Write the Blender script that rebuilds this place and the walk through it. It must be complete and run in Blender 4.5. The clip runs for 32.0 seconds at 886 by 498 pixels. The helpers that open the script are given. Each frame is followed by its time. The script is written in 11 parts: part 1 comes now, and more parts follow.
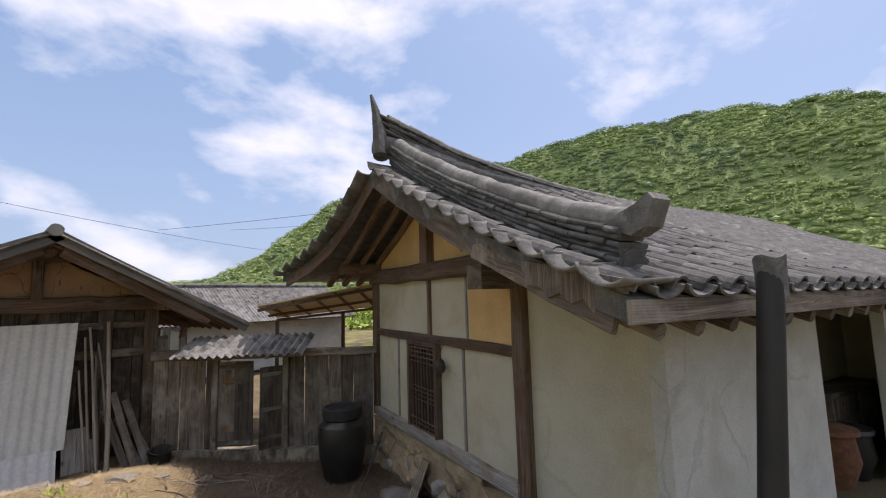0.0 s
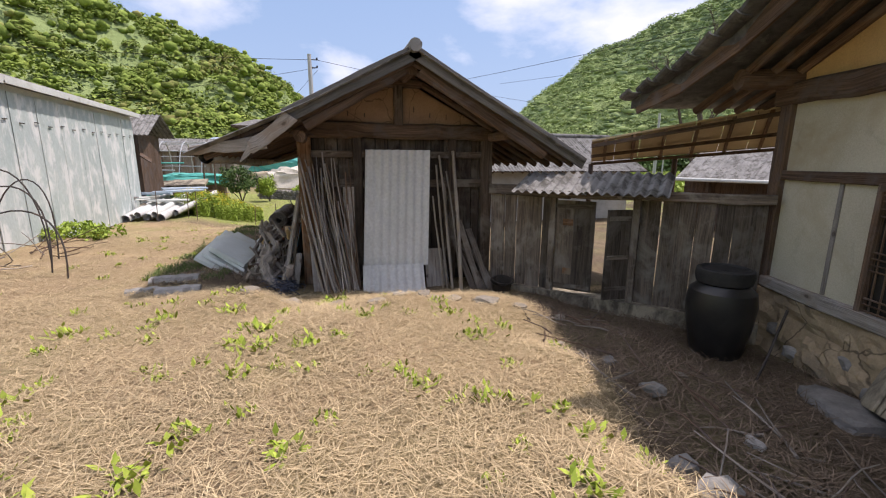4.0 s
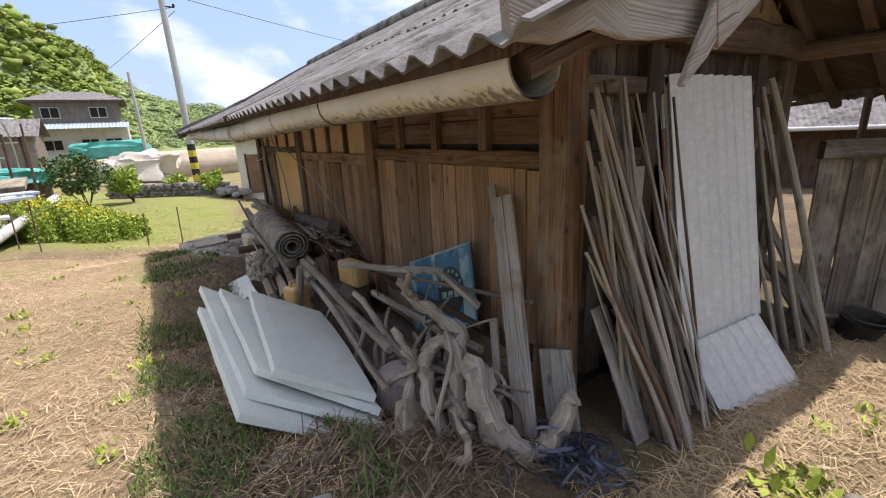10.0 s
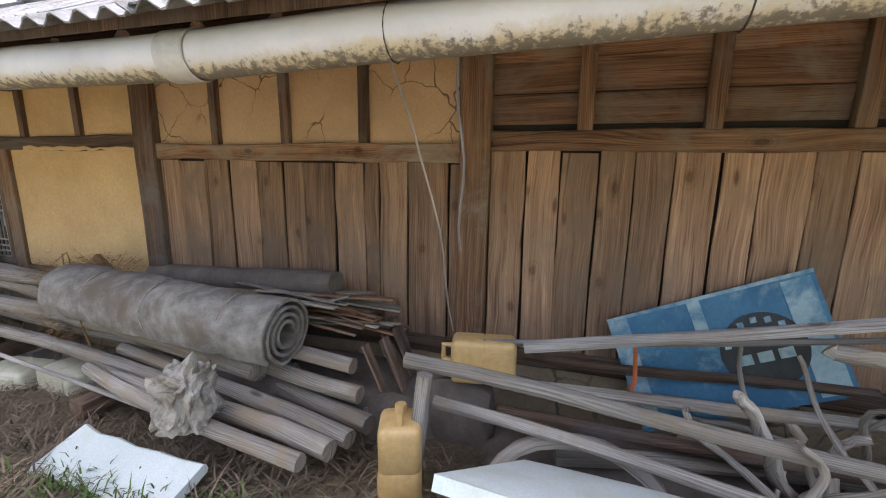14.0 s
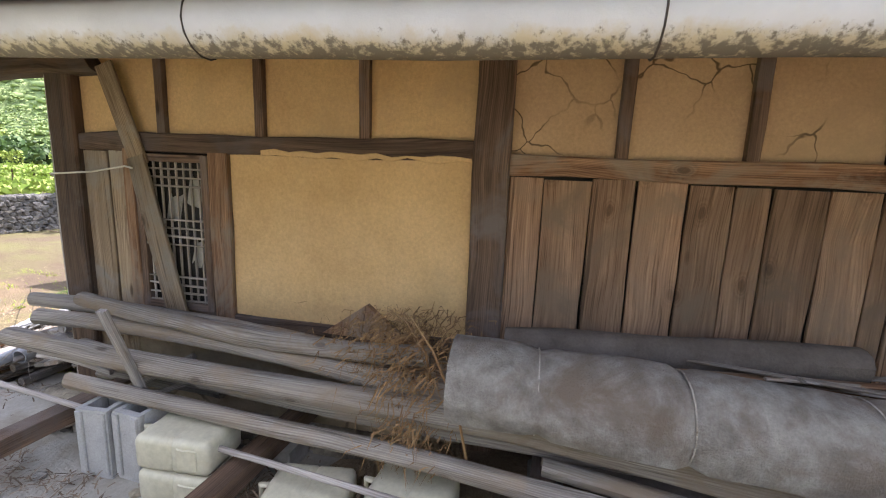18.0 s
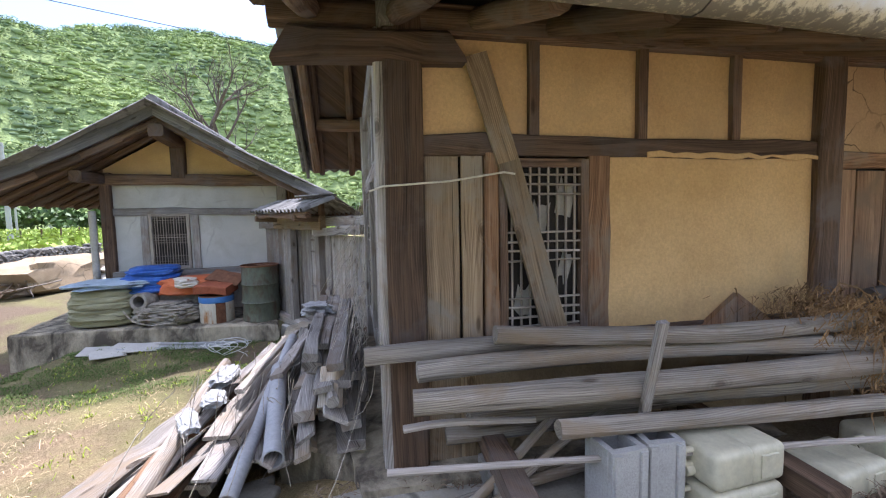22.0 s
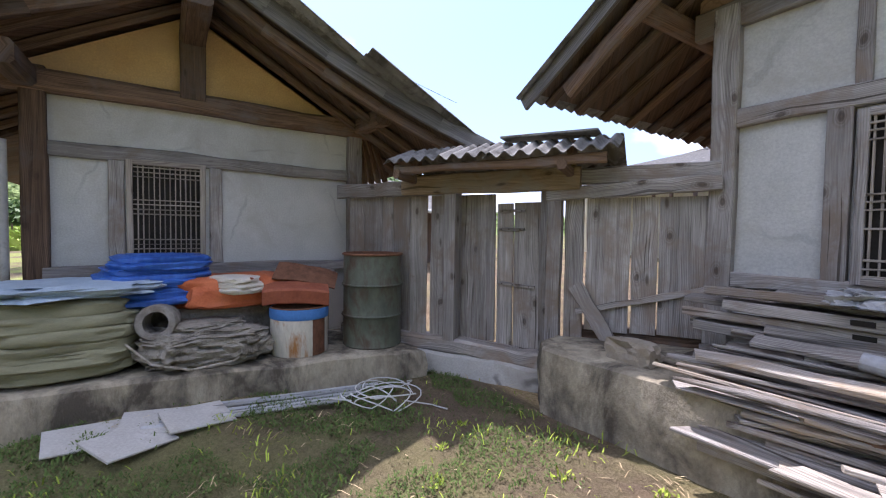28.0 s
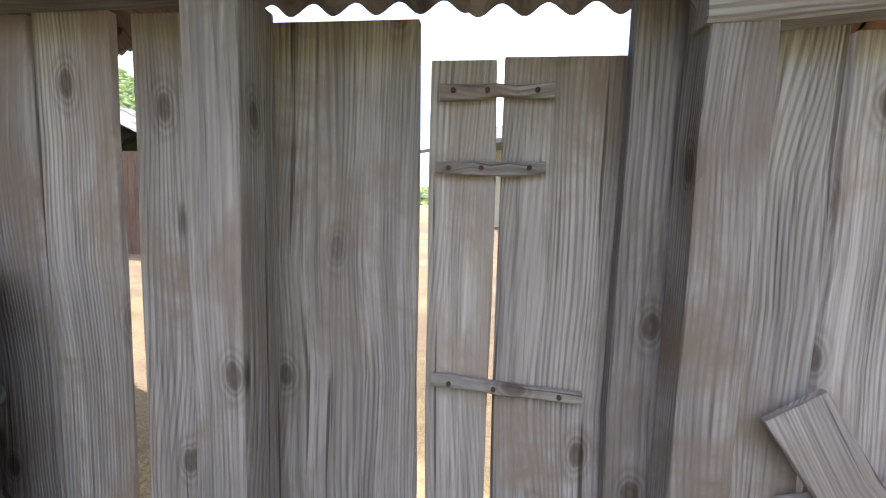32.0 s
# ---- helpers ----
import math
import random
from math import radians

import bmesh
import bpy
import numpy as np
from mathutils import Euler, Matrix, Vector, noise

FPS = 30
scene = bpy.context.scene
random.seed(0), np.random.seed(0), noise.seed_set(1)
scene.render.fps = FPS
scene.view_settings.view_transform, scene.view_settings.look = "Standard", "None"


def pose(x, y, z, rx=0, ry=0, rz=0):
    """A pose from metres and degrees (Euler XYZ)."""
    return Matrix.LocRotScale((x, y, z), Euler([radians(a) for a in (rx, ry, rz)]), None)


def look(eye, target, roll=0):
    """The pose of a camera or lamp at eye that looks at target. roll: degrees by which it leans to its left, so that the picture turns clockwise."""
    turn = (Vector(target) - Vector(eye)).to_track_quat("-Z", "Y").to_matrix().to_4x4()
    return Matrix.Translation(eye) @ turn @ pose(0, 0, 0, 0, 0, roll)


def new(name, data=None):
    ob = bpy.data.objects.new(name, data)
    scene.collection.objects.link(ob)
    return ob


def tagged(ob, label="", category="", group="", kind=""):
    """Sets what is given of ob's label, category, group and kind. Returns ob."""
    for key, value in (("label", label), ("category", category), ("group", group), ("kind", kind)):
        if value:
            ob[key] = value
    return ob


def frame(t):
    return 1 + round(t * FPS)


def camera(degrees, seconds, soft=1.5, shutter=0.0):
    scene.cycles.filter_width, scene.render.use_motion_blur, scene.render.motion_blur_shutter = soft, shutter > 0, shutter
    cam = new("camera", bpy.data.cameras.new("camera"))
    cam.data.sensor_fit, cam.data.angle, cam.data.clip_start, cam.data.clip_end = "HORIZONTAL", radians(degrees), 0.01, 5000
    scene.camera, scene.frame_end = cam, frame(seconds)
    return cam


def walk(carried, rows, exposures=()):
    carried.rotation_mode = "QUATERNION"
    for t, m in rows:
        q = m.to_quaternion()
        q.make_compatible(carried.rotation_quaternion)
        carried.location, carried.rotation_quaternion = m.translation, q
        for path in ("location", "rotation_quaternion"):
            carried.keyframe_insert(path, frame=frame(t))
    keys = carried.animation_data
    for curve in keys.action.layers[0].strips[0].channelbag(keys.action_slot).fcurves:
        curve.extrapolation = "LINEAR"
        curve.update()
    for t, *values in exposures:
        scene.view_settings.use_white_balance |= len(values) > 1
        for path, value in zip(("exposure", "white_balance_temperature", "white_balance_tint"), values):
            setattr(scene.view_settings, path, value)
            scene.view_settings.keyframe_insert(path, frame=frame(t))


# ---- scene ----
cam = camera(92.2, 32.0, 1.15)
PATH = [
    (0, (-0.172, -0.452, 1.676), (1.3, 0.884, 1.899), -1.6),
    (0.5, (-0.237, -0.41, 1.624), (1.025, 1.125, 1.854), -1.5),
    (1, (-0.331, -0.327, 1.545), (0.653, 1.412, 1.628), -1.0),
    (1.5, (-0.452, -0.112, 1.503), (0.269, 1.749, 1.375), -1.1),
    (2, (-0.511, 0.091, 1.413), (-0.031, 2.006, 1.093), -0.7),
    (2.5, (-0.59, 0.405, 1.444), (-0.153, 2.314, 1.035), -0.4),
    (4.5, (-0.77, 1.926, 1.222), (-0.139, 3.783, 0.832), 1.3),
    (5, (-0.927, 2.369, 1.224), (-0.119, 4.158, 0.842), 0.4),
    (5.5, (-1.074, 2.803, 1.168), (-0.251, 4.584, 0.782), -0.4),
    (6, (-1.2, 3.23, 1.185), (-0.302, 4.971, 0.784), 0.2),
    (6.5, (-1.434, 3.645, 1.186), (-0.497, 5.363, 0.775), 0.3),
    (7, (-1.649, 4.084, 1.157), (-0.732, 5.809, 0.726), 0.2),
    (7.5, (-1.847, 4.529, 1.157), (-0.972, 6.273, 0.716), 2.4),
    (8, (-2.118, 4.959, 1.191), (-1.253, 6.7, 0.722), 0.6),
    (8.5, (-2.319, 5.417, 1.16), (-1.464, 7.153, 0.653), -1.4),
    (9, (-2.521, 5.838, 1.183), (-1.636, 7.554, 0.663), -0.6),
    (9.5, (-2.739, 6.263, 1.206), (-1.73, 7.906, 0.676), -1.3),
    (10, (-2.919, 6.756, 1.149), (-1.858, 8.363, 0.611), -2.8),
    (10.5, (-3.118, 7.216, 1.061), (-1.816, 8.646, 0.554), -0.6),
    (11, (-3.269, 7.633, 1.123), (-1.796, 8.884, 0.61), -1.3),
    (11.5, (-3.334, 8.111, 1.087), (-1.75, 9.219, 0.571), -2.8),
    (12, (-3.381, 8.563, 1.098), (-1.665, 9.435, 0.555), -1.4),
    (12.5, (-3.444, 8.997, 1.041), (-1.68, 9.785, 0.525), -1.7),
    (13, (-3.378, 9.442, 1.045), (-1.6, 10.186, 0.513), -0.7),
    (13.5, (-3.437, 9.867, 0.948), (-1.605, 10.512, 0.469), -0.6),
    (14, (-3.506, 10.289, 0.818), (-1.633, 10.868, 0.424), 0.7),
    (14.5, (-3.466, 10.688, 0.749), (-1.574, 11.247, 0.418), -1.2),
    (16.5, (-3.363, 11.967, 0.882), (-1.41, 12.125, 0.482), 0.3),
    (17, (-3.334, 12.273, 0.88), (-1.375, 12.395, 0.494), 0.5),
    (17.5, (-3.287, 12.688, 0.854), (-1.343, 12.984, 0.488), -1.1),
    (18, (-3.33, 13.17, 0.822), (-1.4, 13.564, 0.474), 2.3),
    (18.5, (-3.406, 13.584, 0.832), (-1.488, 14.051, 0.513), 2.0),
    (19, (-3.386, 14.045, 0.792), (-1.478, 14.556, 0.477), -1.6),
    (19.5, (-3.397, 14.491, 0.715), (-1.45, 14.851, 0.433), 0.2),
    (20, (-3.419, 14.91, 0.721), (-1.461, 15.202, 0.436), -1.1),
    (20.5, (-3.399, 15.343, 0.692), (-1.429, 15.533, 0.406), -4.6),
    (21, (-3.414, 15.79, 0.625), (-1.433, 15.691, 0.366), -4.9),
    (21.5, (-3.378, 16.139, 0.614), (-1.411, 15.831, 0.429), -1.8),
    (22, (-3.265, 16.458, 0.57), (-1.315, 16.043, 0.411), -1.1),
    (22.5, (-3.167, 16.809, 0.488), (-1.229, 16.337, 0.352), -0.3),
    (23, (-3.016, 17.116, 0.418), (-1.092, 16.586, 0.282), -0.0),
    (23.5, (-2.761, 17.412, 0.328), (-0.861, 16.8, 0.19), -0.4),
    (24, (-2.533, 17.817, 0.184), (-0.67, 17.099, 0.064), -2.4),
    (24.5, (-2.246, 18.081, 0.127), (-0.47, 17.172, -0.006), -3.3),
    (26.5, (-0.865, 18.927, 0.118), (0.747, 17.746, 0.034), -0.4),
    (27, (-0.542, 19.209, 0.091), (1.092, 18.058, 0.018), -1.0),
    (27.5, (-0.167, 19.418, 0.007), (1.494, 18.306, -0.052), -0.6),
    (28, (0.203, 19.674, 0.041), (1.87, 18.573, -0.038), 0.8),
    (28.5, (0.537, 19.862, 0.053), (2.17, 18.71, -0.031), 1.0),
    (29, (0.94, 19.874, 0.001), (2.407, 18.518, -0.099), 1.2),
    (29.5, (1.340, 19.735, -0.033), (2.690, 18.261, -0.172), 1.4),
    (30, (1.695, 19.438, -0.032), (2.919, 17.866, -0.209), 0.1),
    (30.5, (1.99, 19.007, -0.056), (3.166, 17.404, -0.276), -0.4),
    (31, (2.252, 18.56, -0.047), (3.35, 16.911, -0.323), 1.3),
    (31.5, (2.472, 18.179, -0.022), (3.58, 16.537, -0.302), 1.2),
    (32, (2.657, 17.845, -0.006), (3.796, 16.214, -0.216), 1.4),
]
walk(cam, [(t, look(eye, target, roll)) for t, eye, target, roll in PATH],
     [(0.0, 1.05, 6550, 21), (1.0, 1.08, 6550, 21), (2.0, 1.03, 6500, 22), (5.0, 1.20, 6450, 22), (8.0, 1.10, 6400, 23), (9.0, 1.32, 6400, 22), (10.0, 1.46, 6400, 22), (11.0, 1.68, 6300, 22), (13.0, 2.2, 6200, 20), (14.0, 2.60, 6050, 20), (14.5, 2.62, 6050, 20), (17.0, 2.62, 6120, 22), (18.0, 2.55, 6080, 22), (19.0, 2.14, 5980, 22),
      (20.0, 2.44, 5900, 22), (22.0, 2.34, 5750, 22), (23.0, 2.52, 5720, 23), (24.0, 2.18, 5760, 23), (26.5, 1.84, 5850, 22), (28.0, 1.98, 5900, 25), (29.0, 2.14, 5920, 24), (30.0, 2.54, 6000, 20), (31.0, 3.15, 6100, 20), (32.0, 3.0, 6200, 22)])

# ---- world, sun, exposure ----
SUN_DIR = Vector((0.47, -0.03, 1.0)).normalized()
world = bpy.data.worlds.new("world")
scene.world = world
world.use_nodes = True
wn, wl = world.node_tree.nodes, world.node_tree.links
wn.clear()
w_out = wn.new("ShaderNodeOutputWorld")
w_bg = wn.new("ShaderNodeBackground")
w_sky = wn.new("ShaderNodeTexSky")
w_sky.sky_type = "NISHITA"
w_sky.sun_disc = False
w_sky.sun_elevation = math.asin(SUN_DIR.z)
w_sky.sun_rotation = radians(93)
w_sky.dust_density = 2.5
w_bg.inputs["Strength"].default_value = 0.15
w_co = wn.new("ShaderNodeTexCoord")
w_sep = wn.new("ShaderNodeSeparateXYZ")
w_map = wn.new("ShaderNodeMapping")
w_map.inputs["Location"].default_value = (0.35, 0.2, 0.1)
w_map.inputs["Scale"].default_value = (1.0, 1.0, 1.9)
w_n = wn.new("ShaderNodeTexNoise")
w_n.inputs["Scale"].default_value = 2.3
w_n.inputs["Detail"].default_value = 9
w_n.inputs["Roughness"].default_value = 0.54
w_n.inputs["Distortion"].default_value = 0.1
w_ramp = wn.new("ShaderNodeValToRGB")
w_ramp.color_ramp.elements[0].position = 0.49
w_ramp.color_ramp.elements[1].position = 0.63
w_mix = wn.new("ShaderNodeMixRGB")
w_shade = wn.new("ShaderNodeValToRGB")
w_shade.color_ramp.elements[0].color = (3.15, 3.3, 3.55, 1)
w_shade.color_ramp.elements[1].color = (2.35, 2.55, 2.95, 1)
w_shade.color_ramp.elements[0].position = 0.58
w_shade.color_ramp.elements[1].position = 0.85
w_pale = wn.new("ShaderNodeMixRGB")
w_pale.inputs[0].default_value = 0.82
w_pale.inputs[2].default_value = (0.84, 1.34, 2.05, 1)
wl.new(w_co.outputs["Generated"], w_sep.inputs[0])
wl.new(w_co.outputs["Generated"], w_map.inputs["Vector"])
wl.new(w_map.outputs[0], w_n.inputs["Vector"])
w_low = wn.new("ShaderNodeMapRange")
w_low.inputs["From Min"].default_value = 0.0
w_low.inputs["From Max"].default_value = 0.45
w_low.inputs["To Min"].default_value = 0.26
w_low.inputs["To Max"].default_value = 0.0
w_dim = wn.new("ShaderNodeMixRGB")
w_dim.inputs[2].default_value = (2.1, 2.45, 2.85, 1)
wl.new(w_sep.outputs["Z"], w_low.inputs["Value"])
wl.new(w_low.outputs[0], w_dim.inputs[0])
# Extra cloud cover towards the zenith, added as fill light for the shade.
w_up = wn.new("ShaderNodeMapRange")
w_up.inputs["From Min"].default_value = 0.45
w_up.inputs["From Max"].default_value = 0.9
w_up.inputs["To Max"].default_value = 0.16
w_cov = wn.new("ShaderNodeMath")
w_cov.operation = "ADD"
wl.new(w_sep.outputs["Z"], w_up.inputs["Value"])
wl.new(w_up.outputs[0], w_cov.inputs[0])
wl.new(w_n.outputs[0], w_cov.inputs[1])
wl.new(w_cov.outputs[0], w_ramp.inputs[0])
wl.new(w_n.outputs[0], w_shade.inputs[0])
wl.new(w_ramp.outputs[0], w_mix.inputs[0])
wl.new(w_sky.outputs[0], w_pale.inputs[1])
wl.new(w_pale.outputs[0], w_dim.inputs[1])
wl.new(w_dim.outputs[0], w_mix.inputs[1])
wl.new(w_shade.outputs[0], w_mix.inputs[2])
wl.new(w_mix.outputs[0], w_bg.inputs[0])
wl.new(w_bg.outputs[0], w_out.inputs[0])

sun_data = bpy.data.lights.new("sun", "SUN")
sun_data.energy = 2.1
sun_data.angle = radians(0.6)
sun_data.color = (1.0, 0.95, 0.87)
sun = new("sun", sun_data)
sun.rotation_mode = "QUATERNION"
sun.rotation_quaternion = SUN_DIR.to_track_quat("Z", "Y")
sun.location = (0, 0, 30)

# ---- materials ----
def nodes_of(name):
    m = bpy.data.materials.new(name)
    m.use_nodes = True
    nt = m.node_tree
    return m, nt, nt.nodes, nt.links, nt.nodes["Principled BSDF"]


def ramp(nd, stops):
    r = nd.new("ShaderNodeValToRGB")
    el = r.color_ramp.elements
    while len(el) < len(stops):
        el.new(0.5)
    for e, (p, c) in zip(el, stops):
        e.position = p
        e.color = (*c, 1) if len(c) == 3 else c
    return r


def tex_noise(nd, lk, vec, scale, detail=4, rough=0.55, dist=0.0):
    n = nd.new("ShaderNodeTexNoise")
    n.inputs["Scale"].default_value = scale
    n.inputs["Detail"].default_value = detail
    n.inputs["Roughness"].default_value = rough
    n.inputs["Distortion"].default_value = dist
    lk.new(vec, n.inputs["Vector"])
    return n


def mixc(nd, lk, fac, a, b, mode="MIX"):
    m = nd.new("ShaderNodeMixRGB")
    m.blend_type = mode
    for sock, v in ((m.inputs[0], fac), (m.inputs[1], a), (m.inputs[2], b)):
        if isinstance(v, (int, float)):
            sock.default_value = v
        elif isinstance(v, tuple):
            sock.default_value = (*v, 1)
        else:
            lk.new(v, sock)
    return m


def wood(name, light, dark, seam, rough=0.85, island=False, stain=None, vary=0.5, rings=0.75, knots=0.0):
    """Long-grained timber; the grain runs along the second UV axis of each board."""
    m, nt, nd, lk, bs = nodes_of(name)
    uv = nd.new("ShaderNodeTexCoord")
    info = nd.new("ShaderNodeNewGeometry" if island else "ShaderNodeObjectInfo")
    rnd = info.outputs["Random Per Island" if island else "Random"]
    off = nd.new("ShaderNodeVectorMath")
    off.operation = "ADD"
    mul = nd.new("ShaderNodeMath")
    mul.operation = "MULTIPLY"
    mul.inputs[1].default_value = 37.0
    lk.new(rnd, mul.inputs[0])
    lk.new(uv.outputs["UV"], off.inputs[0])
    lk.new(mul.outputs[0], off.inputs[1])
    def mapped(sx, sy):
        mp = nd.new("ShaderNodeMapping")
        mp.inputs["Scale"].default_value = (sx, sy, 1)
        lk.new(off.outputs[0], mp.inputs["Vector"])
        return mp.outputs[0]
    fine = tex_noise(nd, lk, mapped(150, 3.0), 1.0, 6, 0.6)
    ring = tex_noise(nd, lk, mapped(26, 0.9), 1.0, 5, 0.55, 1.1)
    broad = tex_noise(nd, lk, mapped(5, 1.3), 1.0, 4, 0.6)
    r1 = ramp(nd, [(0.30, dark), (0.5, tuple(0.5 * (a + b) for a, b in zip(light, dark))), (0.68, light)])
    lk.new(ring.outputs[0], r1.inputs[0])
    r2 = ramp(nd, [(0.36, seam), (0.47, (1, 1, 1))])
    lk.new(fine.outputs[0], r2.inputs[0])
    c = mixc(nd, lk, 0.62, r1.outputs[0], r2.outputs[0], "MULTIPLY")
    wv = nd.new("ShaderNodeTexWave")
    wv.wave_type = "BANDS"
    wv.bands_direction = "X"
    wv.inputs["Scale"].default_value = 26.0
    wv.inputs["Distortion"].default_value = 46.0
    wv.inputs["Detail"].default_value = 1.2
    wv.inputs["Detail Scale"].default_value = 0.2
    lk.new(mapped(1.0, 0.16), wv.inputs["Vector"])
    r4 = ramp(nd, [(0.12, tuple(0.35 + 0.5 * q for q in seam)), (0.62, (1.06, 1.06, 1.06))])
    lk.new(wv.outputs["Fac"], r4.inputs[0])
    gate = tex_noise(nd, lk, mapped(9, 1.1), 1.0, 3)
    gr = ramp(nd, [(0.38, (0.15 * rings,) * 3), (0.62, (rings,) * 3)])
    lk.new(gate.outputs[0], gr.inputs[0])
    c = mixc(nd, lk, gr.outputs[0], c.outputs[0], r4.outputs[0], "MULTIPLY")
    r3 = ramp(nd, [(0.3, (0.62, 0.6, 0.58)), (0.7, (1.12, 1.1, 1.08))])
    lk.new(broad.outputs[0], r3.inputs[0])
    c = mixc(nd, lk, 0.8, c.outputs[0], r3.outputs[0], "MULTIPLY")
    if stain:
        sn = tex_noise(nd, lk, mapped(3.0, 2.2), 1.0, 5, 0.65, 0.6)
        sr = ramp(nd, [(0.48, (0, 0, 0)), (0.66, (1, 1, 1))])
        lk.new(sn.outputs[0], sr.inputs[0])
        c = mixc(nd, lk, sr.outputs[0], c.outputs[0], stain)
    if knots:
        warp = tex_noise(nd, lk, mapped(14, 7), 1.0, 2)
        wob = nd.new("ShaderNodeMixRGB")
        wob.inputs[0].default_value = 0.07
        lk.new(mapped(4.0, 2.3), wob.inputs[1])
        lk.new(warp.outputs[1], wob.inputs[2])
        vo = nd.new("ShaderNodeTexVoronoi")
        vo.voronoi_dimensions = "2D"
        vo.inputs["Scale"].default_value = 1.0
        lk.new(wob.outputs[0], vo.inputs["Vector"])
        kr = ramp(nd, [(0.0, (0.40, 0.30, 0.21)), (0.035, (0.22, 0.19, 0.16)), (0.06, (0.40, 0.35, 0.31)), (0.075, (0.85, 0.82, 0.8)), (0.09, (0.6, 0.57, 0.54)), (0.11, (1, 1, 1)), (0.135, (0.78, 0.76, 0.74)), (0.17, (1, 1, 1))])
        lk.new(vo.outputs["Distance"], kr.inputs[0])
        few = ramp(nd, [(0.53, (0, 0, 0)), (0.56, (knots,) * 3)])
        lk.new(vo.outputs["Color"], few.inputs[0])
        c = mixc(nd, lk, few.outputs[0], c.outputs[0], kr.outputs[0], "MULTIPLY")
        chk = tex_noise(nd, lk, mapped(34, 0.7), 1.0, 3, 0.5)
        cr = ramp(nd, [(0.655, (1, 1, 1)), (0.685, (0.22, 0.2, 0.18))])
        lk.new(chk.outputs[0], cr.inputs[0])
        c = mixc(nd, lk, knots, c.outputs[0], cr.outputs[0], "MULTIPLY")
    kn = nd.new("ShaderNodeTexVoronoi")
    kn.inputs["Scale"].default_value = 1.0
    lk.new(mapped(5.5, 1.7), kn.inputs["Vector"])
    kr = ramp(nd, [(0.045, (0.25, 0.2, 0.16)), (0.10, (1, 1, 1))])
    lk.new(kn.outputs["Distance"], kr.inputs[0])
    c = mixc(nd, lk, 0.75, c.outputs[0], kr.outputs[0], "MULTIPLY")
    rv = ramp(nd, [(0.0, (1 - vary, 1 - vary, 1 - vary)), (1.0, (1 + 0.35 * vary, 1 + 0.33 * vary, 1 + 0.3 * vary))])
    lk.new(rnd, rv.inputs[0])
    c = mixc(nd, lk, 1.0, c.outputs[0], rv.outputs[0], "MULTIPLY")
    lk.new(c.outputs[0], bs.inputs["Base Color"])
    bs.inputs["Roughness"].default_value = rough
    bs.inputs["Specular IOR Level"].default_value = 0.25
    add = nd.new("ShaderNodeMath")
    add.operation = "ADD"
    half = nd.new("ShaderNodeMath")
    half.operation = "MULTIPLY"
    half.inputs[1].default_value = 0.3
    lk.new(wv.outputs["Fac"], half.inputs[0])
    lk.new(fine.outputs[0], add.inputs[0])
    lk.new(half.outputs[0], add.inputs[1])
    bp = nd.new("ShaderNodeBump")
    bp.inputs["Strength"].default_value = 0.55
    bp.inputs["Distance"].default_value = 0.006
    lk.new(add.outputs[0], bp.inputs["Height"])
    lk.new(bp.outputs[0], bs.inputs["Normal"])
    return m


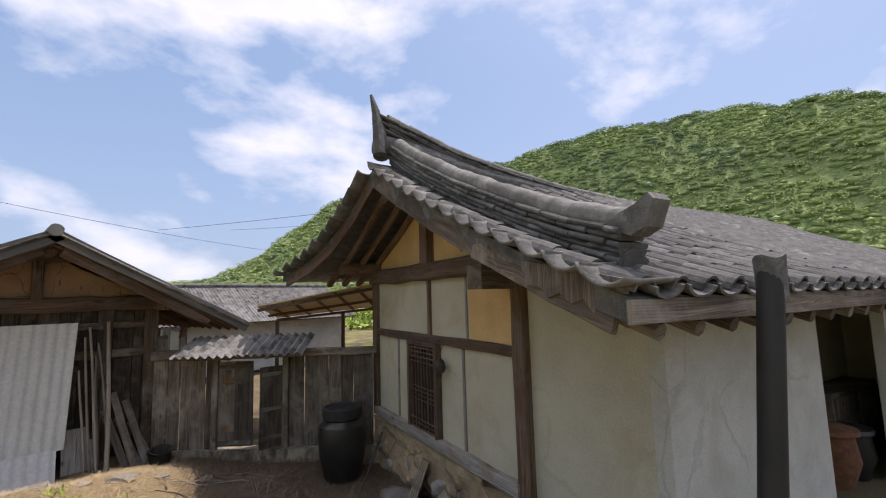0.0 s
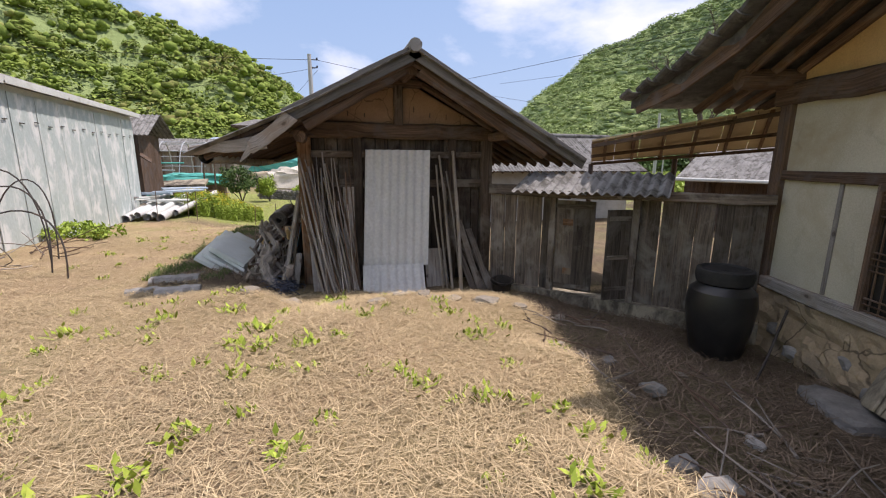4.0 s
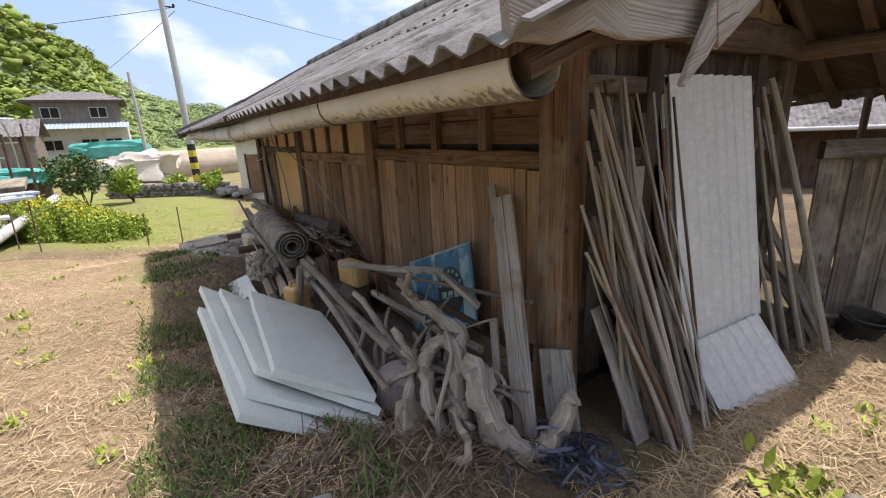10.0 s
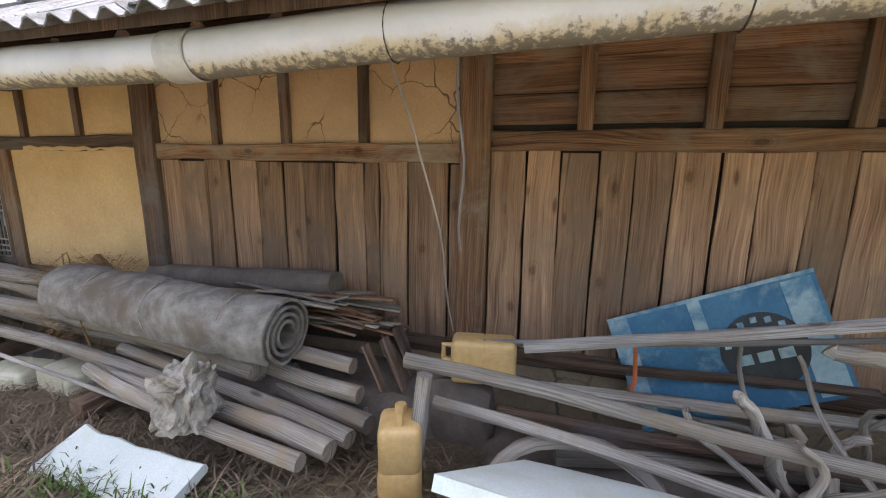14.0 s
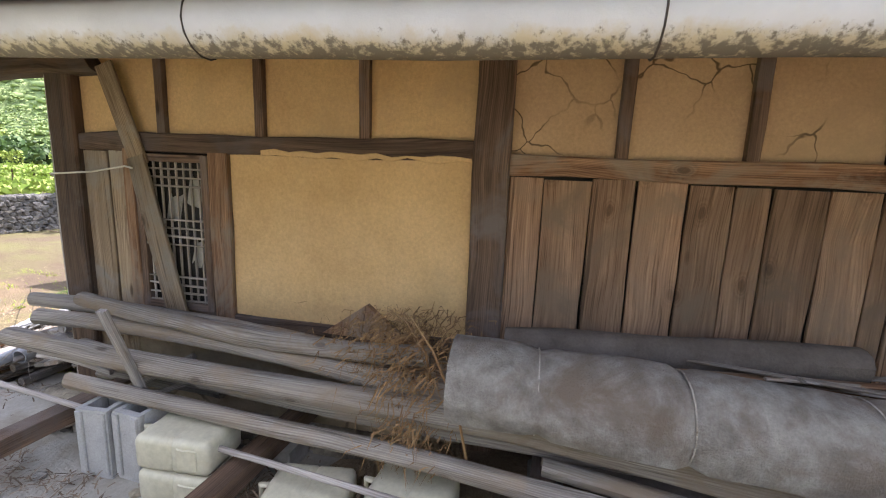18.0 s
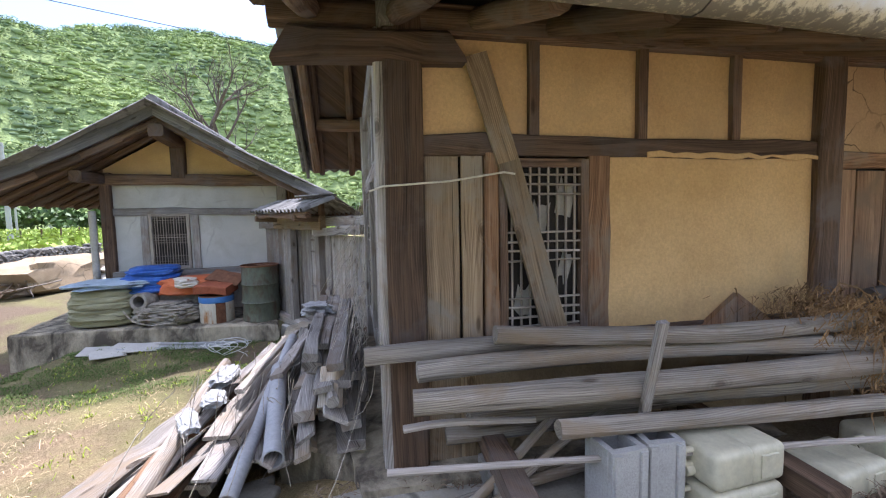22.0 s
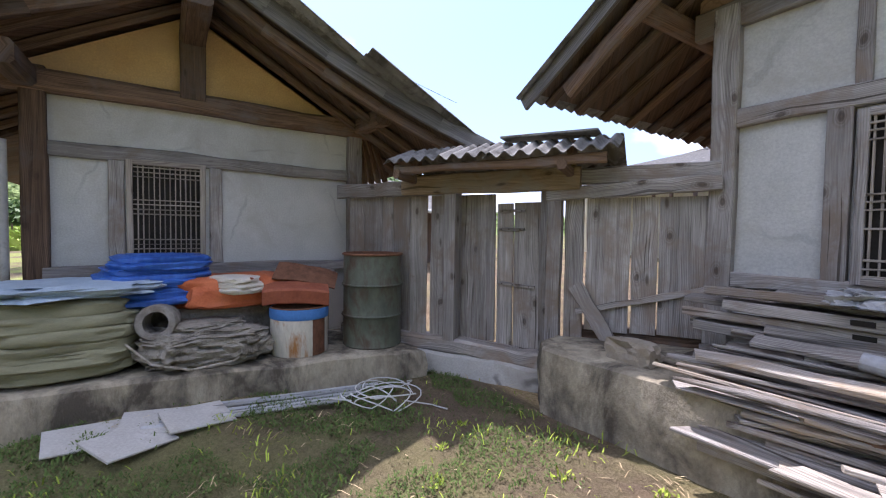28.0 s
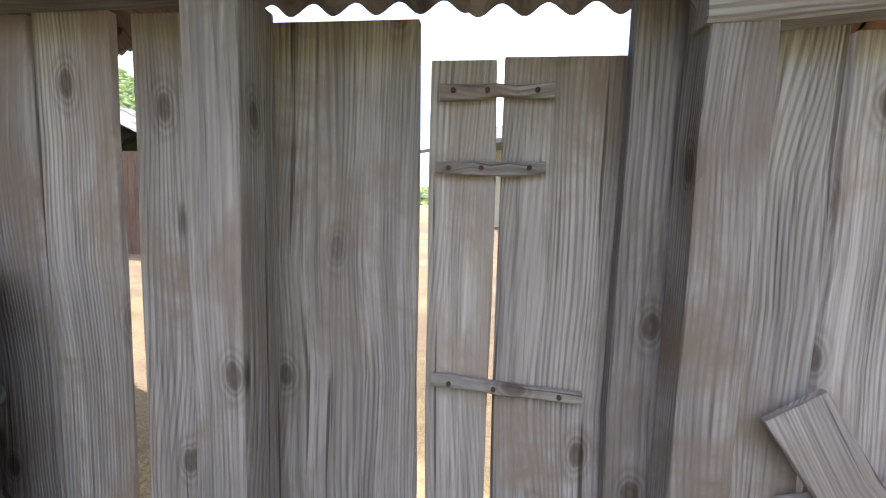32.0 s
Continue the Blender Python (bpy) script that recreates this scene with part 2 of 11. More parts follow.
def surf(name, c1, c2, scale=6.0, rough=0.9, bump=0.3, dist=0.01, stain=None, stain_at=(0.55, 0.7), stain_scale=1.3, fine=45.0,
         cracks=0.0, metal=0.0, rnd=0.0, spec=0.3, islands=False, crack_scale=3.0, stretch=(1, 1, 1), sheen=0.0):
    """A mineral, cloth, painted or earthen surface: two scales of mottling, optional stains and cracks."""
    m, nt, nd, lk, bs = nodes_of(name)
    tc = nd.new("ShaderNodeTexCoord")
    mp = nd.new("ShaderNodeMapping")
    mp.inputs["Scale"].default_value = stretch
    lk.new(tc.outputs["Object"], mp.inputs["Vector"])
    vec = mp.outputs[0]
    if rnd or islands:
        info = nd.new("ShaderNodeNewGeometry" if islands else "ShaderNodeObjectInfo")
        rv = info.outputs["Random Per Island" if islands else "Random"]
        ml = nd.new("ShaderNodeMath")
        ml.operation = "MULTIPLY"
        ml.inputs[1].default_value = 23.0
        lk.new(rv, ml.inputs[0])
        ad = nd.new("ShaderNodeVectorMath")
        ad.operation = "ADD"
        lk.new(vec, ad.inputs[0])
        lk.new(ml.outputs[0], ad.inputs[1])
        vec = ad.outputs[0]
    a = tex_noise(nd, lk, vec, scale, 6, 0.6)
    f = tex_noise(nd, lk, vec, fine, 5, 0.65)
    r = ramp(nd, [(0.32, c1), (0.68, c2)])
    lk.new(a.outputs[0], r.inputs[0])
    fr = ramp(nd, [(0.3, (0.78, 0.78, 0.78)), (0.7, (1.12, 1.12, 1.12))])
    lk.new(f.outputs[0], fr.inputs[0])
    c = mixc(nd, lk, 0.7, r.outputs[0], fr.outputs[0], "MULTIPLY")
    if stain:
        s = tex_noise(nd, lk, vec, stain_scale, 7, 0.65, 0.4)
        sr = ramp(nd, [(stain_at[0], (0, 0, 0)), (stain_at[1], (1, 1, 1))])
        lk.new(s.outputs[0], sr.inputs[0])
        c = mixc(nd, lk, sr.outputs[0], c.outputs[0], stain)
    height = f.outputs[0]
    if cracks:
        nv = tex_noise(nd, lk, vec, 3.0, 3)
        wv = mixc(nd, lk, 0.18, vec, nv.outputs["Color"])
        v = nd.new("ShaderNodeTexVoronoi")
        v.feature = "DISTANCE_TO_EDGE"
        v.inputs["Scale"].default_value = crack_scale
        lk.new(wv.outputs[0], v.inputs["Vector"])
        gate = tex_noise(nd, lk, vec, 1.7, 2)
        gr = ramp(nd, [(0.47, (1, 1, 1)), (0.56, (0, 0, 0))])
        lk.new(gate.outputs[0], gr.inputs[0])
        vr = ramp(nd, [(0.006, (1 - cracks,) * 3), (0.016, (1, 1, 1))])
        lk.new(v.outputs["Distance"], vr.inputs[0])
        cr = mixc(nd, lk, gr.outputs[0], vr.outputs[0], (1.0, 1.0, 1.0))
        c = mixc(nd, lk, 1.0, c.outputs[0], cr.outputs[0], "MULTIPLY")
    if rnd:
        rr = ramp(nd, [(0.0, (1 - rnd,) * 3), (1.0, (1 + 0.5 * rnd,) * 3)])
        lk.new(rv, rr.inputs[0])
        c = mixc(nd, lk, 1.0, c.outputs[0], rr.outputs[0], "MULTIPLY")
    lk.new(c.outputs[0], bs.inputs["Base Color"])
    bs.inputs["Roughness"].default_value = rough
    bs.inputs["Metallic"].default_value = metal
    bs.inputs["Specular IOR Level"].default_value = spec
    if bump:
        ad2 = nd.new("ShaderNodeMath")
        ad2.operation = "ADD"
        lk.new(height, ad2.inputs[0])
        lk.new(a.outputs[0], ad2.inputs[1])
        bp = nd.new("ShaderNodeBump")
        bp.inputs["Strength"].default_value = bump
        bp.inputs["Distance"].default_value = dist
        lk.new(ad2.outputs[0], bp.inputs["Height"])
        lk.new(bp.outputs[0], bs.inputs["Normal"])
    return m


W_GREY = wood("weathered_grey_wood", (0.47, 0.445, 0.42), (0.26, 0.243, 0.228), (0.45, 0.43, 0.41), stain=(0.24, 0.19, 0.15), vary=0.35, rings=0.8, knots=0.8)
W_BROWN = wood("brown_timber", (0.37, 0.22, 0.125), (0.145, 0.075, 0.042), (0.4, 0.35, 0.3), vary=0.4, stain=(0.24, 0.19, 0.14), knots=0.7)
W_SIDE = wood("old_side_boards", (0.46, 0.295, 0.185), (0.25, 0.15, 0.092), (0.38, 0.33, 0.29), vary=0.4, stain=(0.24, 0.165, 0.11), rings=0.45, knots=0.6)
W_TAN = wood("weathered_tan_board", (0.42, 0.32, 0.21), (0.24, 0.17, 0.105), (0.45, 0.41, 0.37), vary=0.3, stain=(0.27, 0.235, 0.19), knots=0.7)
W_OLD = wood("dark_old_timber", (0.25, 0.165, 0.112), (0.095, 0.062, 0.043), (0.42, 0.39, 0.37), vary=0.4, stain=(0.15, 0.12, 0.105), knots=0.4)
W_BLACK = wood("sooty_boards", (0.27, 0.225, 0.185), (0.095, 0.078, 0.066), (0.42, 0.40, 0.39), vary=0.5, stain=(0.26, 0.235, 0.205), knots=0.5)
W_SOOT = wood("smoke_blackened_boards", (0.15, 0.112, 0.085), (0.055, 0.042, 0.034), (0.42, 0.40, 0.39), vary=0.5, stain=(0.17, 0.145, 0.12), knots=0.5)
W_FASCIA = wood("slate_grey_bargeboard", (0.25, 0.243, 0.235), (0.13, 0.125, 0.12), (0.5, 0.5, 0.5), vary=0.25)
W_DRIFT = wood("bleached_driftwood", (0.50, 0.455, 0.40), (0.27, 0.24, 0.205), (0.40, 0.37, 0.34), vary=0.3, stain=(0.30, 0.24, 0.18), knots=0.3)
W_POLE = wood("dry_pole_wood", (0.44, 0.40, 0.35), (0.25, 0.225, 0.195), (0.45, 0.43, 0.41), vary=0.4, stain=(0.27, 0.21, 0.15), knots=0.6)
W_BAMBOO = wood("old_bamboo", (0.45, 0.415, 0.385), (0.24, 0.218, 0.20), (0.6, 0.58, 0.56), vary=0.5)
W_LATTICE = wood("lattice_wood", (0.47, 0.42, 0.36), (0.27, 0.235, 0.20), (0.5, 0.47, 0.45), vary=0.25)
CLAY_YELLOW = surf("ochre_clay_plaster", (0.54, 0.35, 0.155), (0.65, 0.44, 0.21), 2.2, 0.95, 0.4, 0.008, stain=(0.47, 0.33, 0.17), stain_at=(0.54, 0.78), fine=60)
CLAY_CRACK = surf("cracked_clay_plaster", (0.46, 0.305, 0.165), (0.56, 0.385, 0.215), 2.2, 0.95, 0.4, 0.008, cracks=0.72, fine=60, stain=(0.42, 0.29, 0.165), crack_scale=4.2)
CLAY_BROWN = surf("brown_clay_infill", (0.27, 0.17, 0.105), (0.36, 0.235, 0.15), 3.0, 0.95, 0.35, 0.008, cracks=0.5, fine=60)
PLASTER_WHITE = surf("grey_white_lime_plaster", (0.42, 0.415, 0.38), (0.53, 0.525, 0.49), 1.6, 0.92, 0.3, 0.006, stain=(0.36, 0.335, 0.285), stain_at=(0.50, 0.72), stain_scale=1.4, fine=70, cracks=0.16, crack_scale=1.2)
PLASTER_CREAM = surf("cream_plaster", (0.43, 0.40, 0.305), (0.52, 0.49, 0.385), 1.3, 0.92, 0.25, 0.006, stain=(0.37, 0.31, 0.20), stain_at=(0.5, 0.72), stain_scale=1.0, fine=70, cracks=0.09, crack_scale=1.0)
CLAY_WALL = surf("bare_clay_foundation", (0.30, 0.225, 0.14), (0.40, 0.31, 0.20), 4.0, 0.95, 0.6, 0.02, cracks=0.6, fine=40, stain=(0.22, 0.18, 0.13), crack_scale=2.0)
CONCRETE = surf("old_concrete", (0.33, 0.285, 0.205), (0.45, 0.40, 0.30), 3.0, 0.93, 0.7, 0.015, stain=(0.085, 0.072, 0.055), stain_at=(0.40, 0.62), stain_scale=3.2, fine=50, cracks=0.4, crack_scale=0.9, stretch=(1, 1, 0.6))
STONE = surf("field_stone", (0.24, 0.225, 0.205), (0.38, 0.36, 0.33), 7.0, 0.92, 0.7, 0.02, stain=(0.17, 0.165, 0.14), rnd=0.35, fine=35)
STONE_DARK = surf("weathered_wall_stone", (0.15, 0.138, 0.12), (0.28, 0.26, 0.23), 7.0, 0.92, 0.7, 0.02, stain=(0.09, 0.088, 0.075), rnd=0.4, fine=35)
STONE_TAN = surf("earthy_field_stone", (0.27, 0.235, 0.185), (0.40, 0.355, 0.29), 7.0, 0.92, 0.7, 0.02, stain=(0.30, 0.24, 0.16), rnd=0.3, fine=35)
TILE = surf("grey_fired_roof_tile", (0.085, 0.083, 0.08), (0.17, 0.165, 0.16), 9.0, 0.85, 0.6, 0.012, stain=(0.26, 0.26, 0.24), stain_at=(0.56, 0.72), stain_scale=5.0, rnd=0.35, fine=60)
RIDGE_CAP = surf("lichened_ridge_cap", (0.15, 0.145, 0.135), (0.26, 0.25, 0.235), 9.0, 0.88, 0.6, 0.012, stain=(0.34, 0.33, 0.30), stain_at=(0.54, 0.70), stain_scale=6.0, rnd=0.3, fine=60)
SLATE = surf("corrugated_cement_sheet", (0.17, 0.165, 0.155), (0.27, 0.262, 0.25), 2.6, 0.93, 0.6, 0.012, stain=(0.085, 0.08, 0.07), stain_at=(0.48, 0.62), stain_scale=4.4, rnd=0.2, fine=55)
SHEET = surf("pale_fibre_sheet", (0.49, 0.485, 0.465), (0.60, 0.59, 0.565), 1.5, 0.6, 0.1, 0.004, stain=(0.38, 0.36, 0.33), fine=25)
PVC = surf("stained_pvc_pipe", (0.40, 0.385, 0.345), (0.50, 0.485, 0.44), 1.2, 0.55, 0.15, 0.004, stain=(0.20, 0.18, 0.14), stain_at=(0.52, 0.66), stain_scale=4.0, fine=30, spec=0.4)
STEEL_DARK = surf("dark_iron", (0.045, 0.04, 0.037), (0.09, 0.075, 0.065), 9.0, 0.7, 0.3, 0.004, stain=(0.14, 0.075, 0.04), metal=0.3)
RUST_NAIL = surf("rusty_nail", (0.035, 0.022, 0.016), (0.07, 0.04, 0.028), 20.0, 0.8, 0.0)
CONC_APRON = surf("dusty_apron_concrete", (0.29, 0.272, 0.235), (0.38, 0.36, 0.315), 2.0, 0.94, 0.6, 0.012, stain=(0.22, 0.19, 0.145), stain_at=(0.48, 0.68), stain_scale=1.6, fine=55, cracks=0.6, crack_scale=0.8)
CONC_PALE = surf("pale_smooth_concrete", (0.40, 0.385, 0.35), (0.50, 0.485, 0.45), 2.4, 0.93, 0.5, 0.010, stain=(0.30, 0.275, 0.235), stain_at=(0.50, 0.70), stain_scale=2.0, fine=60, cracks=0.5, crack_scale=0.8)
# Near-black colour standing in for the shade of rooms, gaps and slots.
DARK_IN = surf("interior_shade_black", (0.02, 0.018, 0.015), (0.035, 0.03, 0.026), 3.0, 0.95, 0.0)
PAPER = surf("torn_door_paper", (0.27, 0.25, 0.21), (0.36, 0.34, 0.29), 4.0, 0.95, 0.2, 0.004, stain=(0.2, 0.17, 0.12))


# ---- mesh builder ----
BASE = {}


class Geo:
    """Collects vertices, faces and per-vertex UVs of one mesh."""

    def __init__(self):
        self.v, self.f, self.uv, self.smooth = [], [], [], False

    def add(self, vs, fs, uvs=None):
        o = len(self.v)
        self.v += [tuple(p) for p in vs]
        self.uv += uvs if uvs else [(p[0] + p[1], p[2]) for p in vs]
        self.f += [tuple(i + o for i in f) for f in fs]
        return self

    def board(self, p0, p1, w, t, face=(0, 0, 1), bev=0.004, n=3, jit=0.002, w1=None, bow=0.0, skew=0.0):
        """A sawn board from p0 to p1; its broad face looks along face."""
        p0, p1, face = Vector(p0), Vector(p1), Vector(face)
        z = p1 - p0
        length = z.length
        z.normalize()
        y = face - face.dot(z) * z
        y = y.normalized() if y.length > 1e-4 else z.orthogonal().normalized()
        x = y.cross(z)
        w1 = w if w1 is None else w1
        vs, uvs, fs = [], [], []
        u0 = random.uniform(0, 9)
        for k in range(n + 1):
            s = k / n
            ww = (w + (w1 - w) * s) / 2 + random.uniform(-jit, jit)
            tt = t / 2
            b = min(bev, ww * 0.45, tt * 0.9)
            sk = skew * (1 if k == n else -1 if k == 0 else 0)
            c = p0 + z * (length * s) + y * (bow * 4 * s * (1 - s)) + x * random.uniform(-jit, jit)
            ring = [(-ww + b, -tt), (ww - b, -tt), (ww, -tt + b), (ww, tt - b), (ww - b, tt), (-ww + b, tt), (-ww, tt - b), (-ww, -tt + b), (-ww + b, -tt)]
            acc, last = 0.0, None
            for q in ring:
                if last:
                    acc += math.dist(q, last)
                last = q
                vs.append(c + x * q[0] + y * q[1] + z * (sk * q[0] / max(ww, 1e-4)))
                uvs.append((u0 + acc, s * length))
        for k in range(n):
            for i in range(8):
                a = k * 9 + i
                fs.append((a, a + 1, a + 10, a + 9))
        fs.append(tuple(range(7, -1, -1)))
        fs.append(tuple(n * 9 + i for i in range(8)))
        return self.add(vs, fs, uvs)

    def box(self, lo, hi, bev=0.0):
        (x0, y0, z0), (x1, y1, z1) = lo, hi
        return self.board(((x0 + x1) / 2, (y0 + y1) / 2, z0), ((x0 + x1) / 2, (y0 + y1) / 2, z1), x1 - x0, y1 - y0, (0, 1, 0), bev, 1, 0.0)

    def prism(self, poly, z0, z1):
        """An upright prism over a plan polygon (counter-clockwise); z0, z1 may be lists."""
        n = len(poly)
        za = z0 if isinstance(z0, (list, tuple)) else [z0] * n
        zb = z1 if isinstance(z1, (list, tuple)) else [z1] * n
        vs = [(x, y, z) for (x, y), z in zip(poly, za)] + [(x, y, z) for (x, y), z in zip(poly, zb)]
        fs = [(i, (i + 1) % n, n + (i + 1) % n, n + i) for i in range(n)] + [tuple(range(n - 1, -1, -1)), tuple(range(n, 2 * n))]
        return self.add(vs, fs)

    def tube(self, pts, rad, seg=8, cap=True, wob=0.0, flat=1.0):
        pts = [Vector(p) for p in pts]
        n = len(pts)
        rr = rad if isinstance(rad, (list, tuple)) else [rad] * n
        vs, uvs, fs = [], [], []
        side = None
        acc, u0 = random.uniform(0, 9), random.uniform(0, 9)
        for k, p in enumerate(pts):
            d = (pts[min(k + 1, n - 1)] - pts[max(k - 1, 0)]).normalized()
            if side is None:
                side = d.orthogonal().normalized()
            side = (side - side.dot(d) * d).normalized()
            up = d.cross(side)
            if k:
                acc += (p - pts[k - 1]).length
            for i in range(seg + 1):
                a = 2 * math.pi * i / seg
                r = rr[k] * (1 + (wob * math.sin(3 * a + k * 1.7 + u0) if wob else 0))
                vs.append(p + side * (r * math.cos(a)) + up * (r * flat * math.sin(a)))
                uvs.append((u0 + a * rr[k], acc))
        m = seg + 1
        for k in range(n - 1):
            for i in range(seg):
                a = k * m + i
                fs.append((a, a + 1, a + m + 1, a + m))
        if cap:
            fs.append(tuple(range(seg - 1, -1, -1)))
            fs.append(tuple((n - 1) * m + i for i in range(seg)))
        self.smooth = True
        return self.add(vs, fs, uvs)

    def lathe(self, prof, at, seg=28, axis=None):
        """A turned body; prof holds (radius, height) from bottom to top."""
        q = Vector(axis).to_track_quat("Z", "Y") if axis else None
        vs, uvs, fs = [], [], []
        for k, (r, h) in enumerate(prof):
            for i in range(seg + 1):
                a = 2 * math.pi * i / seg
                p = Vector((r * math.cos(a), r * math.sin(a), h))
                vs.append(Vector(at) + (q @ p if q else p))
                uvs.append((a * 0.3, h))
        m = seg + 1
        for k in range(len(prof) - 1):
            for i in range(seg):
                a = k * m + i
                fs.append((a, a + 1, a + m + 1, a + m))
        self.smooth = True
        return self.add(vs, fs, uvs)

    def corrugated(self, o, across, along, normal, pitch=0.135, amp=0.019, thick=0.007, rows=3, sag=0.0, per=6):
        """A wavy sheet from corner o; across and along are its edge vectors."""
        o, across, along, normal = Vector(o), Vector(across), Vector(along), Vector(normal).normalized()
        nx = max(4, int(round(across.length / pitch * per)))
        vs, uvs, fs = [], [], []
        ph = random.uniform(0, 6.28)
        for side in (0, 1):
            for j in range(rows + 1):
                for i in range(nx + 1):
                    s, t = i / nx, j / rows
                    h = amp * math.sin(2 * math.pi * s * across.length / pitch + ph) - side * thick - sag * 4 * t * (1 - t)
                    vs.append(o + across * s + along * t + normal * h)
                    uvs.append((s * across.length, t * along.length))
        m = nx + 1
        b = (rows + 1) * m
        for j in range(rows):
            for i in range(nx):
                a = j * m + i
                fs.append((a, a + 1, a + m + 1, a + m))
                fs.append((b + a, b + a + m, b + a + m + 1, b + a + 1))
        for i in range(nx):
            fs.append((i, b + i, b + i + 1, i + 1))
            a = rows * m + i
            fs.append((a, a + 1, b + a + 1, b + a))
        for j in range(rows):
            a = j * m
            fs.append((a, a + m, b + a + m, b + a))
            a = j * m + nx
            fs.append((a, b + a, b + a + m, a + m))
        self.smooth = True
        return self.add(vs, fs, uvs)

    def lump(self, at, size, rough=0.25, sub=2, seed=0, rot=0.0):
        """An uneven rounded stone or clod."""
        bm = bmesh.new()
        bmesh.ops.create_icosphere(bm, subdivisions=sub, radius=1)
        cs, sn = math.cos(rot), math.sin(rot)
        vs = []
        for q in bm.verts:
            p = q.co * (1 + rough * noise.noise(q.co * 1.3 + Vector((seed * 3.1, seed * 1.7, seed)))+ 0.5 * rough * noise.noise(q.co * 3.1 + Vector((seed, 0, seed * 2.3))))
            p = Vector((max(-0.8, min(0.8, p.x)) * size[0], max(-0.8, min(0.8, p.y)) * size[1], max(-0.75, min(0.75, p.z)) * size[2]))
            vs.append(Vector((p.x * cs - p.y * sn, p.x * sn + p.y * cs, p.z)) + Vector(at))
        bm.verts.index_update()
        fs = [tuple(q.index for q in f.verts) for f in bm.faces]
        bm.free()
        return self.add(vs, fs)

    def ob(self, name, mat, parent=None, label=""):
        base = BASE[parent.name] if parent else None
        me = bpy.data.meshes.new(name)
        if base:
            me.from_pydata([(x - base[0], y - base[1], z - base[2]) for x, y, z in self.v], [], self.f)
        else:
            c = [sum(q[i] for q in self.v) / len(self.v) for i in range(2)] + [min(q[2] for q in self.v)]
            me.from_pydata([(x - c[0], y - c[1], z - c[2]) for x, y, z in self.v], [], self.f)
        ul = me.uv_layers.new(name="UVMap")
        idx = np.empty(len(me.loops), dtype=np.int32)
        me.loops.foreach_get("vertex_index", idx)
        ul.data.foreach_set("uv", np.array(self.uv, dtype=np.float32)[idx].ravel())
        if self.smooth:
            me.polygons.foreach_set("use_smooth", np.ones(len(me.polygons), dtype=bool))
            me.update()
            me.set_sharp_from_angle(angle=radians(40))
        me.materials.append(mat)
        me.update()
        o = new(name, me)
        if parent:
            o.parent = parent
            BASE[o.name] = base
        else:
            o.location = c
            BASE[o.name] = tuple(c)
        if label:
            o["label"] = label
        return o


def thing(name, at, label, category, group="", kind=""):
    e = new(name)
    e.location = at
    e.empty_display_size = 0.1
    BASE[e.name] = tuple(at)
    return tagged(e, label, category, group, kind)


def lone(g, name, mat, label, category, group="", kind=""):
    return tagged(g.ob(name, mat), label, category, group, kind)


def lerp(a, b, s):
    return tuple(p + (q - p) * s for p, q in zip(a, b))


# ---- ground ----
LEVELS = [(-0.2, -1.5, 0.15), (-0.5, 1, -0.08), (0.6, 2.6, -0.33), (1.0, 4.6, -0.46), (-0.75, 5.5, -0.31), (0.14, 5.5, -0.42), (0.33, 6.45, -0.44),
          (1.2, 6.4, -0.53), (-1.84, 6.9, -0.38), (-2.76, 8.4, -0.47), (-0.94, 7.6, -0.66), (0.6, 7.6, -0.74), (2.0, 7.6, -0.8), (3.07, 6.4, -0.9),
          (3.6, 5, -0.98), (3.0, 3.2, -0.95), (2.6, 1.5, -0.85), (2.1, 3.5, -0.8), (2.0, 5.3, -0.72), (-3.7, 9.6, -0.51), (-3.55, 12.1, -0.55),
          (-4.1, 12.2, -0.58), (-1.4, 9.5, -0.78), (-1.4, 12, -0.78), (-2.2, 11, -0.68), (-3.4, 15, -0.75), (-1.24, 16, -0.9), (-3.2, 17, -1.02),
          (1.2, 18.1, -1.32), (2.4, 19.95, -1.43), (3.8, 18.2, -1.33), (3.75, 19.4, -1.29), (2.6, 17.5, -1.30), (-0.5, 18, -1.21), (-2, 19, -1.3), (0, 20.5, -1.5), (1, 22, -1.55), (4, 22, -1.6)]
FAR_LEVELS = [(-6, 5, -0.4), (-8, 12, -0.55), (-6, 18, -0.75), (8, 15, -1.2), (6, 8, -1.15), (3, 12, -1.1), (-5, -2, 0.1), (6, -3, -0.6), (-3, 25, -0.95),
              (6, 26, -1.35), (14, 26, -1.4), (20, 10, -1.4), (-20, 10, -0.7), (-15, 30, -0.9), (0, 45, -1.3), (20, 45, -1.4), (0, -20, 0.0), (40, 0, -1.0), (-60, 30, -1.0), (60, 60, -1.4), (0, 110, -1.4)]
LV = np.array(LEVELS + FAR_LEVELS)


def gz(x, y):
    d2 = (LV[:, 0] - x) ** 2 + (LV[:, 1] - y) ** 2 + 0.02
    w = d2 ** -1.7
    return float((w * LV[:, 2]).sum() / w.sum())


def axis_steps(lo, hi, step, far):
    inner = list(np.arange(lo, hi + 1e-6, step))
    out, s = [], step
    left, right = [], []
    x = lo
    while x > -far:
        s *= 1.18
        x -= s
        left.append(x)
    s, x = step, hi
    while x < far:
        s *= 1.18
        x += s
        right.append(x)
    return left[::-1] + inner + right


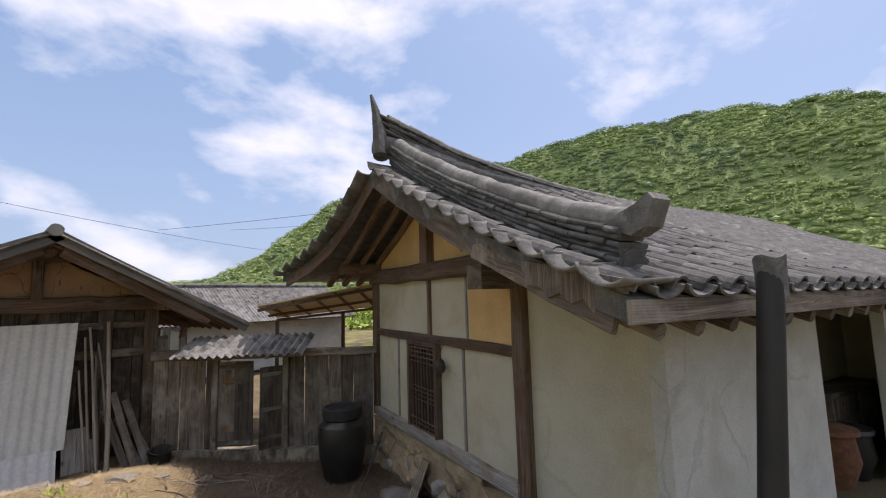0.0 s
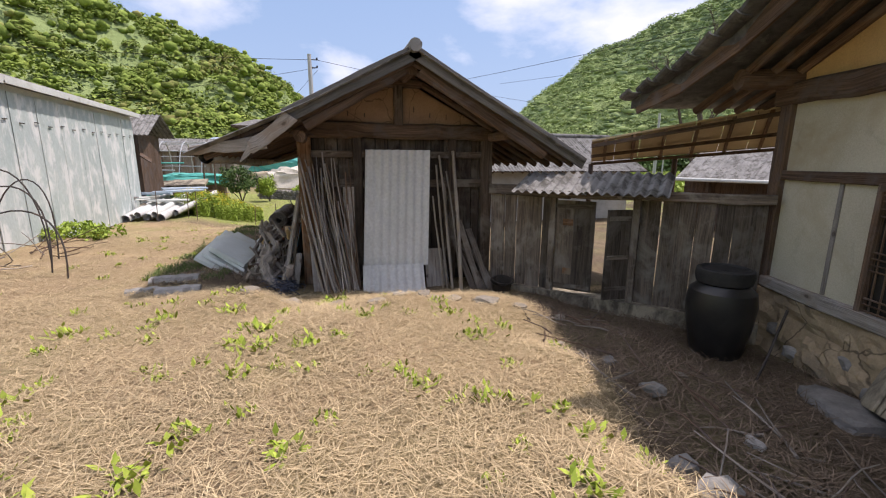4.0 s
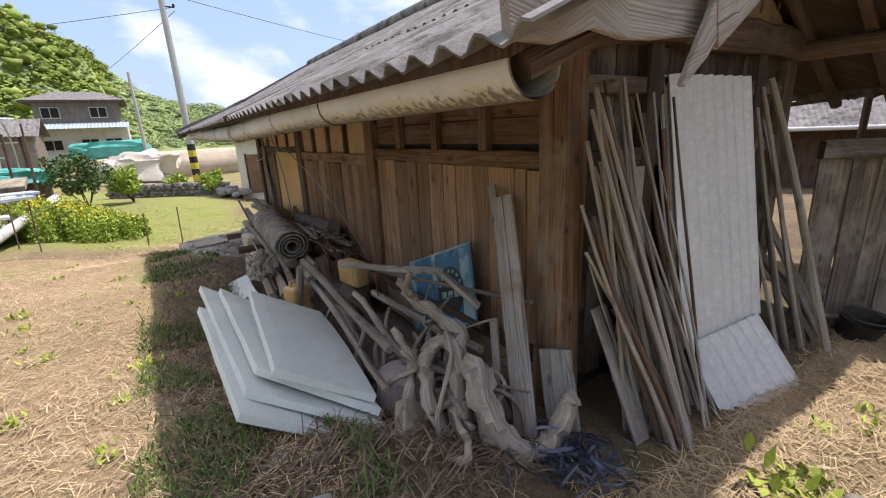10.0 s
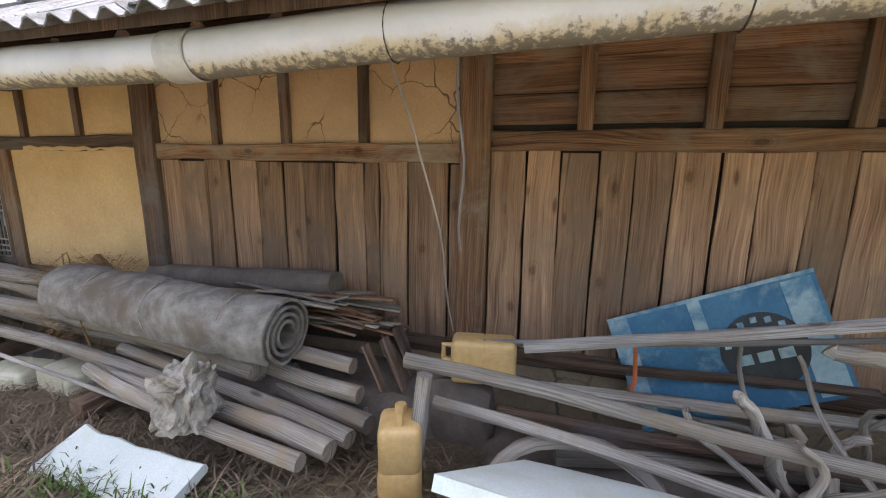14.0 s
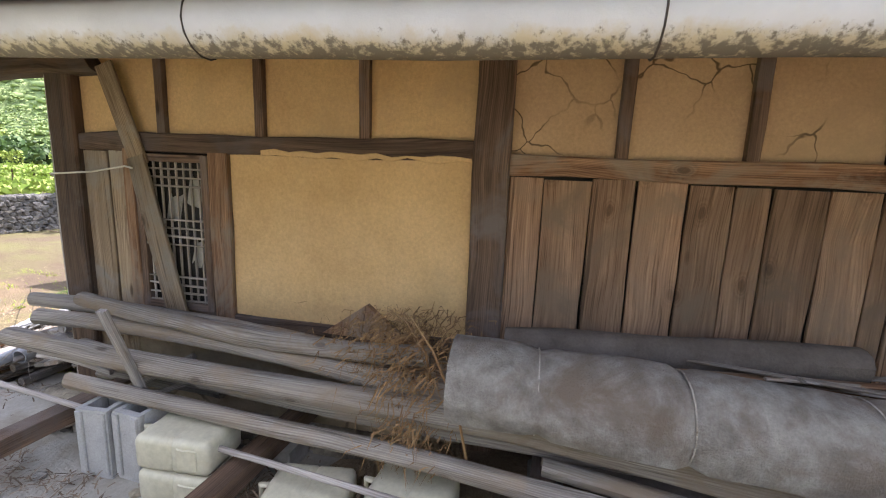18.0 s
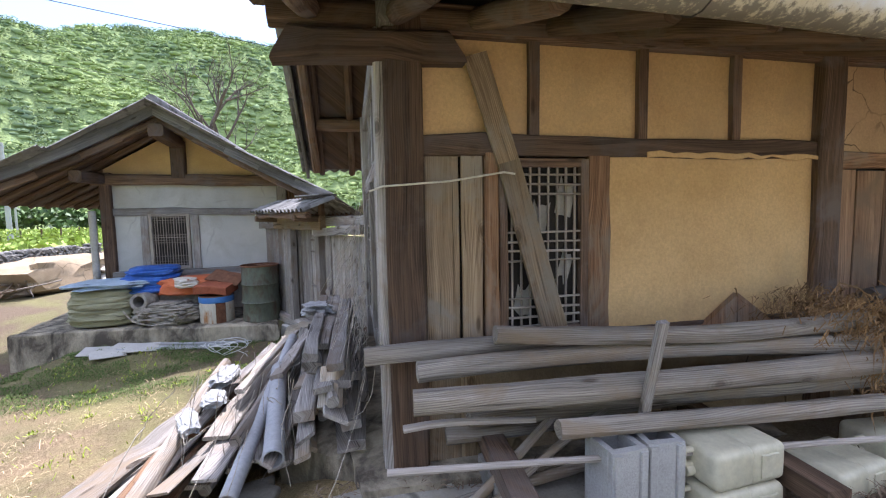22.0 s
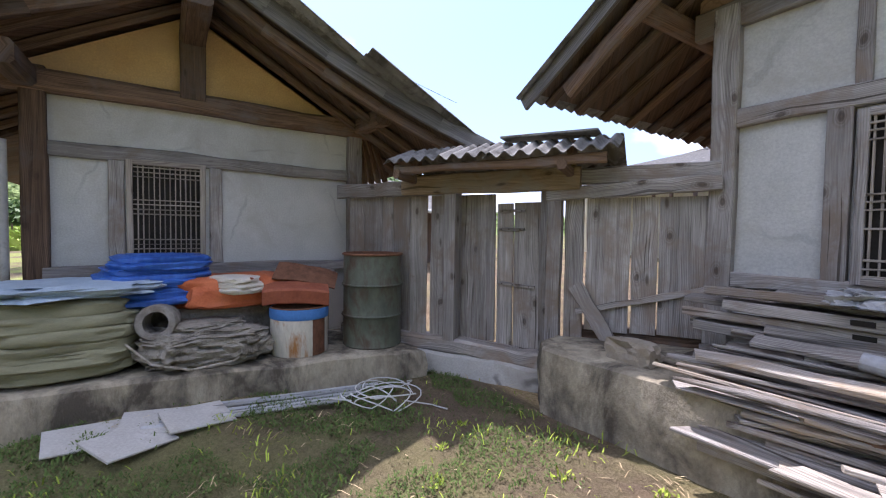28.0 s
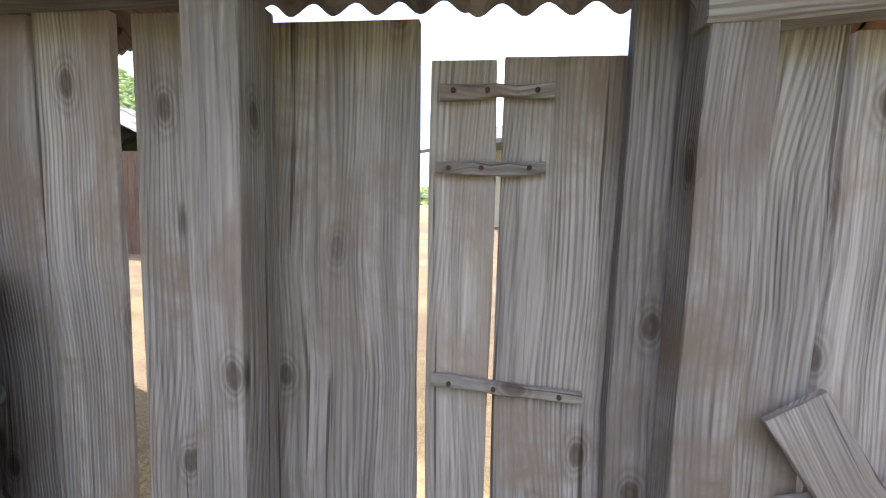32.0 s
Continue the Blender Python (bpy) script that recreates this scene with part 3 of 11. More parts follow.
def ground_material():
    m, nt, nd, lk, bs = nodes_of("yard_ground")
    tc = nd.new("ShaderNodeTexCoord")
    vec = tc.outputs["Object"]
    fib = nd.new("ShaderNodeMapping")
    fib.inputs["Scale"].default_value = (1, 1, 1)
    lk.new(vec, fib.inputs["Vector"])
    straw = tex_noise(nd, lk, vec, 38, 8, 0.72, 1.6)
    mott = tex_noise(nd, lk, vec, 1.4, 6, 0.6, 0.3)
    patch = tex_noise(nd, lk, vec, 0.55, 7, 0.65, 0.4)
    sr = ramp(nd, [(0.30, (0.17, 0.115, 0.062)), (0.5, (0.40, 0.29, 0.165)), (0.7, (0.60, 0.465, 0.29))])
    lk.new(straw.outputs[0], sr.inputs[0])
    er = ramp(nd, [(0.3, (0.09, 0.065, 0.043)), (0.7, (0.21, 0.158, 0.108))])
    lk.new(straw.outputs[0], er.inputs[0])
    mr = ramp(nd, [(0.42, (1, 1, 1)), (0.62, (0, 0, 0))])
    lk.new(mott.outputs[0], mr.inputs[0])
    zone = nd.new("ShaderNodeAttribute")
    zone.attribute_name = "zone"
    sep = nd.new("ShaderNodeSeparateColor")
    lk.new(zone.outputs["Color"], sep.inputs[0])
    add = nd.new("ShaderNodeMath")
    add.operation = "MULTIPLY_ADD"
    lk.new(mr.outputs[0], add.inputs[0])
    add.inputs[1].default_value = 0.30
    lk.new(sep.outputs[0], add.inputs[2])
    cl = nd.new("ShaderNodeClamp")
    lk.new(add.outputs[0], cl.inputs[0])
    c = mixc(nd, lk, cl.outputs[0], sr.outputs[0], er.outputs[0])
    gr = ramp(nd, [(0.3, (0.11, 0.14, 0.035)), (0.7, (0.36, 0.38, 0.12))])
    lk.new(straw.outputs[0], gr.inputs[0])
    pr = ramp(nd, [(0.44, (0, 0, 0)), (0.60, (1, 1, 1))])
    lk.new(patch.outputs[0], pr.inputs[0])
    gm = nd.new("ShaderNodeMath")
    gm.operation = "MULTIPLY"
    lk.new(pr.outputs[0], gm.inputs[0])
    lk.new(sep.outputs[1], gm.inputs[1])
    gmx = nd.new("ShaderNodeMath")
    gmx.operation = "MULTIPLY_ADD"
    lk.new(sep.outputs[2], gmx.inputs[0])
    gmx.inputs[1].default_value = 0.85
    lk.new(gm.outputs[0], gmx.inputs[2])
    c = mixc(nd, lk, gmx.outputs[0], c.outputs[0], gr.outputs[0])
    lk.new(c.outputs[0], bs.inputs["Base Color"])
    bs.inputs["Roughness"].default_value = 0.96
    bs.inputs["Specular IOR Level"].default_value = 0.15
    bp = nd.new("ShaderNodeBump")
    bp.inputs["Strength"].default_value = 0.9
    bp.inputs["Distance"].default_value = 0.03
    lk.new(straw.outputs[0], bp.inputs["Height"])
    lk.new(bp.outputs[0], bs.inputs["Normal"])
    return m


def soil_share(x, y):
    """How bare and earthy the ground is: 1 by the house drain and under the eaves, 0 on the straw-strewn terrace."""
    a = max(0.0, min(1.0, (x - (1.1 + 0.22 * (y - 3.5))) / 0.5)) if y < 7.4 else 0.0
    b = 1.0 if (x > -3.0 and 7.7 < y < 16.3) else 0.0
    c = 1.0 * max(0.0, min(1.0, (x - 1.3 + 0.25 * (19 - y)) / 0.6)) if y > 17.2 else 0.0
    d = 0.45 if x > 5 else 0.5 if y > 17.3 else 0.0
    return max(a, 0.75 * b, c, d)


def build_ground():
    xs = axis_steps(-6.5, 6.0, 0.11, 420)
    ys = axis_steps(-2.5, 22.0, 0.11, 420)
    nx, ny = len(xs), len(ys)
    vs, cols = [], []
    for y in ys:
        for x in xs:
            z = gz(x, y)
            near = max(abs(x) / 8, abs(y - 10) / 14)
            if near < 1.2:
                z += 0.030 * noise.noise(Vector((x * 1.1, y * 1.1, 0))) + 0.016 * noise.noise(Vector((x * 4.3, y * 4.3, 3)))
            vs.append((x, y, z))
            green = 0.34 if (y > 17.3 and x > 1.3) else 0.36 if y > 16.8 else 0.2
            if x < -3.2 and y > 14:
                green = 0.6
            if y > 30 or abs(x) > 14:
                green = 0.9
            full = 0.0
            if -7 < x < -0.2 and 17.4 < y < 34:
                full = 0.9 * min(1.0, (y - 17.4) / 1.6) * min(1.0, (-0.2 - x) / 1.0)
            cols.append((soil_share(x, y), green, full, 1.0))
    fs = [(j * nx + i, j * nx + i + 1, (j + 1) * nx + i + 1, (j + 1) * nx + i) for j in range(ny - 1) for i in range(nx - 1)]
    me = bpy.data.meshes.new("ground")
    me.from_pydata(vs, [], fs)
    at = me.attributes.new("zone", "FLOAT_COLOR", "POINT")
    at.data.foreach_set("color", np.array(cols, dtype=np.float32).ravel())
    me.polygons.foreach_set("use_smooth", np.ones(len(fs), dtype=bool))
    me.materials.append(ground_material())
    return tagged(new("ground", me), "dry straw-strewn earth yard with green weed patches", "ground", kind="structure")


build_ground()


# ---- hills round the valley ----
SKYLINE = [(-180, 6), (-150, 3), (-135, 2), (-122, 3), (-112, 9), (-103, 16), (-91, 20), (-75, 20.5), (-57, 18), (-46, 16.5), (-33, 12.5), (-25, 6), (-18, 3), (-8, 3.2), (0, 6), (3, 8.5),
           (9, 11.5), (19, 14.5), (32, 16), (60, 17), (90, 15), (140, 10), (180, 9)]


def skyline(az):
    return float(np.interp(az, [a for a, _ in SKYLINE], [e for _, e in SKYLINE]))


def hill_height(x, y):
    dx, dy = x, y - 9
    r = math.hypot(dx, dy)
    az = math.degrees(math.atan2(-dx, dy))
    near = 85 if 4 < az < 75 else 130
    top = near + 130
    s = max(0.0, min(1.15, (r - near) / (top - near)))
    h = top * math.tan(radians(skyline(az))) * (s * s * (3 - 2 * s) if s < 1 else 1 - 0.35 * (s - 1))
    return -1.6 + h * (1 + 0.16 * noise.noise(Vector((x * 0.018, y * 0.018, 0)))) + min(1, s * 3) * 5 * noise.noise(Vector((x * 0.05, y * 0.05, 2)))


def crown_bits():
    bm = bmesh.new()
    bmesh.ops.create_icosphere(bm, subdivisions=1, radius=1)
    vs = [tuple(q.co) for q in bm.verts]
    bm.verts.index_update()
    fs = [tuple(q.index for q in f.verts) for f in bm.faces]
    bm.free()
    return np.array(vs), np.array(fs)


# Spring green paled in the base colour to stand for distance haze.
FOREST = surf("haze_paled_spring_woods", (0.29, 0.37, 0.15), (0.40, 0.475, 0.19), 0.08, 0.95, 0.4, 0.3, stain=(0.18, 0.24, 0.14), stain_at=(0.47, 0.60), stain_scale=0.03, fine=1.6, islands=True, rnd=0.16, spec=0.05)
NEAR_WOODS = surf("leafy_slope_woods", (0.14, 0.205, 0.045), (0.32, 0.395, 0.09), 0.12, 0.95, 0.8, 0.4, stain=(0.26, 0.25, 0.09), stain_at=(0.54, 0.64), stain_scale=0.045, fine=2.2, islands=True, rnd=0.3, spec=0.05)
HILL = surf("hill_undergrowth", (0.22, 0.285, 0.115), (0.30, 0.365, 0.15), 0.08, 0.95, 0.9, 1.0, fine=0.8, spec=0.05)


def build_hills():
    az = np.linspace(-180, 180, 241)
    rr = np.linspace(80, 300, 34)
    vs = []
    for r in rr:
        for a in az:
            x, y = -r * math.sin(radians(a)), 9 + r * math.cos(radians(a))
            vs.append((x, y, hill_height(x, y) - 1.2))
    n = len(az)
    fs = [(j * n + i, j * n + i + 1, (j + 1) * n + i + 1, (j + 1) * n + i) for j in range(len(rr) - 1) for i in range(n - 1)]
    me = bpy.data.meshes.new("hills")
    me.from_pydata(vs, [], fs)
    me.polygons.foreach_set("use_smooth", np.ones(len(fs), dtype=bool))
    me.materials.append(HILL)
    tagged(new("backdrop_hills", me), "steep hills rising round the valley", "hills", kind="structure")
    bv, bf = crown_bits()

    def woods(name, mat, label, n, seed, az0, az1, size, near_only):
        rng = np.random.default_rng(seed)
        allv, allf, count = [], [], 0
        while count < n:
            a = rng.uniform(az0, az1)
            if not near_only and 3 < a < 75:
                continue
            lo = 87 if 4 < a < 75 else 132
            r = lo + (283 - lo) * rng.random() ** (1.1 if near_only else 0.8)
            x, y = -r * math.sin(radians(a)), 9 + r * math.cos(radians(a))
            s = rng.uniform(*size)
            z = hill_height(x, y) - 1.5
            if z < -0.6:
                continue
            lobes = 5 if near_only else 1
            for k in range(lobes):
                off = rng.standard_normal(3) * s * (0.55 if lobes > 1 else 0)
                q = s * (0.62 if lobes > 1 else 1.0) * rng.uniform(0.7, 1.2)
                jit = bv * (1 + 0.22 * rng.standard_normal((len(bv), 1)))
                allv.append(jit * (q, q, q * (rng.uniform(0.6, 0.9) if near_only else rng.uniform(0.3, 0.5))) + (x + off[0], y + off[1], z + s * (0.5 if near_only else 0.18) + abs(off[2])))
                allf.append(bf + count * len(bv))
                count += 1
        me = bpy.data.meshes.new(name)
        me.from_pydata(np.concatenate(allv).tolist(), [], np.concatenate(allf).tolist())
        me.polygons.foreach_set("use_smooth", np.ones(len(me.polygons), dtype=bool))
        me.materials.append(mat)
        tagged(new(name, me), label, "woods", kind="stuff")
    woods("hillside_woods", FOREST, "green spring woodland covering the hills, paled for distance haze", 15000, 5, -150, 3, (0.8, 2.3), False)
    woods("slope_woods", NEAR_WOODS, "leafy mixed trees on the steep slope", 7000, 6, 3, 72, (1.3, 2.7), True)


def leafy_hills():
    """Leaf-sized facets over the crowns, so that the woods read as foliage."""
    def cover(name, mat, label, crowns, per, az0, az1, size, reach, squash, seed):
        rng = np.random.default_rng(seed)
        cs = []
        while len(cs) < crowns:
            a = rng.uniform(az0, az1)
            lo = 87 if 4 < a < 75 else 132
            r = lo + (283 - lo) * rng.random() ** 0.9
            x, y = -r * math.sin(radians(a)), 9 + r * math.cos(radians(a))
            z = hill_height(x, y) - 1.2
            if z > -0.6:
                cs.append((x, y, z + reach * 0.45, reach * rng.uniform(0.7, 1.25)))
        c = np.repeat(np.array(cs), per, axis=0)
        n = len(c)
        d = rng.standard_normal((n, 3))
        d[:, 2] = np.abs(d[:, 2])
        d /= np.linalg.norm(d, axis=1)[:, None]
        p = c[:, :3] + d * (1, 1, squash) * c[:, 3:] * rng.uniform(0.75, 1.05, (n, 1))
        up = d + (0, 0, 0.9) + 0.5 * rng.standard_normal((n, 3))
        u = np.cross(rng.standard_normal((n, 3)), up)
        u /= np.linalg.norm(u, axis=1)[:, None]
        v = np.cross(up, u)
        v /= np.linalg.norm(v, axis=1)[:, None]
        q = size * rng.uniform(0.5, 1.3, (n, 1))
        vs = np.stack([p - u * q, p + v * q * 0.8, p + u * q, p - v * q * 0.8], axis=1).reshape(-1, 3)
        me = bpy.data.meshes.new(name)
        me.from_pydata(vs.tolist(), [], np.arange(4 * n).reshape(-1, 4).tolist())
        me.materials.append(mat)
        tagged(new(name, me), label, "foliage", kind="stuff")
    cover("slope_foliage", NEAR_WOODS, "bright young foliage on the steep slope", 2600, 42, 3, 72, 0.5, 2.5, 0.9, 15)
    cover("hill_foliage", FOREST, "young foliage over the hills, paled for distance haze", 10000, 28, -150, 3, 0.34, 2.0, 0.65, 16)


build_hills()
leafy_hills()

# ---- shed ----
SX0, SY0, SY1, RIDGE = -1.02, 8.38, 16.28, 0.54
VF, VB = 7.45, 17.02


def left_z(x):
    return 2.72 - 0.53 * (RIDGE - x) if x > -1.1 else 2.72 - 0.53 * (RIDGE + 1.1) - 0.42 * (-1.1 - x)


def right_z(x, y=12.2):
    return 2.72 - (0.535 + 0.075 * (y - 7.45) / 9.57) * (x - RIDGE)


def right_end(y):
    return 3.22 - 0.24 * (y - 7.45) / 9.57


def roof_z(x, y=12.2):
    return left_z(x) if x < RIDGE else right_z(x, y)


shed = thing("storage_shed", (0.5, 12.3, -0.85), "old timber and clay storage shed with a corrugated cement roof", "shed")


def wall_boards(parent, mat, a, b, z0, z1, w, face, gap=0.006, name="wall_board", jit=0.02, t=0.022, low=0.0):
    """Upright boards side by side between plan points a and b."""
    length = math.dist(a, b)
    pos = 0.0
    while pos < length - 0.03:
        ww = min(w * random.uniform(0.72, 1.25), length - pos)
        if length - pos - ww < 0.06:
            ww = length - pos
        s = (pos + ww / 2) / length
        x, y = lerp(a, b, s)
        o = random.uniform(-0.004, 0.004)
        g = Geo().board((x + face[0] * o, y + face[1] * o, z0 + random.uniform(0, low)), (x + face[0] * o, y + face[1] * o, z1 + random.uniform(-jit, 0)), ww - gap, t, (*face, 0), 0.003, 3, 0.0025)
        g.ob(name, mat, parent)
        pos += ww


def seamed_boards(parent, mat, x, seams, z0, z1, name="wall_board"):
    """Upright boards on the side wall between the given seams, worn and a little uneven."""
    for a, b in zip(seams, seams[1:]):
        o = random.uniform(-0.006, 0.006)
        gap = random.uniform(0.004, 0.014)
        ya = (a + b) / 2 + random.uniform(-0.004, 0.004)
        Geo().board((x + o, ya + random.uniform(-0.006, 0.006), z0), (x + o + random.uniform(-0.004, 0.004), ya, z1 + random.uniform(-0.02, 0)), b - a - gap, 0.022, (-1, 0, 0), 0.004, 5, 0.0035).ob(name, mat, parent)


def shed_walls():
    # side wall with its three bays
    # Near-black core blocks light and paints the board gaps as shade.
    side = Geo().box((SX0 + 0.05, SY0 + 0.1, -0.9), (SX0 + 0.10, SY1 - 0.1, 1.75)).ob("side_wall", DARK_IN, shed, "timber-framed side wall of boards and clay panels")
    fnd = Geo().box((SX0 + 0.005, SY0 + 0.02, -1.05), (SX0 + 0.16, SY1 - 0.02, -0.30)).ob("foundation", CLAY_WALL, shed, "clay and stone footing")
    for y0, y1, m in ((8.34, 8.53, W_BROWN), (10.78, 10.96, W_BROWN), (13.30, 13.49, W_OLD), (16.08, 16.28, W_OLD)):
        Geo().board((SX0 + 0.06, (y0 + y1) / 2, -0.95), (SX0 + 0.06, (y0 + y1) / 2, 1.72), y1 - y0, 0.2, (-1, 0, 0), 0.012, 6, 0.005).ob("post", m, shed)
    for y0, y1, z0, z1, m in ((8.53, 10.78, 0.895, 1.005, W_BROWN), (10.96, 13.30, 0.825, 0.935, W_BROWN), (13.49, 16.08, 0.885, 1.0, W_OLD), (13.49, 16.08, -0.26, -0.12, W_OLD),
                              (8.38, 16.3, 1.50, 1.66, W_OLD), (8.6, 13.25, -0.40, -0.28, W_OLD)):
        Geo().board((SX0 + 0.045, y0, (z0 + z1) / 2), (SX0 + 0.045, y1, (z0 + z1) / 2), z1 - z0, 0.12, (-1, 0, 0), 0.008, 8, 0.006).ob("rail", m, shed)
    seamed_boards(side, W_SIDE, SX0 + 0.02, (8.53, 8.68, 8.78, 9.04, 9.21, 9.43, 9.60, 9.81, 10.0, 10.18, 10.38, 10.57, 10.78), -0.35, 0.90)
    seamed_boards(side, W_SIDE, SX0 + 0.02, (10.96, 11.03, 11.29, 11.49, 11.60, 11.82, 12.05, 12.22, 12.42, 12.66, 12.88, 13.12, 13.30), -0.35, 0.83)
    seamed_boards(side, W_TAN, SX0 + 0.01, (15.75, 15.88, 16.08), -0.85, 0.90)
    Geo().board((SX0 + 0.02, 15.705, -0.2), (SX0 + 0.02, 15.705, 0.90), 0.08, 0.09, (-1, 0, 0), 0.006, 5, 0.004).ob("stud", W_BROWN, shed)
    for ya in (9.065, 9.665, 10.27):
        Geo().board((SX0 + 0.01, ya, 1.0), (SX0 + 0.01, ya, 1.52), 0.08, 0.06, (-1, 0, 0)).ob("stud", W_BROWN, shed)
    for z in (1.12, 1.29, 1.45):
        Geo().board((SX0 + 0.05, 8.53, z), (SX0 + 0.05, 10.78, z), 0.165, 0.02, (-1, 0, 0)).ob("infill_board", W_BROWN, side)
    for ys in ((11.59, 12.17, 12.75), (14.115, 14.77, 15.45)):
        for ya in ys:
            Geo().board((SX0 + 0.022, ya, 0.93), (SX0 + 0.022, ya, 1.52), 0.062, 0.06, (-1, 0, 0)).ob("stud", W_OLD, shed)
    Geo().box((SX0 + 0.035, 10.96, 0.90), (SX0 + 0.09, 13.30, 1.55)).ob("clay_panel", CLAY_CRACK, side, "cracked brown clay infill")
    Geo().box((SX0 + 0.03, 13.49, 0.95), (SX0 + 0.09, 16.08, 1.55)).ob("clay_panel", CLAY_YELLOW, side, "ochre clay infill")
    Geo().box((SX0 + 0.012, 13.49, -0.14), (SX0 + 0.09, 14.985, 0.90)).ob("clay_panel", CLAY_YELLOW, side, "large ochre clay panel")
    Geo().board((SX0 - 0.022, 13.50, 0.895), (SX0 - 0.022, 14.75, 0.90), 0.035, 0.012, (-1, 0, 0), 0.004, 14, 0.010, w1=0.02).ob("mortar_smear", CLAY_YELLOW, side, "flaking ochre mortar along the rail")
    Geo().board((SX0 + 0.03, 15.055, -0.2), (SX0 + 0.03, 15.055, 0.89), 0.14, 0.1, (-1, 0, 0), 0.006, 5, 0.006).ob("stud", W_BROWN, shed)
    lattice("lattice_door", shed, (SX0 + 0.0, 15.64), (SX0 + 0.0, 15.15), -0.12, 0.87, (-1, 0), 8, [0.0, 0.06, 0.12, 0.18, 0.42, 0.48, 0.54, 0.60, 0.84, 0.90, 0.96], W_OLD)
    for y0, y1, z0, z1 in ((15.20, 15.30, 0.55, 0.74), (15.36, 15.46, 0.46, 0.62), (15.22, 15.29, 0.16, 0.32), (15.46, 15.56, -0.02, 0.14)):
        Geo().board((SX0 + 0.022, y0, (z0 + z1) / 2), (SX0 + 0.022, y1, (z0 + z1) / 2 + 0.02), z1 - z0, 0.003, (-1, 0, 0), 0.001, 4, 0.02).ob("torn_paper", PAPER, side)
    # bracket under the projecting wall plate, and low rafter ends along the clay bays
    Geo().board((SX0 - 0.0, 15.90, 1.42), (SX0 - 0.02, 16.76, 1.405), 0.15, 0.16, (-1, 0, 0), 0.02, 5, 0.008, skew=0.05).ob("bracket", W_OLD, shed)
    for k in range(8):
        y = 13.62 + 0.43 * k
        Geo().tube([(-1.0, y, 1.60), (-1.5, y + 0.01, 1.42), (-1.94, y, 1.265)], [0.06, 0.058, 0.052], 9, wob=0.06).ob("rafter", W_OLD, shed)
    # front gable wall
    # The wall core is near-black, so shade in the gaps is painted.
    front = Geo().box((SX0 + 0.1, SY0 + 0.10, -0.9), (1.95, SY0 + 0.15, 1.7)).ob("front_wall", DARK_IN, shed, "sooty board front wall with a near-black shade backing")
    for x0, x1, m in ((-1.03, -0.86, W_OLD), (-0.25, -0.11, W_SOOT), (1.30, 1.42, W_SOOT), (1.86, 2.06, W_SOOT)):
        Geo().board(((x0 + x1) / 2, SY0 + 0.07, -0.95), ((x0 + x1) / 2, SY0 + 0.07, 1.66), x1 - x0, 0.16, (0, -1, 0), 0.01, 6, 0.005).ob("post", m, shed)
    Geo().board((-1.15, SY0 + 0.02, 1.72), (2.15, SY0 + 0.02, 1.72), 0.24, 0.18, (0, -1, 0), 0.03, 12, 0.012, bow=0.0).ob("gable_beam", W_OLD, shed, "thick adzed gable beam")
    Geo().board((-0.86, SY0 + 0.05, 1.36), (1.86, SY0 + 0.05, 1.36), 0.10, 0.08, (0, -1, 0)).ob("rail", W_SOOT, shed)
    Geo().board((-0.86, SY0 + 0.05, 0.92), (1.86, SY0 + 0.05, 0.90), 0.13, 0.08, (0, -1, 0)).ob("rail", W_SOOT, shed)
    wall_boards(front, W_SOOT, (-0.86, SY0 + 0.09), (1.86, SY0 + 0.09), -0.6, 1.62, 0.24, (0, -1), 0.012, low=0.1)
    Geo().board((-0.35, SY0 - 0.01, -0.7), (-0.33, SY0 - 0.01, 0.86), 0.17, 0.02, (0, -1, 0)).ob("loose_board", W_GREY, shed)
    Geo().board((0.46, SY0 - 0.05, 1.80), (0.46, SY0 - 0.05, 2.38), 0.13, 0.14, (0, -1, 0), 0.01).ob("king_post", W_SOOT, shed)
    Geo().board((0.1, SY0 - 0.05, 2.42), (0.82, SY0 - 0.05, 2.42), 0.12, 0.14, (0, -1, 0), 0.02).ob("king_post_cap", W_OLD, shed)
    for k, (x0, x1) in enumerate(((-1.0, 0.46), (0.46, 2.0))):
        Geo().prism([(x0, SY0 + 0.03), (x1, SY0 + 0.03), (x1, SY0 + 0.12), (x0, SY0 + 0.12)], 1.78,
                    [roof_z(x0) - 0.14, roof_z(x1) - 0.14, roof_z(x1) - 0.14, roof_z(x0) - 0.14]).ob("gable_infill", CLAY_BROWN, shed, "brown clay gable infill")
    for x in (-0.55, -0.3, -0.05, 0.72, 0.98, 1.25, 1.55):
        z = 1.9 + random.uniform(0, 0.12)
        Geo().tube([(x, SY0 + 0.02, z), (x, SY0 + 0.015, z + random.uniform(0.04, 0.09))], 0.008, 6).ob("peg", W_OLD, shed)
    # far gable wall, limewashed, with a pair of lattice shutters
    far = Geo().box((SX0 + 0.12, SY1 - 0.12, -1.0), (1.62, SY1 - 0.03, 1.72)).ob("end_wall", PLASTER_WHITE, shed, "limewashed plaster end wall")
    for xa, w in ((-0.94, 0.19), (1.68, 0.17)):
        Geo().board((xa, SY1 - 0.05, -1.0), (xa, SY1 - 0.05, 1.66), w, 0.19, (0, 1, 0), 0.012, 6, 0.005).ob("post", W_GREY, shed)
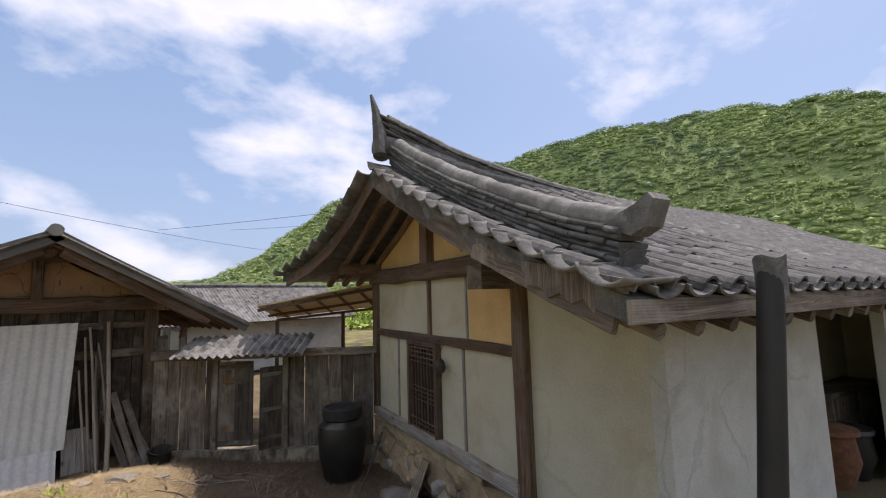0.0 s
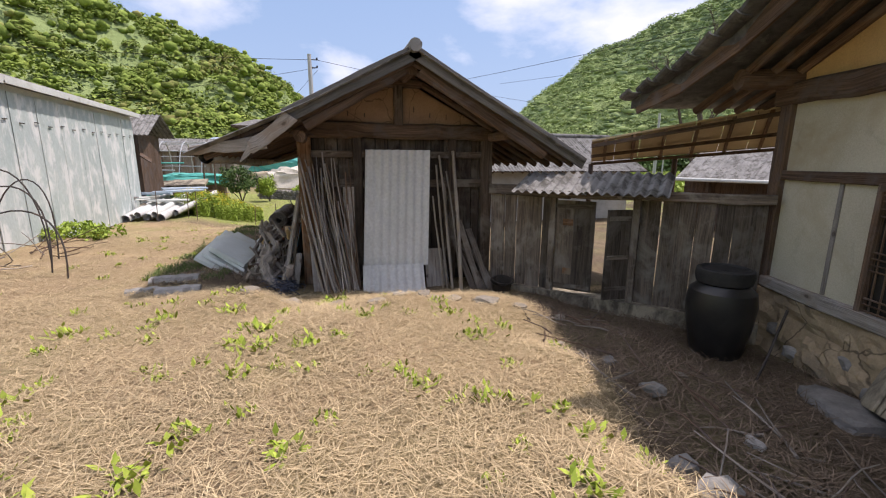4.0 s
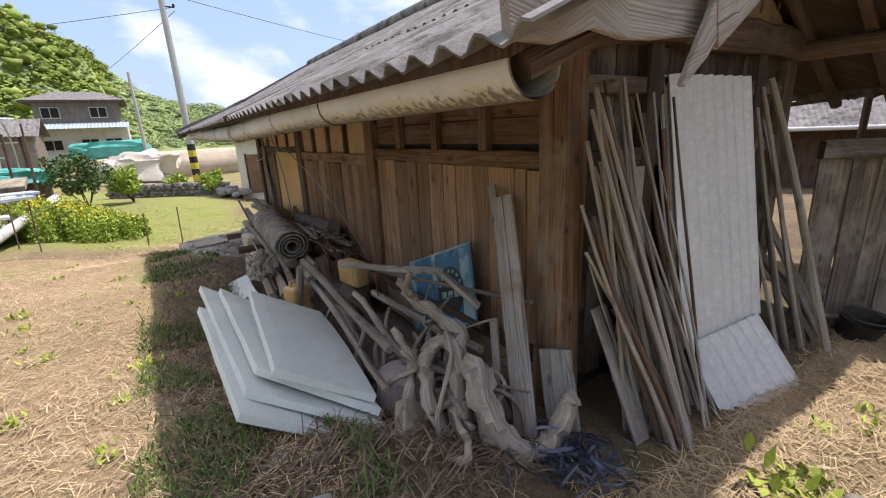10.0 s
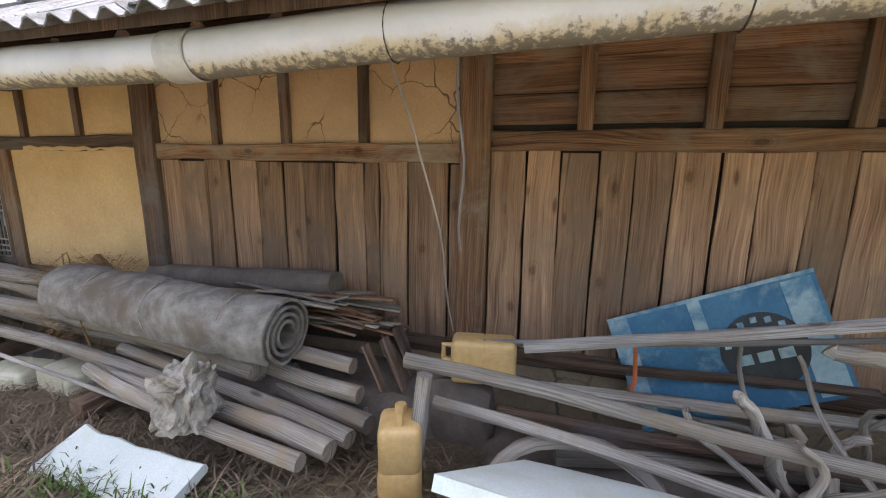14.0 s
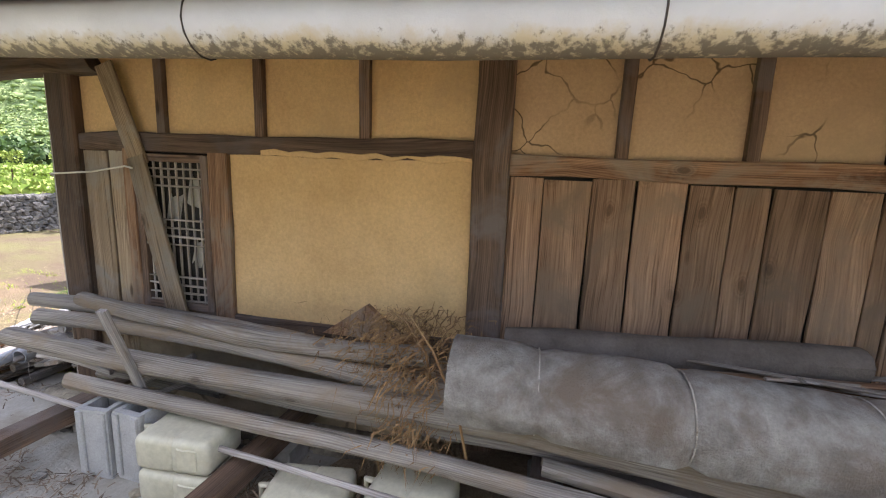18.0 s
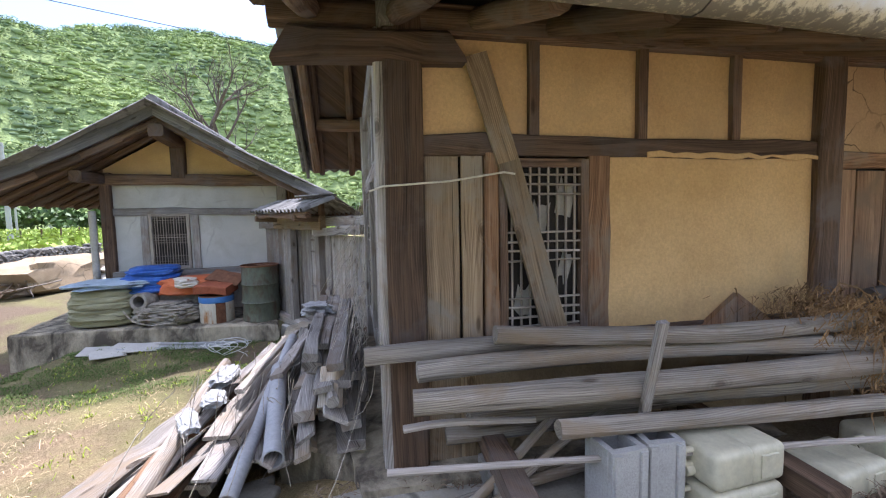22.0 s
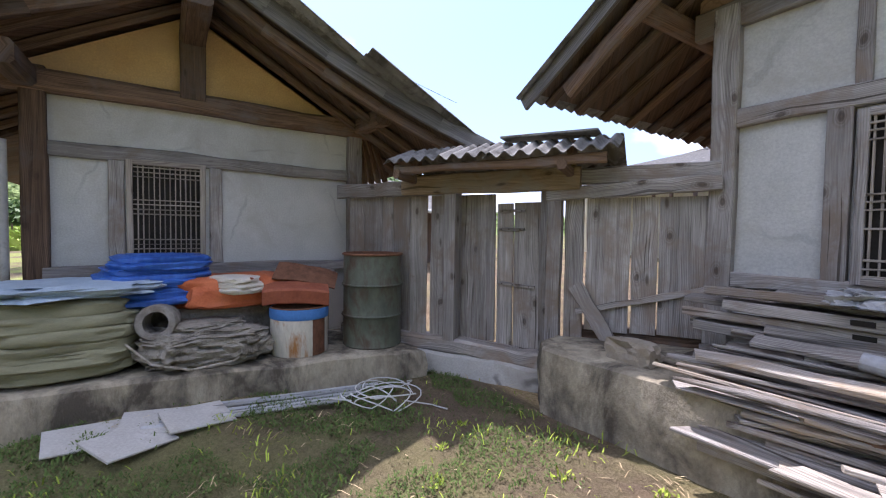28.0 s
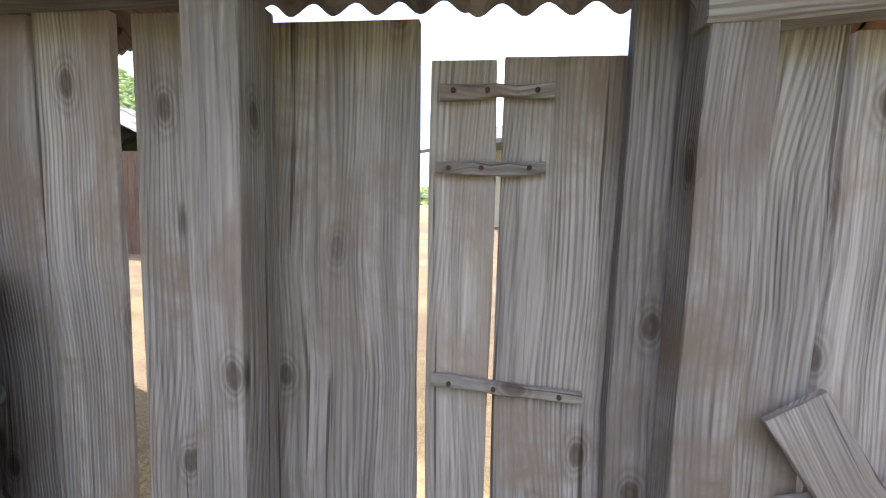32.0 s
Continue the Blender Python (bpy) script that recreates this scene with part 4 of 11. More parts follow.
    for z, x0, x1, t in ((0.885, -0.85, 1.6, 0.12), (-0.27, -0.3, 1.6, 0.10), (1.6, -1.1, 1.9, 0.18)):
        Geo().board((x0, SY1 - 0.02, z), (x1, SY1 - 0.02, z - (0.02 if z == 0.885 else 0)), t, 0.09, (0, 1, 0), 0.008, 8, 0.008).ob("rail", W_GREY, shed)
    for x in (-0.34, 1.05):
        Geo().board((x, SY1 - 0.01, -0.23), (x, SY1 - 0.01, 0.83), 0.12, 0.06, (0, 1, 0)).ob("stud", W_GREY, shed)
    for x in (-0.34, 0.32, 0.96):
        Geo().board((x, SY1 - 0.02, 0.94), (x, SY1 - 0.02, 1.52), 0.075, 0.03, (0, 1, 0)).ob("stud", W_GREY, shed)
    lattice("lattice_shutter", shed, (0.94, SY1 + 0.02), (0.43, SY1 + 0.05), -0.23, 0.78, (0, 1), 10, [0.0, 0.05, 0.10, 0.3, 0.42, 0.47, 0.52, 0.86, 0.91, 0.96], W_GREY)
    lattice("lattice_shutter", shed, (0.35, SY1 + 0.03), (-0.24, SY1 + 0.03), -0.22, 0.80, (0, 1), 10, [0.0, 0.05, 0.1, 0.3, 0.36, 0.42, 0.6, 0.66, 0.72, 0.9, 0.95], W_GREY)
    for x0, x1 in ((-1.0, 0.54), (0.54, 1.9)):
        Geo().prism([(x1, SY1 - 0.04), (x0, SY1 - 0.04), (x0, SY1 - 0.12), (x1, SY1 - 0.12)], 1.68,
                    [roof_z(x1) - 0.14, roof_z(x0) - 0.14, roof_z(x0) - 0.14, roof_z(x1) - 0.14]).ob("gable_infill", CLAY_BROWN, shed, "brown clay gable infill")
    # back wall towards the inner court
    Geo().prism([(1.95, SY0), (2.03, SY0), (1.76, SY1), (1.68, SY1)], -1.2, 1.7).ob("court_wall", CLAY_BROWN, shed)


def lattice(name, parent, a, b, z0, z1, face, nv, hs, mat):
    """A lattice leaf between plan points a and b: stiles, rails, upright bars and clustered cross bars."""
    f = (*face, 0)
    fr = Geo().board((*a, z0), (*a, z1), 0.05, 0.045, f).board((*b, z0), (*b, z1), 0.05, 0.045, f).board((*a, z0 + 0.02), (*b, z0 + 0.02), 0.05, 0.04, f).board((*a, z1 - 0.02), (*b, z1 - 0.02), 0.05, 0.04, f)
    leaf = fr.ob(name, mat, parent, "weathered lattice leaf with torn paper")
    q0, q1 = lerp(a, b, 0.03), lerp(a, b, 0.97)
    back = [(p[0] - face[0] * 0.03, p[1] - face[1] * 0.03) for p in (q0, q1)]
    # Near-black sheet painted as the unlit room behind the bars.
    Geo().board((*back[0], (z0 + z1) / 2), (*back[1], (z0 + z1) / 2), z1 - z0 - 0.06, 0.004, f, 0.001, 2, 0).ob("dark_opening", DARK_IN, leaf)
    for k in range(1, nv + 1):
        x, y = lerp(a, b, k / (nv + 1))
        Geo().board((x, y, z0 + 0.03), (x, y, z1 - 0.03), 0.012, 0.014, f, 0.002, 2, 0.001).ob("bar", W_LATTICE, leaf)
    for h in hs:
        z = z0 + 0.05 + (z1 - z0 - 0.1) * h
        j = random.uniform(-0.005, 0.005)
        aa = (a[0] + face[0] * 0.008, a[1] + face[1] * 0.008)
        bb = (b[0] + face[0] * 0.008, b[1] + face[1] * 0.008)
        Geo().board((*aa, z + j), (*bb, z - j), 0.012, 0.012, f, 0.002, 2, 0.001).ob("bar", W_LATTICE, leaf)
    return leaf


def mouldy_pipe():
    """White plastic pipe with a ragged crust of dirt and moss along its underside."""
    m, nt, nd, lk, bs = nodes_of("mouldy_pvc_pipe")
    tc = nd.new("ShaderNodeTexCoord")
    sep = nd.new("ShaderNodeSeparateXYZ")
    lk.new(tc.outputs["UV"], sep.inputs[0])
    vec = tc.outputs["Object"]
    n1 = tex_noise(nd, lk, vec, 9.0, 6, 0.7)
    n2 = tex_noise(nd, lk, vec, 34.0, 6, 0.7)
    n3 = tex_noise(nd, lk, vec, 2.0, 5, 0.6)
    base = ramp(nd, [(0.35, (0.50, 0.50, 0.49)), (0.65, (0.63, 0.63, 0.62))])
    lk.new(n3.outputs[0], base.inputs[0])
    add = nd.new("ShaderNodeMath")
    add.operation = "MULTIPLY_ADD"
    add.inputs[1].default_value = 1.5
    lk.new(n1.outputs[0], add.inputs[0])
    lk.new(sep.outputs[0], add.inputs[2])
    yel = ramp(nd, [(-0.0, (1, 1, 1)), (0.38, (0, 0, 0))])
    lk.new(add.outputs[0], yel.inputs[0])
    c = mixc(nd, lk, yel.outputs[0], base.outputs[0], (0.50, 0.44, 0.31))
    ad2 = nd.new("ShaderNodeMath")
    ad2.operation = "MULTIPLY_ADD"
    ad2.inputs[1].default_value = 2.2
    lk.new(n2.outputs[0], ad2.inputs[0])
    lk.new(sep.outputs[0], ad2.inputs[2])
    blk = ramp(nd, [(0.20, (1, 1, 1)), (0.46, (0, 0, 0))])
    lk.new(ad2.outputs[0], blk.inputs[0])
    c = mixc(nd, lk, blk.outputs[0], c.outputs[0], (0.17, 0.15, 0.115))
    lk.new(c.outputs[0], bs.inputs["Base Color"])
    bs.inputs["Roughness"].default_value = 0.6
    bp = nd.new("ShaderNodeBump")
    bp.inputs["Strength"].default_value = 0.4
    bp.inputs["Distance"].default_value = 0.006
    lk.new(n2.outputs[0], bp.inputs["Height"])
    lk.new(bp.outputs[0], bs.inputs["Normal"])
    return m


PVC_MOULD = mouldy_pipe()


def shed_roof():
    # under-layer, rafters and purlins
    for s, xe in ((-1, -2.22), (1, 2.95)):
        xs = [RIDGE, -1.1, xe] if s < 0 else [RIDGE, xe]
        for xa, xb in zip(xs, xs[1:]):
            lo, hi = min(xa, xb), max(xa, xb)
            plan = [(lo, VF + 0.06), (hi, VF + 0.06), (hi - (0.1 if s > 0 else 0), VB - 0.06), (lo, VB - 0.06)]
            Geo().prism(plan, [roof_z(x, y) - 0.085 for x, y in plan], [roof_z(x, y) - 0.035 for x, y in plan]).ob("roof_boarding", W_OLD, shed, "dark boarding under the roof sheets")
        y = VF + 0.12
        while y < VB - 0.1:
            reach = [RIDGE, right_end(y) - 0.12] if s > 0 else [RIDGE, -0.3, -1.1, -1.6, xe + 0.1]
            pts = [(x, y + random.uniform(-0.02, 0.02), roof_z(x, y) - 0.135) for x in reach]
            Geo().tube(pts, [random.uniform(0.04, 0.052) for _ in pts], 7, wob=0.05).ob("rafter", W_OLD, shed)
            y += random.uniform(0.34, 0.46)
    for x, z in ((-0.98, 1.58), (RIDGE, 2.50), (2.02, 1.66)):
        Geo().tube([(x, VF + 0.22, z), (x, 10, z), (x, 14, z), (x, VB - 0.2, z)], 0.08 if x != RIDGE else 0.085, 10, wob=0.04).ob("purlin", W_OLD, shed)
    # bargeboards
    for y, nm in ((VF, -1), (VB, 1)):
        f = (0, nm, 0)
        Geo().board((RIDGE + 0.06, y, 2.70), (-1.14, y, left_z(-1.14) - 0.03), 0.19, 0.035, f, 0.005, 5, 0.006).ob("bargeboard", W_FASCIA, shed)
        if nm < 0:
            # the lower length has split: a hanging splintered piece and a loose flat one
            Geo().board((-1.05, y - 0.04, 1.80), (-1.56, y - 0.045, 1.40), 0.19, 0.026, f, 0.004, 6, 0.010, w1=0.15, skew=0.03).ob("bargeboard", W_GREY, shed, "split grey bargeboard end")
            Geo().board((-1.53, y - 0.045, 1.43), (-1.69, y - 0.04, 1.235), 0.10, 0.02, f, 0.003, 4, 0.005, w1=0.018).ob("splinter", W_GREY, shed)
            Geo().board((-1.38, y + 0.03, 1.49), (-2.27, y + 0.02, 1.365), 0.18, 0.026, f, 0.004, 7, 0.012, w1=0.10, bow=0.01).ob("bargeboard", W_GREY, shed, "loose weathered bargeboard")
        else:
            Geo().board((-0.98, y + 0.035, left_z(-0.98) - 0.05), (-2.36, y + 0.02, left_z(-2.36) - 0.02), 0.24, 0.03, f, 0.005, 5, 0.012, w1=0.17).ob("bargeboard", W_FASCIA, shed)
        xe = right_end(y)
        Geo().board((RIDGE - 0.04, y, 2.70), (xe, y, right_z(xe, y) - 0.05), 0.17, 0.035, f, 0.005, 5, 0.006).ob("bargeboard", W_FASCIA, shed)
        Geo().board((RIDGE - 0.1, y - nm * 0.14, 2.46), (-0.9, y - nm * 0.14, left_z(-0.9) - 0.26), 0.13, 0.09, f, 0.02, 5, 0.01).ob("verge_rafter", W_OLD, shed)
        Geo().board((RIDGE + 0.1, y - nm * 0.14, 2.46), (2.6, y - nm * 0.14, right_z(2.6, y) - 0.26), 0.13, 0.09, f, 0.02, 5, 0.01).ob("verge_rafter", W_OLD, shed)
    # corrugated sheets, two courses on each slope
    w = 0.93
    n = int((VB - VF + 0.1) / w) + 1
    w = (VB - VF + 0.12) / n
    for s in (-1, 1):
        cuts = [(RIDGE, -0.95, 0.0), (-0.85, -2.32, 0.016)] if s < 0 else [(RIDGE, 1.95, 0.0), (1.85, 3.2, 0.016)]
        for row, (xa, xb, drop) in enumerate(cuts):
            for k in range(n):
                y = VF - 0.06 + k * w
                xb = right_end(y + w / 2) if xb > 2.5 else xb
                za, zb = roof_z(xa, y + w / 2) - drop, roof_z(xb, y + w / 2) - drop
                nrm = Vector((-(zb - za), 0, xb - xa)) * (1 if xb > xa else -1)
                g = Geo().corrugated((xa, y - 0.03, za + 0.004 * (k % 2)), (0, w + 0.05, 0), (xb - xa + random.uniform(-0.02, 0.02), 0, zb - za), nrm, rows=2)
                g.ob("roof_sheet", SLATE, shed)
    g = Geo()
    g.tube([(RIDGE, VF - 0.12, 2.74), (RIDGE, 10, 2.76), (RIDGE, 14, 2.76), (RIDGE, VB + 0.1, 2.74)], 0.085, 12, wob=0.03)
    g.ob("ridge_cap", SLATE, shed, "rounded cement ridge capping")
    # gutter made from a wide plastic pipe
    gut = thing("gutter_pipe", (-2.10, 12.2, 1.1), "wide stained white plastic pipe hung as a gutter", "gutter")

    def gut_z(y):
        return float(np.interp(y, [7.5, 9.2, 11.8, 13.5, 16, 17.3], [1.30, 1.285, 1.215, 1.225, 1.272, 1.28]))
    for ya, yb in ((7.55, 11.82), (11.74, 16.05), (15.98, 17.2)):
        pts = [(-2.10 + 0.006 * math.sin(k * 2.1), ya + (yb - ya) * k / 10, gut_z(ya + (yb - ya) * k / 10)) for k in range(11)]
        g = Geo().tube(pts, 0.09, 28, cap=False)
        g.uv = [((q[2] - pts[k // 29][2]) / 0.09, q[1]) for k, q in enumerate(g.v)]
        g.ob("pipe", PVC_MOULD, gut)
        Geo().tube(pts, 0.083, 28, cap=False).ob("pipe_lining", PVC, gut)
    for y in (11.78, 16.02):
        Geo().tube([(-2.10, y - 0.07, gut_z(y)), (-2.10, y - 0.065, gut_z(y)), (-2.10, y + 0.07, gut_z(y))], [0.092, 0.098, 0.098], 28, cap=False).ob("collar", PVC, gut)
    for y in (8.9, 9.9, 10.9, 12.9, 14.2, 15.4):
        ring = [(-2.10 + 0.0935 * math.cos(a), y, gut_z(y) + 0.0935 * math.sin(a)) for a in np.linspace(0.9, 2 * math.pi + 0.9, 15)]
        ring.append((-1.95, y, 1.46))
        Geo().tube(ring, 0.003, 5).ob("wire", STEEL_DARK, gut)
    # cords hanging from the pipe
    for y, z in ((10.95, -0.12), (10.70, 0.55)):
        pts = [(-2.02 + 0.9 * s ** 0.7 * (1 if z < 0 else 0.1), y + 0.012 * math.sin(9 * s), gut_z(y) - 0.07 + (z - gut_z(y)) * s) for s in np.linspace(0, 1, 9)]
        Geo().tube(pts, 0.005, 5).ob("cord", W_BAMBOO, gut, "frayed hanging cord")


shed_walls()
shed_roof()
lone(Geo().prism([(-1.35, 8.02), (2.2, 7.85), (2.1, 8.5), (1.75, 16.9), (-1.2, 16.45), (-1.3, 12)], -1.3, -0.80), "plinth", CONCRETE, "low concrete and earth plinth under the shed", "plinth", kind="structure")

# ---- plank fence and door between shed and house ----
FA, FB = Vector((2.0, 8.0)), Vector((4.49, 5.36))
fd = (FB - FA).normalized()
fn = Vector((fd.y, -fd.x))
if fn.dot(Vector((-1, -1))) < 0:
    fn = -fn


def fp(s, off=0.0):
    p = FA + fd * s + fn * off
    return (p.x, p.y)


def front_fence():
    fence = thing("plank_fence", (3.2, 6.7, -0.75), "dark weathered plank fence with a small door, on a concrete base", "fence")
    f3 = (fn.x, fn.y, 0)
    ln = (FB - FA).length
    base = Geo().prism([fp(-0.05, 0.12), fp(ln, 0.14), fp(ln, -0.12), fp(-0.05, -0.12)], -1.3, -0.70).ob("base_wall", CONCRETE, fence, "cracked concrete base wall")
    Geo().board((*fp(-0.1, 0.03), 0.83), (*fp(1.2, 0.03), 0.80), 0.15, 0.1, f3, 0.012, 6, 0.008).ob("top_rail", W_BLACK, fence)
    Geo().board((*fp(1.1, 0.0), 0.80), (*fp(ln, 0.0), 0.82), 0.13, 0.12, f3, 0.012, 6, 0.008).ob("top_rail", W_BLACK, fence)
    for s, w in ((0.96, 0.10), (2.12, 0.10)):
        Geo().board((*fp(s, 0.02), -0.75), (*fp(s, 0.02), 0.80), w, 0.1, f3, 0.01).ob("post", W_BLACK, fence)
    for s0, s1, tops in ((-0.08, 0.91, 0.76), (2.17, ln - 0.06, 0.76)):
        s = s0
        while s < s1 - 0.05:
            w = min(random.uniform(0.17, 0.27), s1 - s)
            Geo().board((*fp(s + w / 2, random.uniform(-0.012, 0.012)), -0.71), (*fp(s + w / 2 + random.uniform(-0.01, 0.01), 0), tops), w - random.uniform(0.002, 0.012), 0.022, f3, 0.003, 3, 0.003).ob("plank", W_BLACK, fence)
            s += w
    door = Geo().board((*fp(1.145, 0.02), -0.66), (*fp(1.145, 0.02), 0.70), 0.27, 0.025, f3, 0.003).ob("door_leaf", W_BLACK, fence, "small plank door leaf")
    Geo().board((*fp(1.43, 0.02), -0.66), (*fp(1.43, 0.02), 0.70), 0.295, 0.025, f3, 0.003).ob("plank", W_BLACK, door)
    for z in (-0.6, 0.62):
        Geo().board((*fp(1.03, 0.045), z), (*fp(1.56, 0.045), z), 0.06, 0.03, f3).ob("batten", W_BLACK, door)
    Geo().board((*fp(1.12, 0.045), 0.38), (*fp(1.27, 0.045), 0.38), 0.1, 0.006, f3, 0.001, 1).ob("plaque", W_BROWN, door)
    Geo().board((*fp(1.15, 0.045), -0.37), (*fp(1.28, 0.045), -0.37), 0.1, 0.006, f3, 0.001, 1).ob("plaque", W_BROWN, door)
    # second leaf stands ajar
    h = fp(2.06, 0.03)
    t = fp(1.80, 0.28)
    leaf = Geo().board((*lerp(h, t, 0.5), -0.66), (*lerp(h, t, 0.5), 0.62), 0.37, 0.025, (fd.x * 0.25 + fn.x * 0.28, fd.y * 0.25 + fn.y * 0.28, 0)).ob("door_leaf", W_BLACK, fence, "plank door leaf standing ajar")
    for z in (-0.5, -0.05, 0.5):
        Geo().board((*lerp(h, t, 0.05), z), (*lerp(h, t, 0.95), z), 0.06, 0.05, (fd.x * 0.8 + fn.x, fd.y * 0.8 + fn.y, 0)).ob("batten", W_BLACK, leaf)
    # small corrugated hood over the door
    hood = thing("door_hood", (*fp(1.5), 0.8), "small corrugated cement hood over the fence door", "canopy")
    s0, s1 = 0.50, 2.50
    hw = (s1 - s0) / 2
    for k in range(2):
        a = fp(s0 + hw * k - 0.03, -0.22)
        b = fp(s0 + hw * (k + 1) + 0.03, -0.22)
        c = fp(s0 + hw * k - 0.03, 0.52)
        lift = 0.012 * k
        Geo().corrugated((*a, 1.10 + lift), (b[0] - a[0], b[1] - a[1], 0), (c[0] - a[0], c[1] - a[1], -0.26), (fn.x * 0.3, fn.y * 0.3, 1), pitch=0.13, amp=0.024, rows=3).ob("hood_sheet", SLATE, hood)
    for o, z in ((0.40, 0.83), (-0.1, 1.01)):
        Geo().tube([(*fp(s0 + 0.05, o), z), (*fp(s1 - 0.05, o), z)], 0.035, 8, wob=0.05).ob("hood_pole", W_BLACK, hood)
    for s in (0.95, 1.95):
        Geo().board((*fp(s, -0.15), 1.0), (*fp(s, 0.45), 0.80), 0.06, 0.06, (fd.x, fd.y, 0)).ob("bracket", W_BLACK, hood)
        Geo().board((*fp(s, 0.03), 0.78), (*fp(s, 0.03), 0.99), 0.07, 0.07, (fd.x, fd.y, 0)).ob("hood_post", W_BLACK, hood)


front_fence()

# ---- farmhouse with the tiled gable ----
HO, HD, HN = Vector((3.44, 1.85)), Vector((0.30, 0.954)), Vector((-0.954, 0.30))
HLEN = 3.77


def hp(u, v=0.0):
    p = HO + HD * u + HN * v
    return (p.x, p.y)


def verge_z(u):
    d = u - 1.87
    return 3.36 - (0.50 * d - 0.012 * d * d * d if d > 0 else -0.555 * d - 0.028 * d * d)


def verge_v(u):
    d = abs(u - 1.87)
    return 0.76 + (0.055 if u > 1.87 else 0.012) * d * d


house = thing("farmhouse", (*hp(1.9, -2), -0.95), "old clay-walled farmhouse with a grey tiled gable roof", "house")


def farmhouse():
    f3, e3 = (HN.x, HN.y, 0), (-HD.x, -HD.y, 0)
    wall = Geo().prism([hp(0, -0.02), hp(0, -0.16), hp(HLEN, -0.16), hp(HLEN, -0.02)], -0.2, 2.05).ob("gable_wall", PLASTER_CREAM, house, "cream plastered gable wall")
    Geo().prism([hp(0, -0.0), hp(0, -0.2), hp(HLEN, -0.2), hp(HLEN, -0.0)], -1.4, -0.2).ob("foundation", CLAY_WALL, house, "bare eroded clay foundation")
    nu, nz = 60, 18
    vs = []
    for j in range(nz + 1):
        for i in range(nu + 1):
            u, z = HLEN * i / nu, -1.25 + 1.0 * j / nz
            q = Vector((u * 2.2, z * 2.6, 4))
            out = 0.035 + 0.10 * noise.noise(q) + 0.05 * noise.noise(q * 3.1) + 0.16 * max(0.0, (-0.55 - z)) + (0.05 if noise.noise(q * 1.9) > 0.3 else 0)
            vs.append((*hp(u, max(out, 0.005)), z))
    Geo().add(vs, [(j * (nu + 1) + i, j * (nu + 1) + i + 1, (j + 1) * (nu + 1) + i + 1, (j + 1) * (nu + 1) + i) for j in range(nz) for i in range(nu)]).ob("clay_face", CLAY_WALL, house, "crumbling clay face of the foundation")
    for k in range(13):
        u = 0.1 + 0.29 * k
        Geo().lump((*hp(u, 0.02), -0.98 + 0.16 * (k % 3)), (random.uniform(0.12, 0.2), 0.09, random.uniform(0.08, 0.14)), 0.3, 2, k, random.uniform(0, 3)).ob("foundation_stone", STONE, house)
    for u, w in ((0.0, 0.17), (HLEN, 0.17)):
        Geo().board((*hp(u, -0.04), -0.25 if u else -1.0), (*hp(u, -0.04), 2.1), w, 0.17, f3, 0.012, 6, 0.006).ob("post", W_OLD, house)
    Geo().board((*hp(-0.15, -0.02), 2.03), (*hp(HLEN + 0.15, -0.02), 2.03), 0.24, 0.2, f3, 0.03, 8, 0.012).ob("gable_beam", W_OLD, house)
    Geo().board((*hp(0.05, -0.01), 1.12), (*hp(HLEN - 0.05, -0.01), 1.12), 0.11, 0.08, f3, 0.008, 8, 0.006).ob("mid_rail", W_OLD, house)
    Geo().board((*hp(0.05, -0.0), -0.18), (*hp(HLEN - 0.05, 0.0), -0.17), 0.14, 0.14, f3, 0.012, 8, 0.01).ob("sill", W_GREY, house)
    Geo().board((*hp(1.85, -0.01), 1.17), (*hp(1.85, -0.01), 1.95), 0.075, 0.05, f3).ob("stud", W_OLD, house)
    for u in (1.05, 2.9):
        Geo().board((*hp(u, -0.015), -0.1), (*hp(u, -0.015), 1.07), 0.05, 0.02, f3).ob("stud", W_GREY, house)
    Geo().board((*hp(0.95, -0.015), 1.17), (*hp(0.95, -0.015), 1.95), 0.04, 0.02, f3).ob("stud", W_GREY, house)
    Geo().prism([hp(0.1, -0.012), hp(0.1, -0.04), hp(0.9, -0.04), hp(0.9, -0.012)], 1.18, 1.92).ob("clay_patch", CLAY_YELLOW, wall, "bare ochre clay patch")
    # gable triangle
    for ua, ub in ((0.0, 1.87), (1.87, HLEN)):
        Geo().prism([hp(ua, -0.05), hp(ua, -0.15), hp(ub, -0.15), hp(ub, -0.05)], 2.1, [verge_z(ua) - 0.22, verge_z(ua) - 0.22, verge_z(ub) - 0.22, verge_z(ub) - 0.22]).ob("gable_infill", CLAY_YELLOW, house, "ochre clay gable infill")
    Geo().board((*hp(1.87, 0.0), 2.12), (*hp(1.87, 0.0), 2.95), 0.2, 0.14, f3).ob("king_post", W_OLD, house)
    for u in (0.0, 1.87, HLEN):
        z = 2.2 if u != 1.87 else 3.02
        Geo().tube([(*hp(u, 0.62), z), (*hp(u, -1), z)], 0.115, 10, wob=0.04).ob("purlin", W_OLD, house)
    # lattice window on the gable
    ua, ub = 1.62, 2.42
    # Near-black panel paints the room's shade behind this lattice.
    win = Geo().board((*hp(ua, 0.0), 0.45), (*hp(ub, 0.0), 0.45), 1.15, 0.01, f3).ob("window", DARK_IN, house, "window with a wooden lattice over a near-black shade panel")
    for u in (ua, ub):
        Geo().board((*hp(u, 0.02), -0.18), (*hp(u, 0.02), 1.08), 0.06, 0.09, f3).ob("window_frame", W_OLD, win)
    for z in (-0.15, 1.05):
        Geo().board((*hp(ua, 0.022), z), (*hp(ub, 0.022), z), 0.07, 0.09, f3).ob("window_frame", W_OLD, win)
